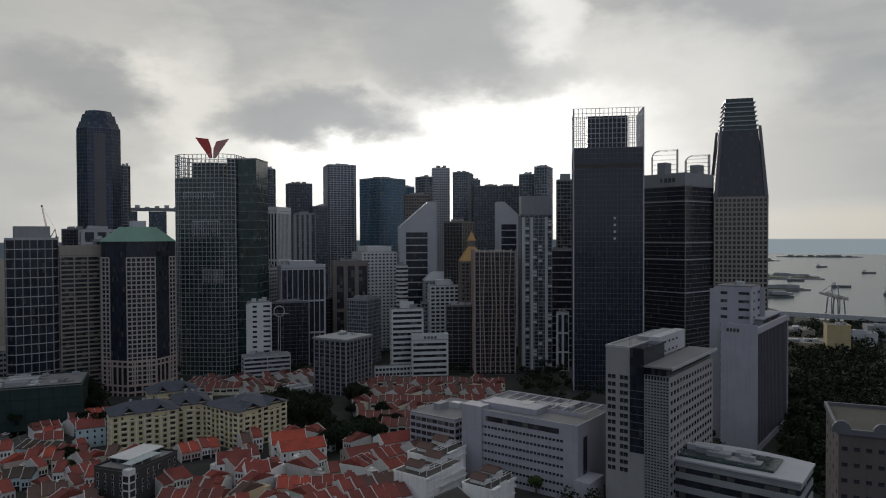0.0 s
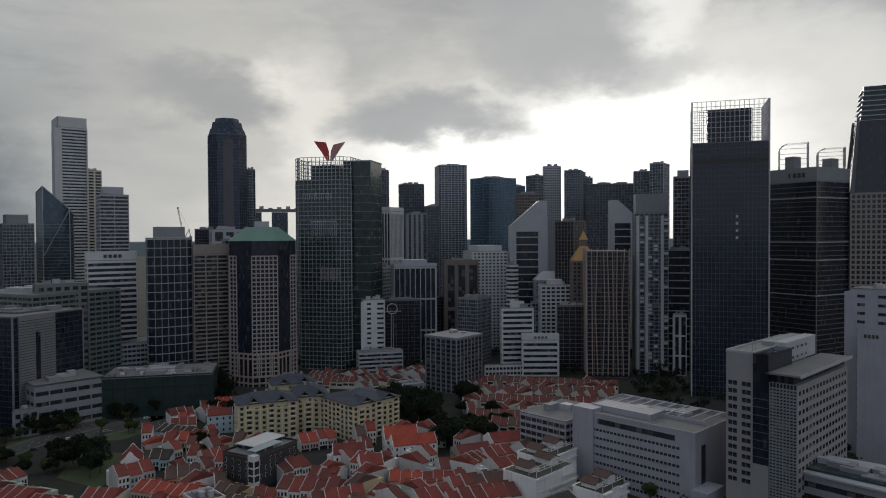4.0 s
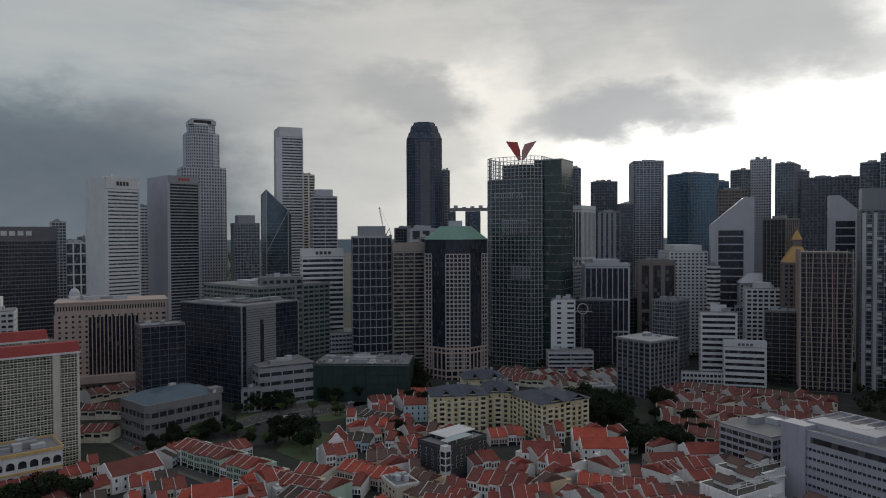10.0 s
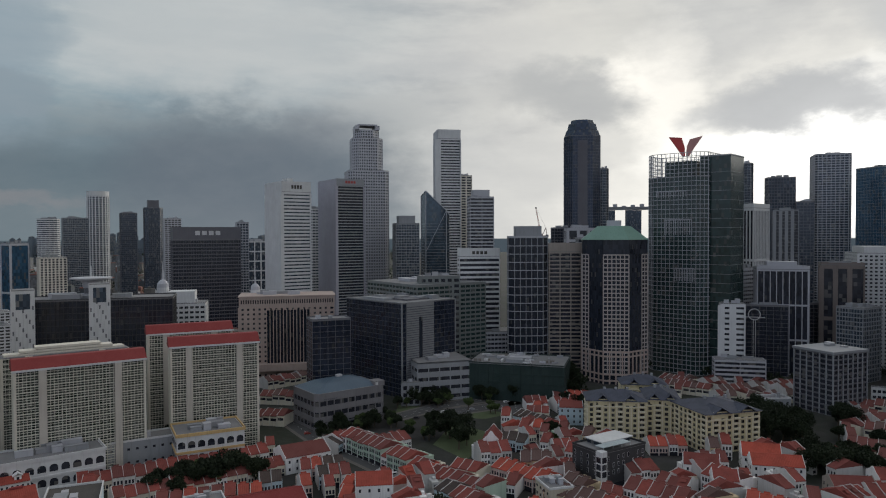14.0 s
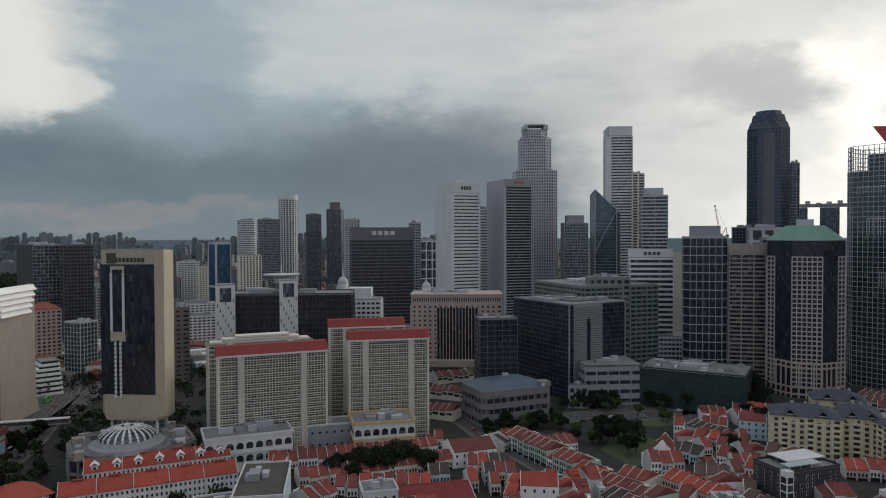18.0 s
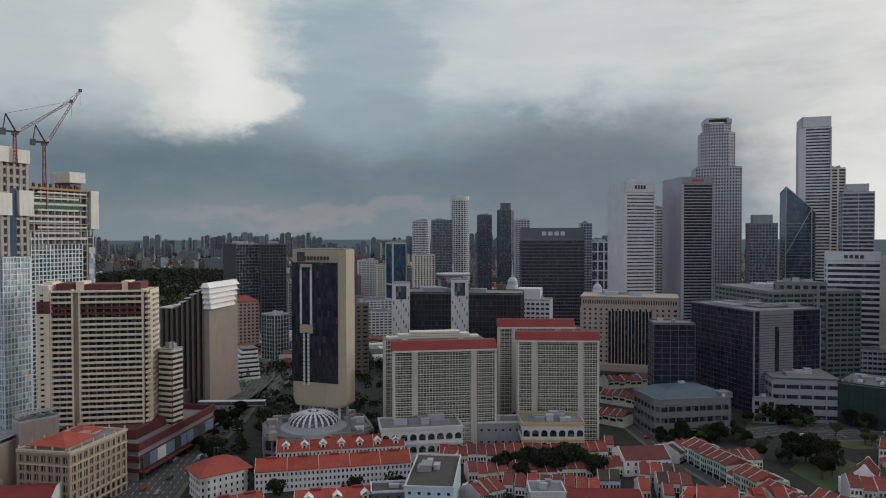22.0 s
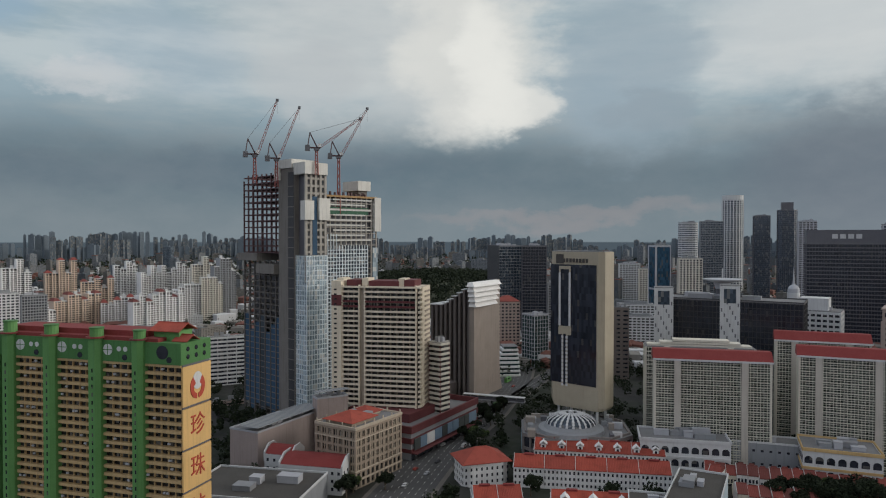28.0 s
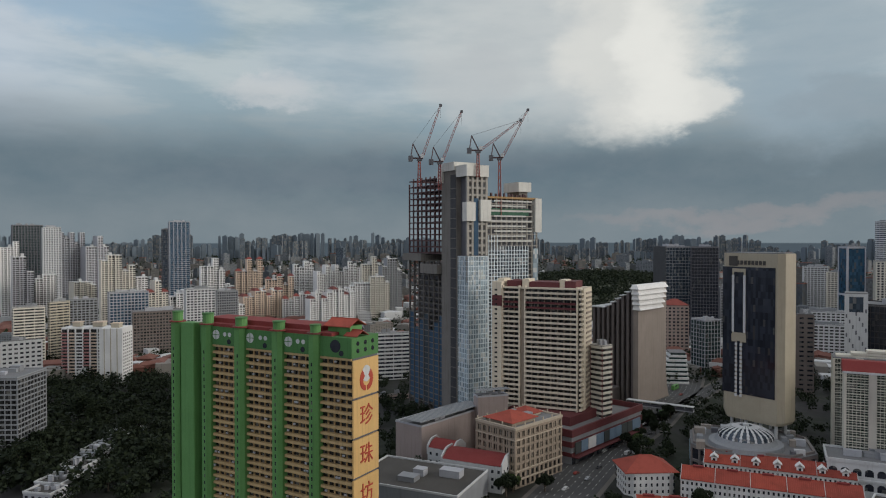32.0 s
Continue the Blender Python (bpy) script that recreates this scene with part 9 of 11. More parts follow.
def far_kind(seed, w, d, h, wall, glazing, fh, sp, col, label):
    """A distant block: glazed core, one wall grid of belts and piers, roof house."""
    ob = thing("apartment_block", 0, 0, 0, 0, label, "building", "distant city blocks")
    out = rect(w, d)
    part("glazing", prism(out, 0, h), glazing, ob)
    bm = bmesh.new()
    n = round(h / fh)
    for k in range(n + 1):
        add_band(bm, out, h * k / n - sp / 2, h * k / n + sp / 2, 0.4, 0.3)
    for px, py, a in edge_spots(out, 5):
        vs = add_box(bm, -col / 2, col / 2, -0.45, 0.45, 0, h)
        move_verts(vs, pose(px, py, 0, 0, 0, a))
    add_box(bm, -w * 0.2, w * 0.15, -d * 0.25, d * 0.25, h, h + 4)
    part("wall_grid", bm, wall, ob)["kind"] = "stuff"
    return ob


def terrace(x0, y0, x1, y1, z, label, dormers):
    """One long white terrace: tiled roof in bays between fire walls, rows of small windows, optional dormers."""
    p, q = Vector((x0, y0)), Vector((x1, y1))
    L, d, rise = (q - p).length, 15.0, 4.0
    h = z - 3.0
    ang = math.degrees(math.atan2(q.y - p.y, q.x - p.x))
    c = (p + q) / 2
    ob = thing("terrace", c.x, c.y, 0, ang, label, "terrace")
    part("body", box_bm(-L / 2, L / 2, -d / 2, d / 2, 0, h), LIMEWASH, ob)
    bays = max(2, round(L / 17))
    for k in range(bays):
        u = -L / 2 + L * (k + 0.5) / bays
        roof = part("tiled_roof", tiled_slopes(L / bays - 0.3, d, h, rise, 0.7), TILE_ORANGE, ob)
        roof.location = (u, 0, 0)
        part("roof_vent", box_bm(u - 2.6, u + 2.6, -0.9, 0.9, h + rise + 0.1, h + rise + 0.9), ROOF_RED, ob)
    for k in range(bays + 1):
        part("fire_wall", party_wall(d, h, rise, 0.0), FIREWALL, ob).location = (-L / 2 + L * k / bays, 0, 0)
    bm = bmesh.new()
    add_band(bm, rect(L, d), h - 0.7, h - 0.1, 0.4)
    part("cornice", bm, LIMEWASH, ob)
    rows_of_windows(ob, L, d, h - 0.6, 0.8, 0, min(44, int(L / 2.1)), 3, 0.9, 1.5, GLASS_DARK)
    for k in range(dormers):
        u = -L / 2 + L * (k + 0.5) / dormers
        part("dormer", box_bm(u - 1.5, u + 1.5, -d / 2 + 0.8, -d / 2 + 5, h - 0.5, h + 2.6), LIMEWASH, ob)
        bm = gable_bm(3.8, 5.5, h + 2.6, 1.3, 0.3, 0.2, "y")
        part("dormer_roof", bm, LIMEWASH, ob).location = (u, -d / 2 + 3, 0)
        part("dormer_window", box_bm(u - 0.6, u + 0.6, -d / 2 + 0.7, -d / 2 + 0.85, h + 0.6, h + 2.0), GLASS_DARK, ob)
    return ob


def corner_house(x, y, rot, w, d, h, label):
    ob = thing("corner_building", x, y, 0, rot, label, "building")
    part("body", prism(chamfered(w, d, 4), 0, h), LIMEWASH, ob)
    hip_roof(ob, w, d, h + 0.4, 6.0, TILE_ORANGE, 1.0)
    bm = bmesh.new()
    add_band(bm, chamfered(w, d, 4), h - 0.8, h - 0.1, 0.5)
    part("cornice", bm, LIMEWASH, ob)
    rows_of_windows(ob, w, d, h - 1, 0.8, 0, 9, 3, 0.9, 1.6, GLASS_DARK)
    rows_of_windows(ob, w, d, h - 1, 0.8, 1, 7, 3, 0.9, 1.6, GLASS_DARK)
    return ob


def footbridge(x0, y0, x1, y1, z, label):
    p, q = Vector((x0, y0)), Vector((x1, y1))
    L = (q - p).length
    c = (p + q) / 2
    ob = thing("footbridge", c.x, c.y, 0, math.degrees(math.atan2(q.y - p.y, q.x - p.x)), label, "bridge")
    part("deck", box_bm(-L / 2, L / 2, -2, 2, z - 1.2, z - 0.4), PALE, ob)
    for s in (-1, 1):
        part("railing", box_bm(-L / 2, L / 2, s * 2 - 0.12, s * 2 + 0.12, z - 0.4, z + 0.8), DARKGREY, ob)
    part("roof", box_bm(-L / 2, L / 2, -2.5, 2.5, z + 2.2, z + 2.6), WHITE, ob)
    for k in range(9):
        u = -L / 2 + L * k / 8
        part("roof_post", box_bm(u - 0.12, u + 0.12, -2.1, -1.9, z + 0.8, z + 2.2), WHITE, ob)
    for u in (-0.45, 0.0, 0.45):
        part("pier", box_bm(L * u - 0.8, L * u + 0.8, -1, 1, 0, z - 1.2), GREY, ob)
    return ob


def footprints():
    """Ground rectangles of everything that stands, each with the turn into its own axes."""
    bpy.context.view_layer.update()
    found = []
    for ob in list(scene.collection.all_objects):
        if ob.parent or ob.type not in ("EMPTY",) or ob.name.startswith(("tree", "car", "van")):
            continue
        lo, hi = [1e9, 1e9], [-1e9, -1e9]
        inv = ob.matrix_world.inverted()
        for c in ob.children:
            if c.type != "MESH":
                continue
            m = inv @ c.matrix_world
            for q in c.bound_box:
                p = m @ Vector(q)
                for i in (0, 1):
                    lo[i], hi[i] = min(lo[i], p[i]), max(hi[i], p[i])
        if hi[0] > lo[0]:
            found.append((inv, lo, hi))
    return found


def is_free(x, y, plots, gap=2.0):
    for inv, lo, hi in plots:
        p = inv @ Vector((x, y, 0))
        if lo[0] - gap < p.x < hi[0] + gap and lo[1] - gap < p.y < hi[1] + gap:
            return False
    for pts, half in ROADS:
        for a, b in zip(pts, pts[1:]):
            a, b = Vector(a), Vector(b)
            t = max(0, min(1, (Vector((x, y)) - a).dot(b - a) / (b - a).length_squared))
            if (a.lerp(b, t) - Vector((x, y))).length < half:
                return False
    return True


def gap_fill(points, seed, step, kinds):
    """Shophouses on ground that is still free of buildings, roads and trees, in loose rows."""
    r = random.Random(seed)
    plots = footprints()
    taken = [(o.location.x, o.location.y) for o in scene.collection.all_objects if o.name.startswith("tree") and not o.parent]
    a, b, c, d = (Vector(p) for p in points)
    nu, nv = max(2, int((b - a).length / step)), max(2, int((d - a).length / (step * 2.4)))
    for j in range(nv):
        for i in range(nu):
            p = a.lerp(b, (i + 0.5) / nu).lerp(d.lerp(c, (i + 0.5) / nu), (j + 0.5) / nv)
            if not is_free(p.x, p.y, plots, 5.5) or any((p.x - u) ** 2 + (p.y - v) ** 2 < 30 for u, v in taken):
                continue
            ang = math.degrees(math.atan2((b - a).y, (b - a).x)) + r.uniform(-2, 2)
            copy_thing(KINDS[r.choice(kinds)][0], pose(p.x, p.y, r.uniform(-1.4, -0.02), 0, 0, ang))


def street_greenery(seed, wanted=70):
    """Trees in the free ground between blocks: the nearer ones singly, the rest as one mass."""
    r = random.Random(seed)
    plots = footprints()
    bm = bmesh.new()
    made = 0
    for _ in range(3200):
        yaw, dist = r.uniform(-32, 132), 190 + 620 * r.random() ** 0.8
        v = heading(yaw) * dist
        if not is_free(v.x, v.y, plots, 3.0):
            continue
        if dist < 470 and made < wanted:
            made += 1
            plant_tree(r.choice((0, 1, 1, 3, 0)), v.x, v.y, r.uniform(0, 360), r.uniform(0.6, 0.95))
        else:
            hh = r.uniform(6, 11)
            for k in range(3):
                clump(bm, (v.x + r.uniform(-3, 3), v.y + r.uniform(-3, 3), hh * r.uniform(0.45, 0.9)), hh * 0.36, r, 44, 0.85)
    tagged(new("street_greenery", mesh_of("street_greenery", bm, LEAF)), "dark street trees massed between the blocks", "trees", kind="stuff")

def balcony_house(x, y, rot, w, d, h, label):
    """White apartment house: staggered balcony slabs over dark recesses, roof terraces with frames and grey pitched bits."""
    ob = thing("house", x, y, 0, rot, label, "house")
    r = random.Random(int(abs(x * 5 + y)))
    part("body", box_bm(-w / 2 + 1.2, w / 2 - 1.2, -d / 2 + 1.2, d / 2 - 1.2, 0, h - 1), GLASS_HOME, ob)
    fh = h / max(3, round(h / 3.4))
    for f in range(round(h / fh) + 1):
        z = f * fh - 0.2
        for k in range(3):
            a, b = -w / 2 + w * k / 3, -w / 2 + w * (k + 1) / 3
            o = r.choice((0.0, 0.7, 1.3))
            part("floor_slab", box_bm(a + 0.1, b - 0.1, -d / 2 - o, d / 2 + o * 0.5, z, z + 0.35), LIMEWASH, ob)
            if f and r.random() < 0.8:
                part("balcony_front", box_bm(a + 0.4, b - 0.5, -d / 2 - o, -d / 2 - o + 0.15, z + 0.35, z + 1.2), LIMEWASH, ob)
    for u in np.linspace(-w / 2 + 0.4, w / 2 - 0.4, 7):
        part("pier", box_bm(u - 0.45, u + 0.45, -d / 2 + 0.1, d / 2 - 0.1, 0, h - 0.25), LIMEWASH, ob)
    for v in np.linspace(-d / 2 + 0.5, d / 2 - 0.5, 4):
        part("side_wall", box_bm(-w / 2 + 0.3, w / 2 - 0.3, v - 0.35, v + 0.35, 0, h - 0.3), LIMEWASH, ob)
    part("roof_deck", box_bm(-w / 2 + 0.6, w / 2 - 0.6, -d / 2 + 0.6, d / 2 - 0.6, h + 0.16, h + 0.4), ROOFDARK, ob)
    for sx, hh in ((-0.25, 2.6), (0.24, 3.4)):
        part("roof_room", box_bm(w * sx - 3, w * sx + 3, -d * 0.18, d * 0.3, h + 0.4, h + hh), LIMEWASH, ob)
        bm = gable_bm(7, d * 0.52, h + hh, 1.8, ridge_along="y")
        part("roof_slope", bm, ROOFS[4], ob).location = (w * sx, d * 0.06, 0)
    bm = bmesh.new()
    for u in (-0.44, -0.06, 0.44):
        for v in (-0.44, -0.22):
            strut(bm, (w * u, d * v, h + 0.4), (w * u, d * v, h + 2.8), 0.12)
    for v in (-0.44, -0.33, -0.22):
        strut(bm, (-w * 0.44, d * v, h + 2.8), (w * 0.44, d * v, h + 2.8), 0.12)
    part("pergola", bm, WHITE, ob)
    return ob


# ---- old quarter and streets, placed ----
shop_row(-355.5, 159.1, -320.3, 249.3, 1, 1, (0, 2))
shop_row(-321.5, 159.7, -295.3, 233.4, 2, 1, (0, 2))
shop_row(-292.7, 147.2, -295.4, 161.8, 3, 1, (0, 2))
shop_row(-252.9, 178.3, -249.1, 194.8, 4, 1, (0, 2, 4, 6))
shop_row(-308.1, 217.9, -297.9, 242.8, 5, 1, (0, 2, 4))
shop_row(-297.7, 295.2, -179.0, 273.3, 6, 1, (0, 2, 4, 6, 1, 7))
shop_row(-281.6, 298.3, -275.6, 319.2, 7, 1, (0,))
shop_row(-301.3, 278.7, -305.9, 297.5, 8, 1, (0, 2, 4, 6))
shop_row(-218.3, 295.8, -204.9, 297.0, 9, 1, (0, 2))
shop_row(-202.4, 265.5, -177.0, 259.1, 10, 1, (0, 6, 2))
shop_row(-198.9, 308.5, -145.6, 301.6, 11, 1, (5, 1, 3, 4))
shop_row(-193.1, 319.9, -178.9, 328.4, 12, 1, (3, 5))
shop_row(-157.3, 288.7, -117.3, 287.1, 13, 1, (1, 3, 5))
shop_row(-218.7, 315.3, -207.2, 328.3, 14, 1, (1, 3))
shop_row(-149.6, 303.5, -130.1, 307.5, 15, 1, (0, 2))
shop_row(-135.8, 275.6, -107.5, 279.5, 16, 1, (1, 3))
shop_row(-138.9, 287.8, -130.9, 298.9, 17, 1, (0, 2))
shop_row(-244.8, 405.8, -215.7, 396.3, 18, 1, (0, 2, 4, 6))
shop_row(-231.3, 390.4, -210.7, 409.1, 19, 1, (0, 2))
shop_row(-253.4, 465.6, -232.5, 481.9, 20, 1, (0, 4))
shop_row(-262.0, 438.4, -251.1, 448.3, 21, -1, (0,))
shop_row(-194.2, 356.7, -184.4, 366.7, 22, 1, (0, 2))
shop_row(-152.4, 396.0, -133.9, 408.6, 23, 1, (0, 4))
shop_row(-141.6, 334.6, -133.2, 346.0, 24, 1, (1, 3))
shop_row(-128.4, 314.2, -100.4, 313.9, 25, 1, (0, 1, 3))
shop_row(-113.6, 295.3, -89.9, 306.8, 26, 1, (0, 3))
shop_row(-122.2, 338.1, -104.8, 337.0, 27, -1, (0, 2))
shop_row(-103.3, 357.5, -87.7, 351.3, 28, 1, (1, 3))
shop_row(-81.6, 338.6, -43.4, 344.4, 29, 1, (0, 2, 4))
shop_row(-71.9, 327.5, -54.7, 329.9, 30, -1, (0, 2))
shop_row(-54.9, 323.4, -27.0, 339.0, 31, 1, (1, 3, 5))
shop_row(-48.2, 306.0, -20.8, 323.0, 32, 1, (1, 3))
shop_row(-39.2, 380.0, -18.5, 394.3, 33, 1, (0, 2))
shop_row(-33.2, 362.7, -18.8, 374.9, 34, 1, (0, 2))
shop_row(-62.8, 303.9, -49.6, 314.8, 35, 1, (3,))
shop_row(-48.8, 363.4, -39.4, 382.0, 36, -1, (0, 2))
shop_row(-65.3, 581.1, 48.4, 575.4, 37, 1, (8, 9))
shop_row(-71.4, 542.6, 42.8, 549.9, 38, 1, (8, 9))
shop_row(-53.4, 511.7, 36.6, 512.7, 39, 1, (8, 9))
shop_row(-57.7, 467.3, 9.7, 471.9, 40, 1, (8, 9))
shop_row(-39.7, 448.7, 9.3, 447.1, 41, 1, (8, 9))
shop_row(-201.2, 563.2, -163.4, 564.2, 42, 1, (8, 9))
shop_row(-164.3, 558.8, -141.1, 583.0, 43, 1, (8, 9))
shop_row(-134.4, 555.2, -108.8, 555.3, 44, 1, (8, 9))
shop_row(-133.1, 602.3, -119.4, 621.7, 45, 1, (8,))
shop_row(-209.5, 583.4, -158.8, 564.0, 46, 1, (8, 9))
shop_row(-206.3, 322.7, -162.9, 331.2, 47, 1)
shop_row(-234.0, 383.8, -204.7, 394.0, 48, 1, (0, 2, 4, 6))
shop_row(-246.5, 443.5, -229.8, 463.2, 49, 1, (0, 2, 4, 6))
shop_row(-226.1, 351.6, -211.8, 356.7, 50, 1, (0, 2, 4, 6))
shop_row(-246.2, 415.2, -233.1, 422.3, 51, -1, (0, 2, 4, 6))
shop_row(-544.7, 265.1, -542.1, 288.2, 52, 1, (8, 9))
shop_row(-473.7, 366.1, -467.4, 407.8, 53, 1, (8, 9))
shop_row(-434.8, 336.3, -409.2, 349.6, 54, 1, (8, 9))
shop_row(-389.1, 298.7, -369.5, 306.7, 55, 1, (8, 9))
villa(-220.9, 334.1, -62.0, 16.0, 10.0, 11.0, 5.0, LIMEWASH, TILE, "white gable-fronted house with red tiled roof")
villa(-91.1, 403.8, 20.0, 20.0, 15.0, 9.0, 5.0, LIMEWASH, TILE_ORANGE, "broad white house with long sloping side wall and red roof")
villa(-81.4, 394.8, 25.0, 26.0, 13.0, 8.0, 4.0, LIMEWASH, TILE_ORANGE, "white house with orange tiled roof")
villa(-28.0, 402.3, 30.0, 22.0, 14.0, 10.0, 3.5, LIMEWASH, TILE, "white house with red tiled roof beside trees")
villa(-45.7, 384.2, 30.0, 20.0, 13.0, 8.0, 3.0, TAN, TILE, "tan house with red tiled roof")
villa(1.1, 308.5, 53.0, 18.0, 14.0, 9.0, 3.5, WHITE, ROOFDARK, "white house with dark pitched roof")
villa(-12.6, 392.2, 53.0, 22.0, 14.0, 9.0, 4.0, WHITE, ROOFS[4], "white house with a steep dark roof")
villa(-257.6, 193.8, 65.0, 44.0, 26.0, 7.0, 4.0, WHITE, ROOF_RED, "wide low hall under a plain red roof")
villa(-217.2, 425.0, 30.0, 16.0, 11.0, 12.0, 3.0, WALLS[5], TILE, "pale blue house with red roof")
black_house(-149.4, 336.3, 70.5, 32.0, 20.7, 22.3, "black walled house with white corner bay and glazed roof terrace")
balcony_house(-7.0, 335.5, 53.0, 30.0, 20.0, 16.0, "white apartment house with stacked balconies")
balcony_house(20.9, 321.3, 53.0, 20.0, 16.0, 14.0, "white house with roof terrace and open frames")
balcony_house(-3.5, 356.3, 53.0, 26.0, 18.0, 18.0, "white balconied apartment house")
flat_block("house", -297.4, 130.4, 60.0, 22.0, 46.0, 17.0, "pale blue block with stained flat roof", WALLS[5], WHITE, 5, 4, 'house', ROOFDARK)
flat_block("house", -294.1, 113.1, 72.0, 30.0, 13.0, 13.0, "dark flat-roofed block with white rim", DARKGREY, WHITE, 6, 3, 'house', ROOFDARK)
flat_block("house", -262.4, 171.1, 65.0, 16.0, 14.0, 14.0, "white block with flat roof among trees", WHITE, WHITE, 4, 3, 'house')
flat_block("house", -154.6, 286.7, -37.0, 16.0, 12.0, 12.0, "cream house with flat roof terrace", CREAM, WHITE, 4, 3, 'house')
flat_block("house", -114.7, 542.5, 40.0, 20.0, 12.0, 10.0, "grey house with flat roof", GREY, WHITE, 4, 2, 'house')
flat_block("house", -262.3, 723.5, 20.0, 34.0, 26.0, 20.0, "low black pavilion with white roof plant", DARKGREY, PALE, 0, 1, 'building')
terrace(-357.3, 56.1, -339.2, 133.8, 14, "long white terrace with orange tiled roof and many small windows", 0)
terrace(-383.1, 72.1, -365.7, 140.9, 15, "long terrace with orange tiled roof and white dormers", 7)
corner_house(-361.3, 38.4, 103.3, 26.0, 20.0, 12.0, "white corner house with a broad orange hipped roof")
terrace(-318.8, 29.6, -318.8, 52.8, 11, "low red-roofed terrace by the road", 0)
terrace(-312.1, 66.1, -303.6, 103.8, 11, "low red-tiled terrace with white party walls", 3)
KEEP.append((-246, 345, 30))
KEEP.append((51, 367, 52))
KEEP.append((6, 401, 36))
KEEP.append((-300, 378, 40))
infill([(-176.1, 264.5), (-17.9, 315.1), (-22.5, 389.5), (-202.3, 320.5)], 1)
infill([(-219.4, 240.5), (-172.8, 255.1), (-201.0, 287.2), (-252.8, 285.8)], 2)
infill([(-213.0, 353.1), (-179.7, 357.2), (-236.0, 469.4), (-262.6, 439.5)], 3)
infill([(-113.5, 354.6), (-65.1, 373.2), (-79.6, 434.7), (-121.1, 418.9)], 4, 12)
infill([(-200.1, 310.8), (-115.7, 309.8), (-139.9, 375.4), (-255.6, 397.9)], 5, 11)
infill([(-87.5, 374.7), (-7.2, 346.2), (-11.7, 405.6), (-74.9, 406.5)], 6, 11)
infill([(-253.5, 178.7), (-215.4, 220.4), (-250.2, 251.6), (-273.2, 213.6)], 7, 12)
infill([(-64, 440), (34, 440), (46, 588), (-72, 588)], 8, 9.5, (8, 9))
infill([(-205, 545), (-105, 548), (-112, 618), (-200, 600)], 9, 10, (8, 9))
far_quarter()
road([(-275.8, -25.6), (-358.7, 0.5), (-423.1, 21.4), (-502.7, 57.4), (-612.8, 96.1), (-740.4, 125.8), (-930.8, 160.4)], 30, "wide dark asphalt avenue with several lanes", 8)
road([(-443.1, -8.9), (-494.3, 53.8), (-562.8, 93.4), (-699.9, 163.7)], 12, "asphalt side road by the domed podium", 3)
road([(-413.6, 326.3), (-325.2, 293.3), (-266.4, 280.4), (-207.6, 265.5)], 11, "narrow asphalt street between shophouses", 2)
road([(-304.6, 389.9), (-288.5, 423.7), (-279.5, 449.0), (-294.0, 490.0)], 16, "asphalt street beside the park", 3)
road([(-291.4, 468.1), (-250.0, 412.9), (-211.8, 359.9), (-178.6, 321.6)], 10, "narrow asphalt lane between roofs", 2)
road([(-359.5, 560.7), (-337.6, 622.0), (-311.4, 652.3), (-274.4, 679.5)], 14, "asphalt street with parked cars", 3)
road([(-322.4, 362.1), (-317.7, 406.7), (-295.3, 465.9), (-280.2, 579.5)], 14, "asphalt street past the office blocks", 3)
put_car(0, -423.1, 21.4, -30)
put_car(3, -419.7, 34.6, 150)
put_car(3, -422.9, 39.8, -30)
put_car(0, -474.6, 65.1, 150)
put_car(1, -465.7, 53.1, -30)
put_car(5, -520.9, 69.6, 150)
put_car(4, -590.3, 92.5, -30)
put_car(2, -457.1, 41.4, 150)
put_car(1, -390.5, 16.5, -30)
put_car(0, -548.4, 77.5, 150)
put_car(0, -353.2, -2.4, -30)
put_car(5, -612.0, 91.3, 150)
put_car(2, -370.7, 9.6, -30)
put_car(0, -491.1, 52.2, 150)
put_car(1, -532.4, 67.0, -30)
put_car(4, -378.8, 3.7, 150)
put_car(0, -658.2, 105.8, -30)
put_car(1, -436.1, 29.1, 150)
put_car(0, -358.3, 581.3, 35)
put_car(1, -351.7, 594.2, 36)
put_car(2, -342.3, 607.8, 37)
put_car(0, -336.3, 619.6, 38)
put_car(1, -327.4, 631.8, 39)
put_car(2, -316.8, 647.1, 40)
put_car(0, -360.2, 572.9, 41)
put_car(1, -347.0, 598.7, 42)
put_car(0, -284.8, 425.8, 40)
put_car(2, -291.0, 412.6, 43)
put_car(4, -315.7, 354.4, 46)
put_car(1, -308.8, 370.0, 49)
put_car(3, -301.1, 392.0, 52)
put_car(0, -283.2, 446.8, 55)
put_car(2, -388.1, 315.4, 58)
put_car(4, -340.4, 297.9, 61)
put_car(1, -230.6, 271.4, 64)
put_car(3, -243.7, 273.3, 67)
put_car(0, -210.8, 269.6, 70)
villa(-296.4, 255.2, 70.0, 26.0, 20.0, 9.0, 4.0, LIMEWASH, TILE, "corner block of shophouses with long white ridges")
villa(-229.3, 242.5, 45.0, 18.0, 14.0, 10.0, 4.0, LIMEWASH, TILE_ORANGE, "white walled house with orange roof at the street corner")
villa(-111.3, 366.2, 20.0, 18.0, 12.0, 10.0, 4.0, LIMEWASH, TILE, "white gabled house with small dark windows")
villa(-94.1, 346.9, 25.0, 12.0, 12.0, 11.0, 3.5, LIMEWASH, TILE, "tall white house with red roof")
footbridge(-527.8, 43.9, -509.2, 88.6, 7.0, "white covered footbridge over the avenue")
grove([(-117.6, 442.6), (-84.7, 434.4), (-84.7, 509.4), (-124.4, 513.4)], 18, 56, (0, 1, 2))
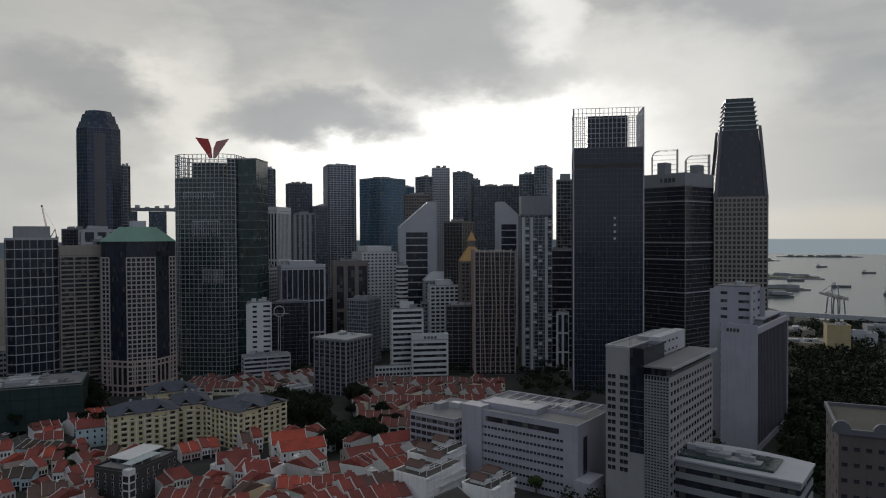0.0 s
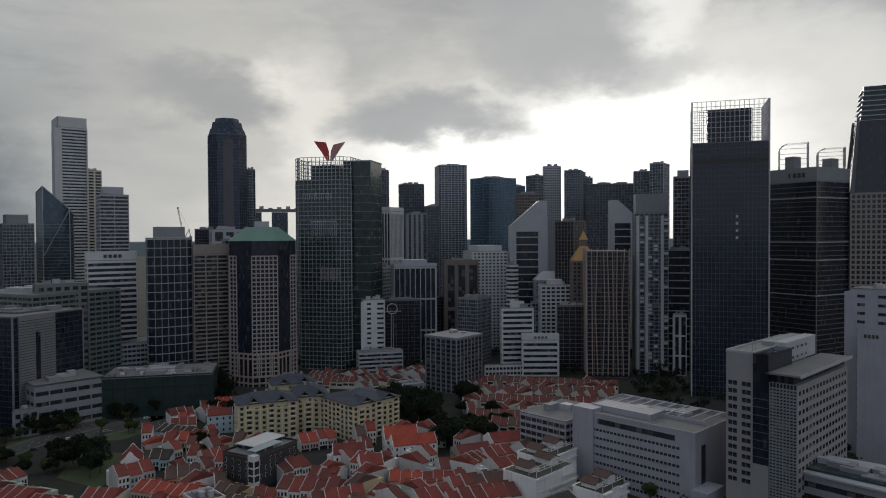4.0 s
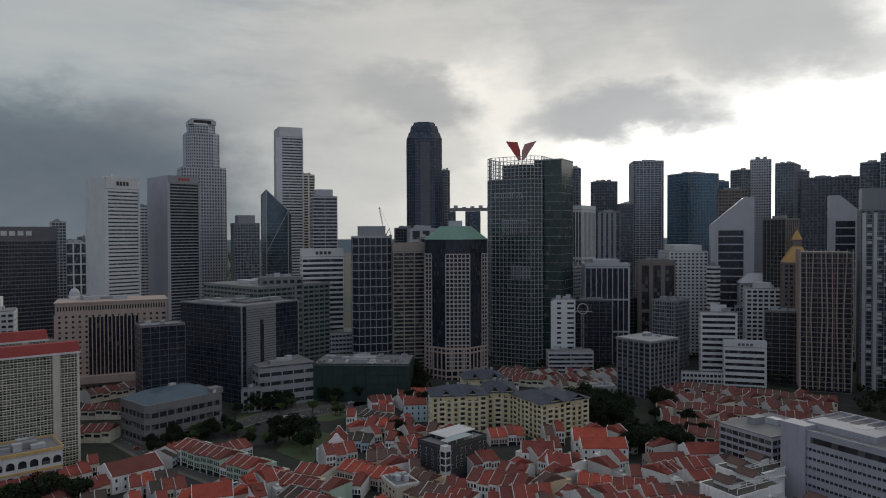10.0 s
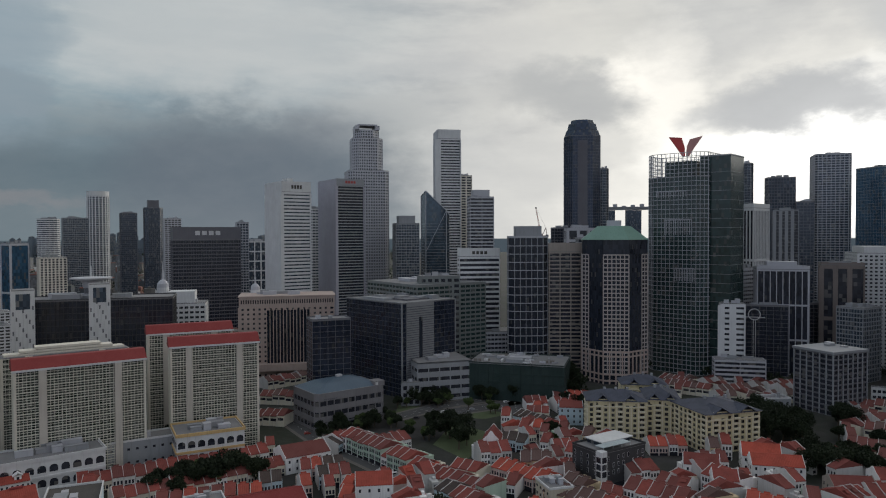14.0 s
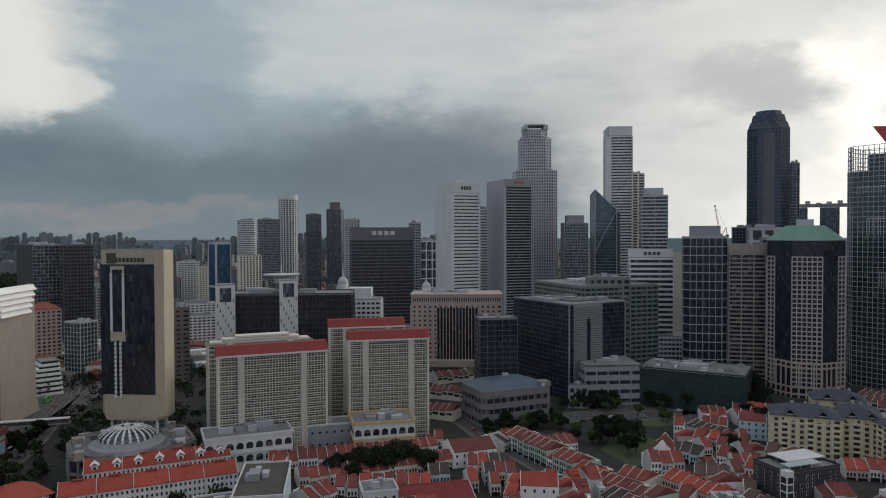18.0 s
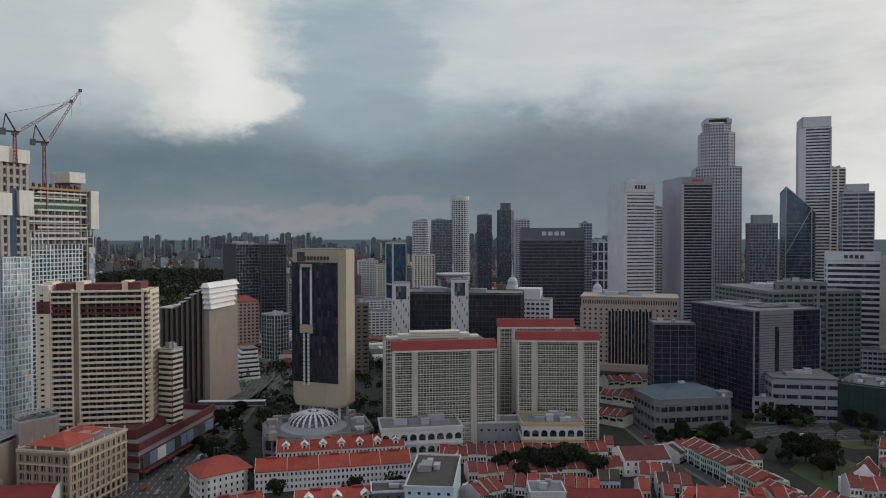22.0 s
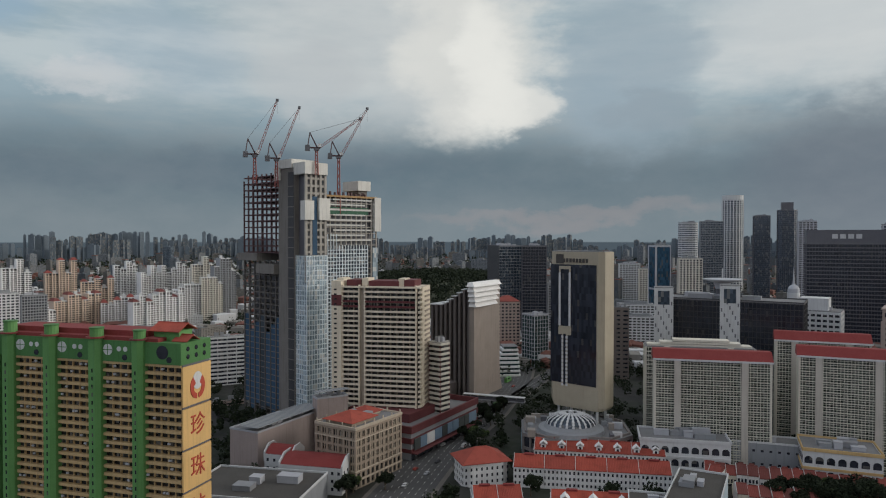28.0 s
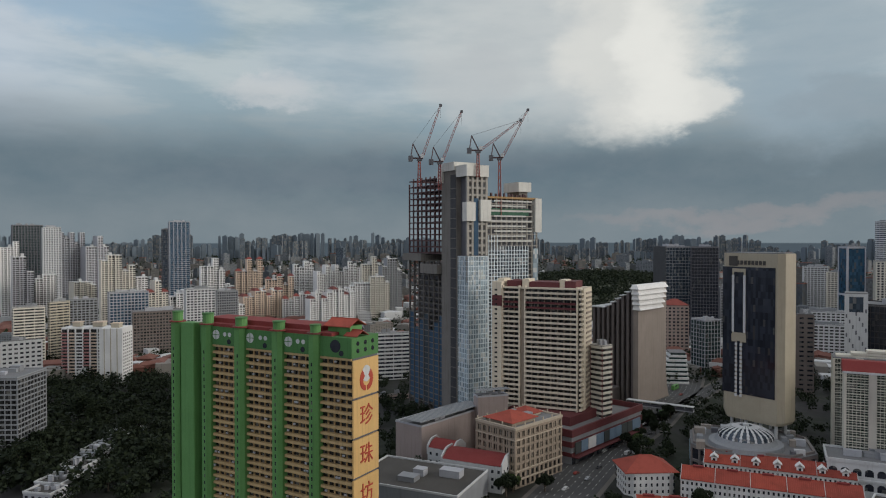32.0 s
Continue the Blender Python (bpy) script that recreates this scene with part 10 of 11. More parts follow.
grove([(-71.9, 400.2), (-33.0, 407.4), (-34.4, 457.5), (-73.0, 441.3)], 22, 57, (0, 1, 2))
grove([(-70.0, 509.5), (-56.7, 517.2), (-62.6, 569.0), (-80.9, 558.3)], 6, 58, (0, 1, 2))
grove([(-252.6, 323.2), (-235.2, 333.4), (-255.3, 362.0), (-274.2, 350.9)], 6, 59, (2, 0))
grove([(-291.1, 326.8), (-259.4, 331.9), (-282.3, 361.3), (-309.5, 353.2)], 6, 60, (1, 3))
grove([(-332.6, 373.6), (-287.8, 438.0), (-303.2, 461.3), (-355.1, 398.9)], 16, 61, (1, 3, 0))
grove([(-338.2, 398.7), (-269.6, 410.3), (-275.7, 435.0), (-344.2, 426.3)], 10, 62, (3, 1))
grove([(-292.8, 445.5), (-283.5, 472.7), (-334.9, 548.0), (-339.2, 516.2)], 6, 63, (2, 0))
grove([(-220.8, 397.2), (-191.0, 372.0), (-188.9, 360.6), (-199.9, 366.8)], 3, 64, (1, 3))
grove([(-328.1, 197.7), (-281.9, 221.6), (-298.6, 231.3), (-332.4, 209.5)], 12, 65, (0, 1, 3))
grove([(-312.9, 167.8), (-289.3, 210.5), (-310.2, 221.9), (-329.1, 183.5)], 20, 66, (0, 1, 3))
grove([(-302.8, 216.6), (-295.1, 236.2), (-303.8, 243.1), (-311.7, 222.9)], 4, 67, (3, 1))
grove([(-323.1, 297.7), (-301.5, 353.0), (-325.7, 371.2), (-345.6, 320.5)], 14, 68, (1, 3))
grove([(-426.8, 32.6), (-406.7, 40.4), (-432.1, 50.0), (-461.3, 42.7)], 4, 69, (1, 3))
grove([(-335.4, -41.6), (-341.1, -8.0), (-371.0, -14.6), (-352.2, -37.5)], 6, 70, (3, 1))
grove([(-458.1, 8.7), (-509.4, 50.3), (-535.9, 57.1), (-472.7, 12.9)], 8, 71, (1, 0))
grove([(-686.5, 78.9), (-696.5, 138.2), (-882.4, 162.0), (-872.1, 100.5)], 20, 72, (0, 1, 2))
grove([(-296.0, 461.1), (-237.8, 488.9), (-281.7, 579.7), (-353.2, 550.8)], 8, 73, (0, 2, 1), 1.0, 1.4)
grove([(-225.8, 434.6), (-207.9, 434.3), (-223.9, 460.0), (-239.0, 460.2)], 3, 74, (0, 1, 2))
grove([(169.8, 343.0), (211.7, 333.6), (307.0, 479.8), (227.7, 452.9)], 8, 75, (0, 2, 1), 1.0, 1.5)
grove([(-298.2, -257.5), (-308.8, -195.8), (-452.6, -282.1), (-439.4, -359.3)], 8, 76, (0, 2, 1), 1.0, 1.5)
grove([(-341.7, -326.5), (-313.3, -273.3), (-437.3, -371.5), (-431.1, -408.2)], 6, 77, (0, 2, 1))
grove([(27.3, 352.5), (48.1, 336.9), (63.3, 360.3), (43.7, 369.1)], 6, 78, (1, 3))
grove([(-102.3, 471.9), (-67.3, 444.5), (-53.7, 485.8), (-95.4, 518.8)], 8, 79, (0, 1, 2))
grove([(-73.6, 486.1), (-34.6, 444.0), (-17.9, 485.2), (-34.8, 501.1)], 6, 80, (1,))
woods([(346.1, 695.1), (442.7, 692.8), (620.9, 972.5), (471.4, 947.6)], 220, 81, "dark wooded ground towards the port")
woods([(-297.2, -263.1), (-308.9, -195.2), (-596.7, -367.4), (-576.2, -488.3)], 330, 82, "dense dark trees on the slope by the flats")
woods([(-293.9, -282.8), (-297.2, -263.1), (-430.0, -367.8), (-424.2, -401.9)], 90, 83, "dense dark trees below the slab of flats")
woods([(166.8, 334.1), (213.8, 333.6), (442.7, 692.8), (346.1, 695.1)], 300, 84, "dense dark trees on the hillside")
woods([(-294.3, 458.4), (-236.1, 481.4), (-284.1, 579.8), (-359.5, 560.7)], 110, 85, "dense dark trees beside the street")
flat_block("row_house", -403.4, -284.1, 179.2, 11.5, 15.0, 7.0, "low white row house with flat stained roof among trees", PALE, WHITE, 3, 2, "house", ROOFDARK, (1.6, 1.5))
flat_block("row_house", -385.3, -279.3, 179.2, 11.5, 15.0, 8.0, "low white row house with flat stained roof among trees", PALE, WHITE, 3, 2, "house", ROOFDARK, (1.6, 1.5))
flat_block("row_house", -368.7, -274.9, 179.2, 11.5, 15.0, 7.0, "low white row house with flat stained roof among trees", PALE, WHITE, 3, 2, "house", ROOFDARK, (1.6, 1.5))
flat_block("row_house", -353.2, -270.9, 179.2, 11.5, 15.0, 8.0, "low white row house with flat stained roof among trees", PALE, WHITE, 3, 2, "house", ROOFDARK, (1.6, 1.5))
flat_block("row_house", -338.9, -267.1, 179.2, 11.5, 15.0, 7.0, "low white row house with flat stained roof among trees", PALE, WHITE, 3, 2, "house", ROOFDARK, (1.6, 1.5))
flat_block("row_house", -325.6, -263.6, 179.2, 11.5, 15.0, 8.0, "low white row house with flat stained roof among trees", PALE, WHITE, 3, 2, "house", ROOFDARK, (1.6, 1.5))
flat_block("row_house", -313.2, -260.3, 179.2, 11.5, 15.0, 7.0, "low white row house with flat stained roof among trees", PALE, WHITE, 3, 2, "house", ROOFDARK, (1.6, 1.5))
flat_block("row_house", -301.6, -257.3, 179.2, 11.5, 15.0, 8.0, "low white row house with flat stained roof among trees", PALE, WHITE, 3, 2, "house", ROOFDARK, (1.6, 1.5))
flat_block("row_house", -290.7, -254.4, 179.2, 11.5, 15.0, 7.0, "low white row house with flat stained roof among trees", PALE, WHITE, 3, 2, "house", ROOFDARK, (1.6, 1.5))
woods([(-602.9, -414.2), (-669.5, -392.7), (-823.2, -480.5), (-767.1, -524.0)], 60, 86, "trees round the housing estate")
woods([(-1838.0, -381.8), (-1713.2, -79.7), (-3382.0, -152.1), (-3646.3, -750.5)], 160, 87, "wooded slope behind the towers")
woods([(-1672.7, 1003.0), (-1594.3, 1189.5), (-2493.7, 1859.5), (-2621.0, 1571.3)], 60, 88, "trees by the river")
grove([(-447.0, 30.9), (-446.1, 47.7), (-512.2, 83.1), (-536.4, 71.3)], 14, 89, (0, 1), 0.5, 0.8)
grove([(-683.8, 103.4), (-713.9, 137.4), (-875.2, 176.0), (-830.5, 128.7)], 10, 90, (0, 1), 0.6, 0.9)
grove([(-303.8, 433.4), (-249.8, 484.2), (-263.6, 510.8), (-322.5, 460.0)], 13, 91, (0, 2), 0.8, 1.1)
grove([(-326.8, 285.9), (-295.2, 310.9), (-315.7, 354.4), (-343.8, 310.2)], 9, 92, (0, 1), 0.6, 0.9)
luffing_crane(-466.9, -103.2, 167.0, 17.9, 39.2, 70.5, 107.9, "red luffing tower crane with raised jib")
luffing_crane(-473.6, -89.9, 165.0, 18.0, 37.7, 68.9, 106.2, "red luffing tower crane with raised jib")
luffing_crane(-467.7, -61.9, 172.9, 16.7, 34.7, 36.7, 103.0, "red luffing tower crane with raised jib")
luffing_crane(-487.2, -48.8, 147.0, 39.5, 38.4, 61.5, 101.3, "red luffing tower crane with raised jib")
luffing_crane(-440.6, 780.8, 0.0, 125.2, 36.0, 80.0, 200.0, "slim crane over a far building site")
housing_block(-574.5, -426.3, 192.3, 45.3, 58.9, 50.2, "white housing block with peach and rose balconies")
tower("apartment_block", -361.3, -338.1, 191.4, 31.2, 28.6, 48.9, "dark slab of flats with gridded balconies", category='building', plant=3, wall=GREY, glazing=GLASS_HOME, fh=3, bay=3.5, spandrel=0.8, column=0.4, near=True)
tower("apartment_block", -674.6, -436.6, 127.9, 47.6, 18.0, 53.7, "brown brick slab with even windows", category='building', plant=3, wall=BROWNSTONE, glazing=GLASS_HOME, fh=3.2, bay=3.2, spandrel=1.4, column=1.0)
tower("apartment_block", -1040.9, -863.8, 137.8, 26.7, 14.2, 150.4, "white slab tower of flats", category='building', plant=3, wall=WHITE, glazing=GLASS_GREY, fh=3, bay=4, spandrel=1.4, column=1.6)
tower("office_tower", -1291.2, -775.9, 127.4, 38.3, 24.0, 165.2, "grey tower inside a tall open frame", category='building', plant=3, wall=PALE, glazing=GLASS_BLUE, fh=4, bay=8, spandrel=0.6, column=1.2)
tower("office_tower", -1363.4, -848.0, 127.9, 17.8, 24.5, 151.8, "dark slim office tower in the distance", category='building', plant=3, wall=DARKGREY, glazing=GLASS_GREY, fh=4, bay=8, spandrel=0.6, column=0.6)
tower("apartment_block", -1134.8, -991.6, 137.7, 48.6, 20.9, 156.3, "dark green tower of flats", category='building', plant=3, wall=DARKGREY, glazing=GLASS_GREEN, fh=3, bay=5, spandrel=0.8, column=1.4)
tower("apartment_block", -783.9, -447.7, 132.2, 33.9, 14.2, 69.2, "white low block with pitched gables", category='building', plant=3, wall=WHITE, glazing=GLASS_DARK, fh=3.3, bay=4, spandrel=1.4, column=1.4)
tower("apartment_block", -823.7, -432.6, 129.9, 25.8, 11.8, 64.1, "grey office block with gables", category='building', plant=3, wall=GREY, glazing=GLASS_DARK, fh=3.3, bay=3, spandrel=1.2, column=1.0)
tower("apartment_block", -472.4, -425.8, 138.4, 27.5, 0.8, 50.6, "white low office block below the estate", category='building', plant=3, wall=WHITE, glazing=GLASS_DARK, fh=3.5, bay=4, spandrel=2, column=1.6, near=True)
tower("apartment_block", -615.8, -543.0, 139.6, 27.5, 10.2, 61.3, "cream block of flats with balcony bands", category='building', plant=3, wall=IVORY, glazing=GLASS_HOME, fh=3, bay=8, spandrel=1.4, column=0.5)
tower("apartment_block", -664.3, -547.0, 159.4, 21.9, 3.3, 62.3, "cream block with long balconies", category='building', plant=3, wall=CREAM, glazing=GLASS_HOME, fh=3, bay=8, spandrel=1.4, column=0.5)
tower("apartment_block", -708.7, -551.3, 136.2, 29.7, 4.8, 61.5, "grey block of flats with small windows", category='building', plant=3, wall=GREY, glazing=GLASS_HOME, fh=3, bay=4, spandrel=1.2, column=1.2)
tower("apartment_block", -783.2, -544.5, 133.5, 44.8, 15.4, 64.2, "pale office block with glass front", category='building', plant=3, wall=PALE, glazing=GLASS_BLUE, fh=3.6, bay=4, spandrel=1.2, column=1.0)
estate_block(-1128.3, -546.9, 124.5, 45.1, 18.0, 94.0, "peach block of flats with red roofs on the hillside estate", PEACH, TILE)
estate_block(-961.4, -448.2, 136.0, 61.2, 18.0, 53.0, "peach block of flats with red roofs on the hillside estate", PEACH, TILE)
estate_block(-984.6, -397.3, 115.9, 50.1, 18.0, 46.9, "white block of flats with red roofs on the hillside estate", WHITE, TILE)
estate_block(-1258.2, -497.1, 120.0, 38.6, 18.0, 87.0, "white block of flats on the hillside estate", WHITE, None)
estate_block(-1230.3, -441.5, 130.2, 44.4, 18.0, 81.0, "white block of flats on the hillside estate", WHITE, None)
estate_block(-1257.8, -403.6, 111.4, 42.4, 18.0, 86.3, "white block of flats on the hillside estate", WHITE, None)
estate_block(-1232.1, -355.0, 114.6, 37.6, 18.0, 96.7, "ivory block of flats on the hillside estate", IVORY, None)
estate_block(-1167.0, -301.8, 124.9, 37.6, 18.0, 95.8, "grey block of flats on the hillside estate", GREY, None)
estate_block(-1099.1, -341.5, 111.0, 41.8, 18.0, 56.7, "white block of flats on the hillside estate", WHITE, None)
estate_block(-1110.2, -306.6, 113.9, 33.0, 18.0, 67.5, "ivory block of flats on the hillside estate", IVORY, None)
estate_block(-953.7, -337.4, 130.8, 69.4, 18.0, 56.6, "white block of flats with red roofs on the hillside estate", WHITE, TILE)
estate_block(-1102.2, -479.0, 117.2, 46.6, 18.0, 66.7, "peach block of flats with red roofs on the hillside estate", PEACH, TILE)
estate_block(-1100.4, -601.1, 127.1, 40.0, 18.0, 96.5, "white block of flats on the hillside estate", WHITE, None)
estate_block(-914.8, -708.9, 147.9, 32.2, 18.0, 66.8, "ivory block of flats on the hillside estate", IVORY, None)
estate_block(-917.7, -779.1, 133.7, 37.1, 18.0, 76.0, "white block of flats on the hillside estate", WHITE, None)
estate_block(-892.0, -635.6, 134.1, 45.9, 18.0, 107.3, "ivory block of flats on the hillside estate", IVORY, None)
estate_block(-845.0, -545.4, 142.9, 27.2, 18.0, 74.2, "ivory block of flats with red roofs on the hillside estate", IVORY, TILE)
estate_block(-930.5, -840.6, 135.4, 33.8, 18.0, 126.2, "white block of flats on the hillside estate", WHITE, None)
estate_block(-1101.0, -873.4, 136.8, 41.1, 18.0, 141.3, "pale grey block of flats on the hillside estate", PALE, None)
estate_block(-1110.8, -833.3, 147.2, 40.4, 18.0, 135.3, "pale grey block of flats on the hillside estate", PALE, None)
estate_block(-885.9, -785.1, 134.8, 28.3, 18.0, 104.4, "pale grey block of flats on the hillside estate", PALE, None)
estate_block(-877.5, -527.3, 129.4, 33.6, 18.0, 59.2, "white block of flats on the hillside estate", WHITE, None)
estate_block(-893.9, -458.9, 137.2, 26.0, 18.0, 48.7, "white block of flats on the hillside estate", WHITE, None)
estate_block(-842.4, -465.1, 122.6, 39.2, 18.0, 51.6, "pale grey block of flats on the hillside estate", PALE, None)
estate_block(-927.8, -635.7, 132.9, 40.4, 18.0, 73.4, "white block of flats on the hillside estate", WHITE, None)
tower("apartment_block", -1238.8, 409.2, 77.4, 35.1, 22.0, 83.5, "pale mid-rise block among lower roofs", category='building', plant=3, wall=WHITE, glazing=GLASS_HOME, fh=3.3, bay=5, spandrel=1.5, column=1.4)
tower("apartment_block", -1181.0, 422.4, 75.8, 27.7, 22.0, 77.1, "pale mid-rise block among lower roofs", category='building', plant=3, wall=IVORY, glazing=GLASS_HOME, fh=3.3, bay=5, spandrel=1.5, column=1.4)
tower("apartment_block", -856.8, 291.8, 77.4, 43.0, 22.0, 46.8, "pale mid-rise block among lower roofs", category='building', plant=3, wall=WHITE, glazing=GLASS_HOME, fh=3.3, bay=5, spandrel=1.5, column=1.4)
tower("apartment_block", -760.8, 261.6, 77.0, 33.0, 22.0, 43.0, "pale mid-rise block among lower roofs", category='building', plant=3, wall=WHITE, glazing=GLASS_HOME, fh=3.3, bay=5, spandrel=1.5, column=1.4)
tower("apartment_block", -883.2, 192.5, 83.0, 16.1, 22.0, 71.0, "pale mid-rise block among lower roofs", category='building', plant=3, wall=PALE, glazing=GLASS_HOME, fh=3.3, bay=5, spandrel=1.5, column=1.4)
tower("apartment_block", -833.8, 230.9, 80.7, 42.3, 22.0, 45.4, "pale mid-rise block among lower roofs", category='building', plant=3, wall=PALE, glazing=GLASS_HOME, fh=3.3, bay=5, spandrel=1.5, column=1.4)
tower("apartment_block", -1252.6, 832.5, 61.8, 23.3, 22.0, 102.8, "pale mid-rise block among lower roofs", category='building', plant=3, wall=PALE, glazing=GLASS_HOME, fh=3.3, bay=5, spandrel=1.5, column=1.4)
tower("apartment_block", -1031.7, 620.7, 64.5, 24.8, 22.0, 156.4, "pale mid-rise block among lower roofs", category='building', plant=3, wall=PALE, glazing=GLASS_HOME, fh=3.3, bay=5, spandrel=1.5, column=1.4)
tower("brick_hall", -605.6, 193.0, 82.7, 11.8, 5.0, 67.9, "small red brick block with white base", category='building', plant=3, wall=BROWNSTONE, glazing=GLASS_DARK, fh=4, bay=5, spandrel=2.4, column=2.6, near=True)
tower("apartment_block", -536.0, -140.8, 119.5, 27.7, 0.7, 4.4, "pink and white stepped block behind the green flats", category='building', plant=3, wall=PINK, glazing=GLASS_DARK, fh=3.6, bay=5, spandrel=1.8, column=0.6, near=True)
tower("apartment_block", -615.4, -159.6, 115.4, 32.0, 4.9, 43.6, "white terraced block with curved balconies", category='building', plant=3, wall=WHITE, glazing=GLASS_DARK, fh=3.6, bay=9, spandrel=1.8, column=0.5, near=True)

# ---- sea, port and the far city ----
def water_mat():
    m, nt, p = nodes_of("sea_water")
    a = noise_at(nt, world_pos(nt), 0.05, 6, 0.6)
    b = noise_at(nt, world_pos(nt), 0.0022, 4, 0.6)
    c = blend(nt, ramp(nt, b, 0.35, 0.65), (0.030, 0.058, 0.064), (0.05, 0.078, 0.082))
    nt.links.new(c, p.inputs["Base Color"])
    p.inputs["Roughness"].default_value = 0.25
    bump = node(nt, "Bump", Strength=0.35, Distance=1.0)
    nt.links.new(a, bump.inputs["Height"])
    nt.links.new(bump.outputs[0], p.inputs["Normal"])
    return m


def at_heading(yaw, dist):
    v = heading(yaw)
    return (v.x * dist, v.y * dist)


shore = [at_heading(a, r) for a, r in ((-10, 2300), (-20, 1750), (-25, 1330), (-28, 1180), (-32, 1150), (-36, 1200), (-44, 1250), (-60, 1300))]
rim = [at_heading(a, 4985) for a in (-60, -52, -44, -36, -28, -20, -10, -5)]
bm = bmesh.new()
bm.faces.new([bm.verts.new((x, y, 0.35)) for x, y in shore + rim])
bmesh.ops.triangulate(bm, faces=bm.faces)
tagged(new("sea", mesh_of("sea", bm, water_mat())), "calm grey-green sea beyond the port", "water", kind="structure")
SAND = paint("reclaimed_sand", (0.36, 0.30, 0.20), 0.9, 0.5, 0.0)


def islet(yaw, dist, length, width, label, seed):
    r = random.Random(seed)
    x, y = at_heading(yaw, dist)
    pts = [((length / 2) * math.cos(t) * r.uniform(0.75, 1.1), (width / 2) * math.sin(t) * r.uniform(0.7, 1.2)) for t in np.linspace(0, 2 * math.pi, 23)[:-1]]
    ob = thing("island", x, y, 0.2, yaw + 8, label, "land", kind="structure")
    part("shore", prism(pts, 0, 3), ROOFGREY, ob)
    part("top", prism([(a * 0.86, b * 0.8) for a, b in pts], 3.0, 5.0), paint("scrub_ground", (0.09, 0.10, 0.06), 0.9), ob)
    bm = bmesh.new()
    for k in range(14):
        a, b = r.uniform(-0.36, 0.36) * length, r.uniform(-0.26, 0.26) * width
        add_box(bm, a - 14, a + 14, b - 6, b + 6, 5, r.uniform(8, 14))
    part("shed", bm, GREY, ob)["kind"] = "stuff"
    return ob


islet(-24.6, 2250, 330, 240, "low port island with sheds and scrub", 1)
islet(-24.6, 1750, 190, 50, "narrow wooded breakwater", 2)
islet(-24.3, 1560, 150, 30, "dark moored barges by the port", 3)
islet(-23.0, 3600, 400, 60, "far low island", 4)
islet(-28.5, 4300, 420, 40, "far low island beyond the roads", 5)
# viaduct along the shore
v0, v1 = Vector(at_heading(-21, 1130)), Vector(at_heading(-42, 1090))
via = thing("viaduct", 0, 0, 0, 0, "pale concrete motorway viaduct along the shore", "bridge")
bm = bmesh.new()
strut(bm, (v0.x, v0.y, 14), (v1.x, v1.y, 14), 3.2)
part("deck", bm, PALE, via)
for k in range(16):
    c = v0.lerp(v1, (k + 0.5) / 16)
    part("pier", box_bm(c.x - 2, c.x + 2, c.y - 2, c.y + 2, 0, 11), CONCRETE, via)
for yaw, dist, w, d, h, m, lab in ((-27.2, 860, 70, 46, 10, SAND, "broad sandy building plot"), (-29.6, 840, 22, 18, 32, paint("yellow_block_wall", (0.42, 0.34, 0.18)), "pale yellow block near the port"),
                                   (-30.6, 930, 44, 26, 14, PALE, "pale warehouse near the port"), (-26.4, 950, 52, 40, 12, TAN, "tan warehouse near the port"), (-33.0, 1000, 60, 30, 16, GREY, "grey warehouse near the port")):
    px, py = at_heading(yaw, dist)
    flat_block("warehouse", px, py, yaw + 12, w, d, h, lab, m, None, 0, 2, "building")
for yaw in (-29.3, -29.7):
    px, py = at_heading(yaw, 1150)
    ob = thing("quay_crane", px, py, 0, yaw + 30, "tall grey quay crane in the port", "crane", "quay cranes")
    bm = bmesh.new()
    for a in (-6, 6):
        for b in (-8, 8):
            strut(bm, (a, b, 0), (a * 0.7, b * 0.6, 36), 0.7)
    part("legs", bm, STEEL, ob)
    bm = bmesh.new()
    truss(bm, (0, -22, 36), (0, 34, 40), 3, 9, 0.4)
    part("boom", bm, STEEL, ob)
    bm = bmesh.new()
    strut(bm, (0, 0, 36), (0, 3, 54), 0.6)
    strut(bm, (0, 3, 54), (0, 32, 40), 0.2)
    part("tower_frame", bm, STEEL, ob)
for k, (yaw, dist) in enumerate(((-26.9, 2100), (-29.8, 1900), (-31.5, 2600), (-28.6, 3000), (-33.0, 1700))):
    px, py = at_heading(yaw, dist)
    ob = thing("ship", px, py, 0.3, yaw + 10 * k, "small ship lying on the sea", "ship", "ships on the roads")
    part("hull", prism([(-20, -4), (14, -4), (22, 0), (14, 4), (-20, 4)], 0, 5), DARKGREY, ob)
    part("superstructure", box_bm(-18, -10, -3, 3, 5, 12), WHITE, ob)

# park lawn and forecourts
lawn_mat = paint("grass", (0.055, 0.075, 0.03), 0.95, 0.6, 0.0)
for quad_pts, m, nm, lab, cat in (((( -262, 330), (-228, 318), (-246, 372), (-282, 378)), lawn_mat, "lawn", "short green lawn among shophouses", "grass"),
                                  (((-330, 372), (-270, 398), (-262, 425), (-345, 392)), lawn_mat, "lawn", "green strip before the office blocks", "grass")):
    bm = bmesh.new()
    bm.faces.new([bm.verts.new((x, y, 0.06)) for x, y in quad_pts])
    bmesh.ops.recalc_face_normals(bm, faces=bm.faces)
    tagged(new(nm, mesh_of(nm, bm, m)), lab, cat, kind="structure")

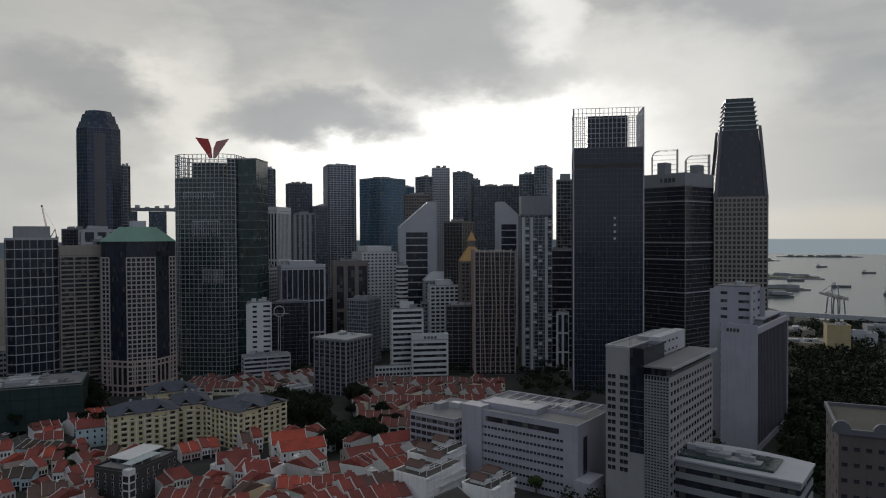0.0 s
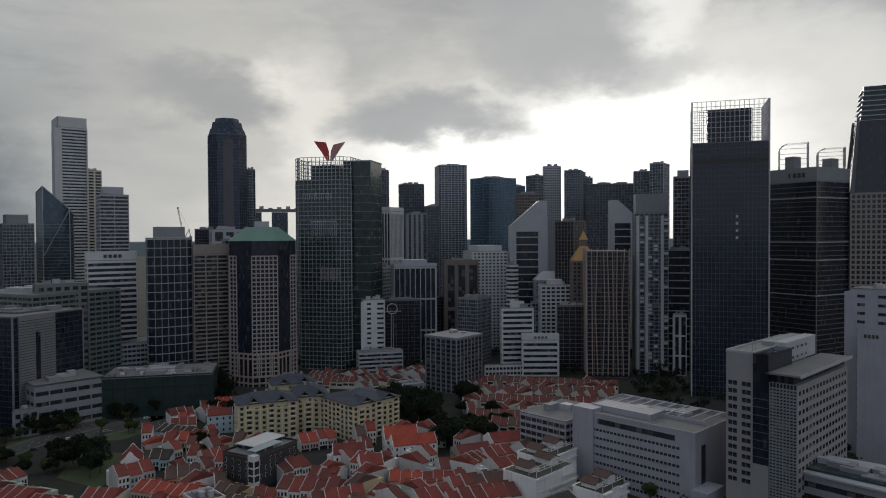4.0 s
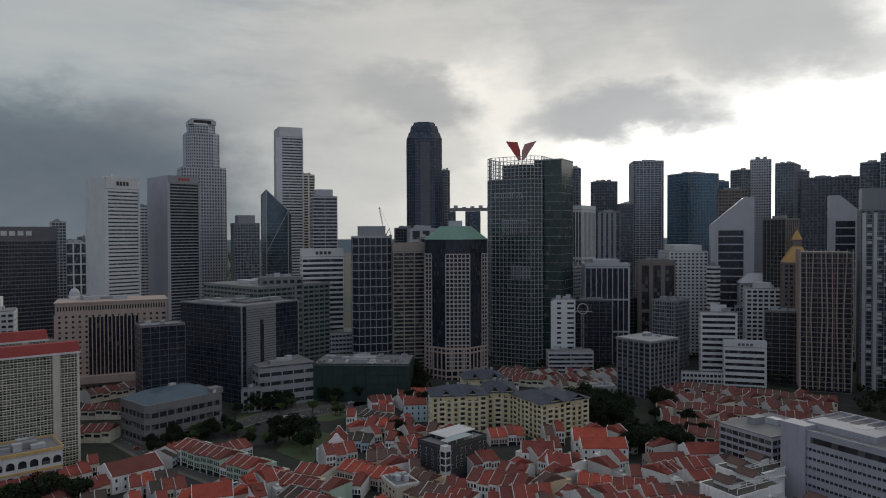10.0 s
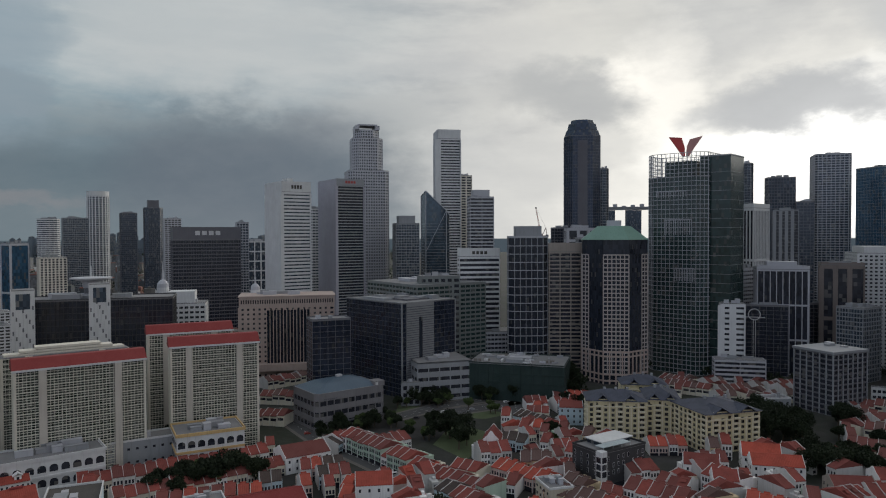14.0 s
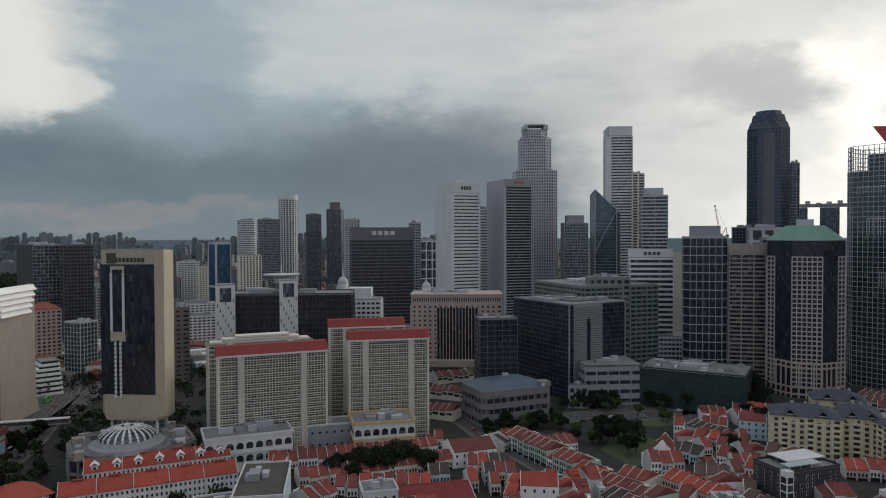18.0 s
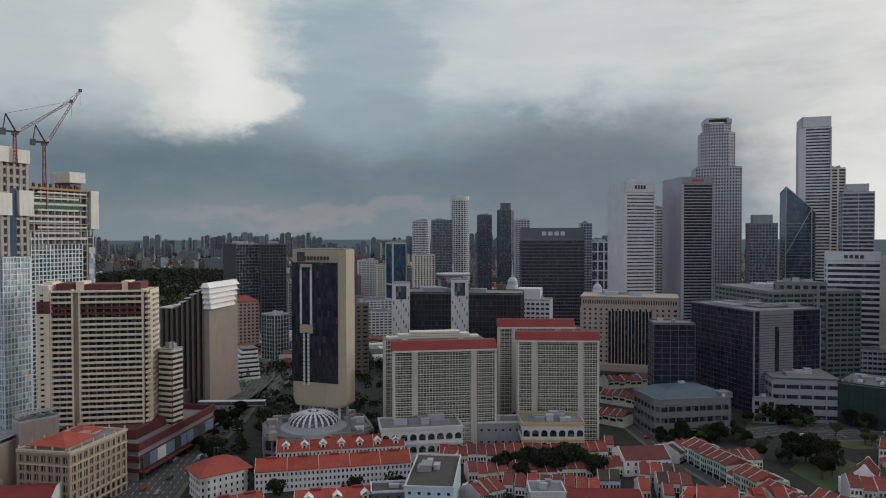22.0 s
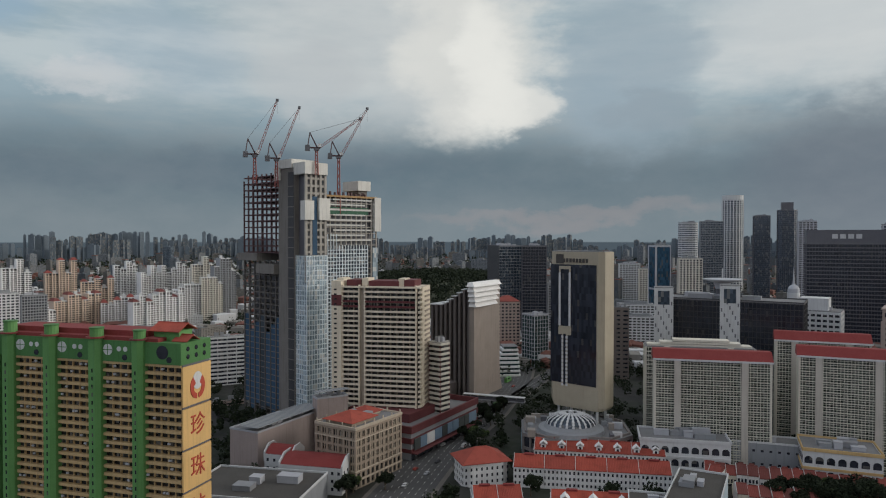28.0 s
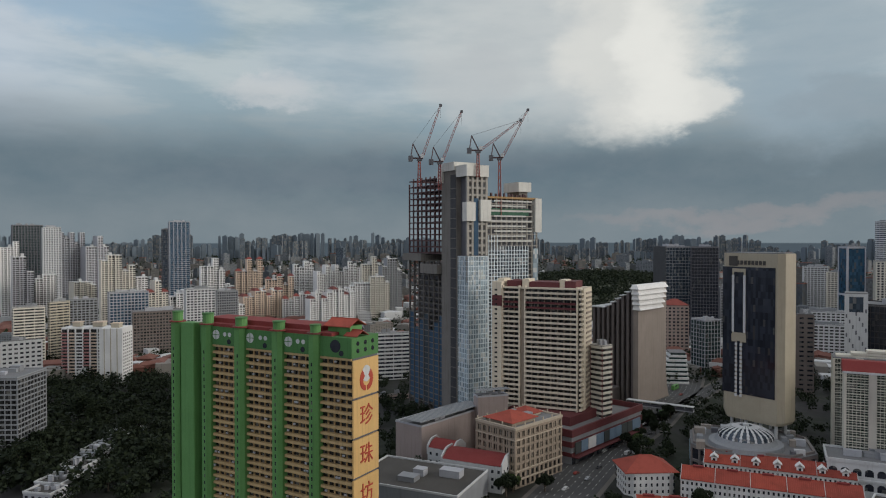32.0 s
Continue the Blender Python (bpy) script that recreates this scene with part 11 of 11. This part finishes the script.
# marina hotel: three leaning slabs under a boat-shaped deck
mx, my = at_heading(22.3, 1750)
marina = thing("hotel", mx, my, 0, 24, "three grey hotel slabs under one long roof deck", "hotel")
for k in (-1, 0, 1):
    part("slab", box_bm(k * 62 - 19, k * 62 + 19, -10, 10, 0, 186), GLASS_GREY, marina)
bm = bmesh.new()
ts = np.linspace(-1, 1, 21)
deck = [(112 * t, -16 * math.sqrt(max(0, 1 - t ** 4)) - 0.5) for t in ts] + [(112 * t, 16 * math.sqrt(max(0, 1 - t ** 4)) + 0.5) for t in ts[::-1]]
add_loft(bm, [[(a * 0.97, b * 0.7, 187) for a, b in deck], [(a, b, 194) for a, b in deck]])
part("roof_deck", bm, PALE, marina)
for k in range(9):
    part("deck_house", box_bm(-90 + k * 21, -80 + k * 21, -5, 5, 194, 197 + (k % 3) * 2), GREY, marina)

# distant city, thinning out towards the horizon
# distance haze and shade are put into these base colours
HAZE_BLUE = paint("hazed_blue_block", (0.115, 0.145, 0.175), 0.8)
HAZE_GREY = paint("hazed_grey_block", (0.16, 0.175, 0.19), 0.8)
HAZE_TAN = paint("hazed_tan_block", (0.20, 0.185, 0.165), 0.8)


def far_city():
    spec = [(46, 16, 38, HAZE_TAN, GLASS_HOME, 3.2, 1.8, 2.2, "pale slab of flats in the distance"), (24, 20, 62, HAZE_GREY, GLASS_GREY, 3.4, 1.7, 2.0, "grey tower of flats in the distance"),
            (30, 20, 26, WHITE, GLASS_HOME, 3.4, 2.0, 2.2, "white mid-rise block in the distance"), (54, 18, 48, HAZE_GREY, GLASS_HOME, 3.2, 1.8, 2.2, "cream slab of flats in the distance"),
            (28, 24, 74, HAZE_BLUE, GLASS_GREY, 3.6, 1.0, 1.0, "grey office tower in the distance"), (60, 34, 16, GREY, GLASS_DARK, 4.0, 2.0, 1.5, "low grey building in the distance"),
            (26, 22, 56, HAZE_GREY, GLASS_BLUE, 3.4, 1.7, 2.0, "white tower with bluish glass in the distance")]
    kinds = [far_kind(k, *s) for k, s in enumerate(spec)]
    r = random.Random(77)
    used = set()
    taken = []
    n = 0
    while n < 260:
        near = n < 170
        yaw = r.uniform(46, 134)
        dist = r.uniform(820, 1900) if near else 1900 + 2950 * r.random() ** 0.9
        if near and (90 < yaw < 96 or yaw < 60):
            n += 1
            continue
        # the wooded hill stays clear
        if 79 < yaw < 94 and 1000 < dist < 2000:
            n += 1
            continue
        k = r.choice((0, 2, 2, 5, 5, 3)) if near else r.choice((0, 1, 2, 3, 3, 4, 6, 1))
        x, y = at_heading(yaw, dist)
        if any((x - a) ** 2 + (y - b) ** 2 < (40 if near else 48) ** 2 for a, b in taken):
            n += 1
            continue
        taken.append((x, y))
        sz = r.uniform(0.5, 0.8) if near else r.uniform(0.7, 1.2)
        m = pose(x, y, 0, 0, 0, r.choice((yaw, yaw + 20, yaw - 25, 53, 143)))
        if k in used:
            ob = copy_thing(kinds[k], m)
        else:
            used.add(k)
            ob = kinds[k]
            ob.matrix_basis = m
        ob.scale = (sz, sz, sz * r.uniform(0.7, 1.25))
        n += 1


far_city()


def low_roofs():
    """Small houses and sheds between the farther blocks, too many to count."""
    r = random.Random(5)
    bms = [bmesh.new() for _ in range(3)]
    for k in range(5200):
        yaw, dist = r.uniform(44, 134), 700 + 3700 * r.random() ** 1.7
        if 80 < yaw < 93 and 1000 < dist < 2000:
            continue
        x, y = at_heading(yaw, dist)
        w, d, h = r.uniform(9, 30), r.uniform(8, 18), r.uniform(5, 15)
        bm = bms[k % 3]
        vs = add_box(bm, -w / 2, w / 2, -d / 2, d / 2, 0, h)
        if k % 3 == 0:
            vs += add_loft(bm, [[(*p, h + 0.01) for p in rect(w + 1, d + 1)], [(*p, h + 3) for p in rect(w * 0.6, 0.4)]])[0]
            bm.verts.ensure_lookup_table()
            vs = bm.verts[-16:]
        move_verts(list(vs), pose(x, y, 0, 0, 0, r.uniform(0, 180)))
    for bm, m, lab in zip(bms, (paint("far_red_roofs", (0.17, 0.070, 0.052), 0.85), WHITE, HAZE_TAN), ("red-roofed low houses in the distance", "white low buildings in the distance", "ivory low buildings in the distance")):
        tagged(new("low_buildings", mesh_of("low_buildings", bm, m)), lab, "buildings", kind="stuff")
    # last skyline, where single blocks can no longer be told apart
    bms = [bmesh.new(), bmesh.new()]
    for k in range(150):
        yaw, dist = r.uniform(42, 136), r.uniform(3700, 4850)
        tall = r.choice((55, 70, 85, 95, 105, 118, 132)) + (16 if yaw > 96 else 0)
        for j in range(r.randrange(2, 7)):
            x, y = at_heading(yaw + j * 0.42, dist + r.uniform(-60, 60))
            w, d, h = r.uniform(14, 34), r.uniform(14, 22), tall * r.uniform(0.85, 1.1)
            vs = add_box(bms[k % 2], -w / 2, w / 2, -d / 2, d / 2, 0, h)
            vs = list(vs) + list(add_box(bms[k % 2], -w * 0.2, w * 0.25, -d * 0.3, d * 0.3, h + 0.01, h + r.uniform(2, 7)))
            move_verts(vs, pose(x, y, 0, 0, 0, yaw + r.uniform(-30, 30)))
    # slate tone of the far flats is painted haze
    for bm, m in zip(bms, (HAZE_BLUE, glass("hazed_slate_flats", (0.12, 0.15, 0.18), 9, 7, 0.7, 0.2, 0.3))):
        tagged(new("far_skyline", mesh_of("far_skyline", bm, m)), "last haze-tinted blocks along the horizon", "buildings", kind="stuff")
    bm = bmesh.new()
    for k in range(3000):
        yaw, dist = r.uniform(60, 136), 620 + 1300 * r.random()
        x, y = at_heading(yaw, dist)
        clump(bm, (x, y, r.uniform(3, 7)), r.uniform(4, 7), r, 26, 1.4)
    tagged(new("woods", mesh_of("woods", bm, LEAF)), "dark trees between the nearer estates", "trees", kind="stuff")
    bm = bmesh.new()
    for k in range(2300):
        yaw, dist = r.uniform(40, 136), 900 + 3900 * r.random() ** 1.1
        x, y = at_heading(yaw, dist)
        s = 1 + dist / 1800
        clump(bm, (x, y, 5 * s), 6 * s, r, 22, 1.5 * s)
    tagged(new("woods", mesh_of("woods", bm, LEAF)), "tree crowns between distant blocks", "trees", kind="stuff")


low_roofs()


def far_blocks():
    """Mid-rise estates past the nearer hills, each too small to tell its floors apart."""
    r = random.Random(41)
    # white, cream and grey flats dulled in colour for distance haze
    mats = [glass("hazed_white_flats", (0.22, 0.235, 0.25), 3.2, 3.2, 0.7, 0.10, 0.3), glass("hazed_cream_flats", (0.165, 0.16, 0.15), 3.2, 3.6, 0.7, 0.10, 0.3),
            glass("hazed_grey_flats", (0.085, 0.105, 0.125), 3.4, 3.0, 0.5, 0.07, 0.3), paint("distant_red_roof", (0.20, 0.075, 0.055), 0.85)]
    bms = [bmesh.new() for _ in mats]
    for k in range(900):
        yaw, dist = r.uniform(44, 134), 1250 + 2700 * r.random()
        if 80 < yaw < 93 and dist < 2050:
            continue
        x, y = at_heading(yaw, dist)
        w, d, h = r.uniform(11, 34), r.uniform(10, 15), r.choice((14, 18, 24, 30, 38, 48)) * r.uniform(0.8, 1.2)
        m = pose(x, y, 0, 0, 0, yaw + r.choice((0, 20, -35, 60)))
        vs = add_box(bms[k % 3], -w / 2, w / 2, -d / 2, d / 2, 0, h)
        vs = list(vs) + list(add_box(bms[k % 3], -w * 0.2, w * 0.1, -d * 0.3, d * 0.3, h + 0.01, h + 3.5))
        move_verts(vs, m)
        if k % 4 == 0:
            vs = add_box(bms[3], -w / 2 - 0.6, w / 2 + 0.6, -d / 2 - 0.6, d / 2 + 0.6, h + 0.02, h + 1.6)
            move_verts(vs, m)
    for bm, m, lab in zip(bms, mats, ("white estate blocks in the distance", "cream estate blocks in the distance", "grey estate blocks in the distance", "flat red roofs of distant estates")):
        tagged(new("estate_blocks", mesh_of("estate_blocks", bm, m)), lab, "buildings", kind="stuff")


def wooded_hill():
    r = random.Random(8)
    yaw, dist, a, b, top = 87.0, 1500.0, 235.0, 470.0, 42.0
    cx, cy = at_heading(yaw, dist)
    rise = lambda u, v: top * max(0.0, 1 - (u / a) ** 2 - ((v - 90) / b) ** 2) ** 0.4
    m = pose(cx, cy, 0, 0, 0, yaw)
    bm = bmesh.new()
    nu, nv = 18, 26
    grid = [[bm.verts.new(m @ Vector((u, v, rise(u, v) - 0.3))) for v in np.linspace(-b, b + 180, nv)] for u in np.linspace(-a * 1.1, a * 1.1, nu)]
    for i in range(nu - 1):
        for j in range(nv - 1):
            bm.faces.new((grid[i][j], grid[i + 1][j], grid[i + 1][j + 1], grid[i][j + 1]))
    tagged(new("hill", mesh_of("hill", bm, paint("hill_soil", (0.05, 0.055, 0.03), 0.95))), "low hill under dense dark trees", "hill", kind="structure")
    bm = bmesh.new()
    for _ in range(1900):
        u, v = r.uniform(-a, a), r.uniform(-b, b * 0.7)
        if (u / a) ** 2 + ((v - 90) / b) ** 2 > 1:
            continue
        p = m @ Vector((u, v, rise(u, v)))
        q = r.uniform(6, 10)
        clump(bm, (p.x, p.y, p.z + q * 0.7), q, r, 26, 2.4)
    tagged(new("woods", mesh_of("woods", bm, LEAF)), "dense dark trees covering the low hill", "trees", kind="stuff")


far_blocks()
wooded_hill()
gap_fill([(-264.8, 205.2), (-208.7, 285.2), (-289.7, 331.9), (-357.2, 258.0)], 3, 5.6, (0, 2, 4, 6))
gap_fill([(-309.7, 141.2), (-264.8, 205.2), (-357.2, 258.0), (-384.5, 175.6)], 4, 5.6, (0, 2, 4, 1))
street_greenery(23)
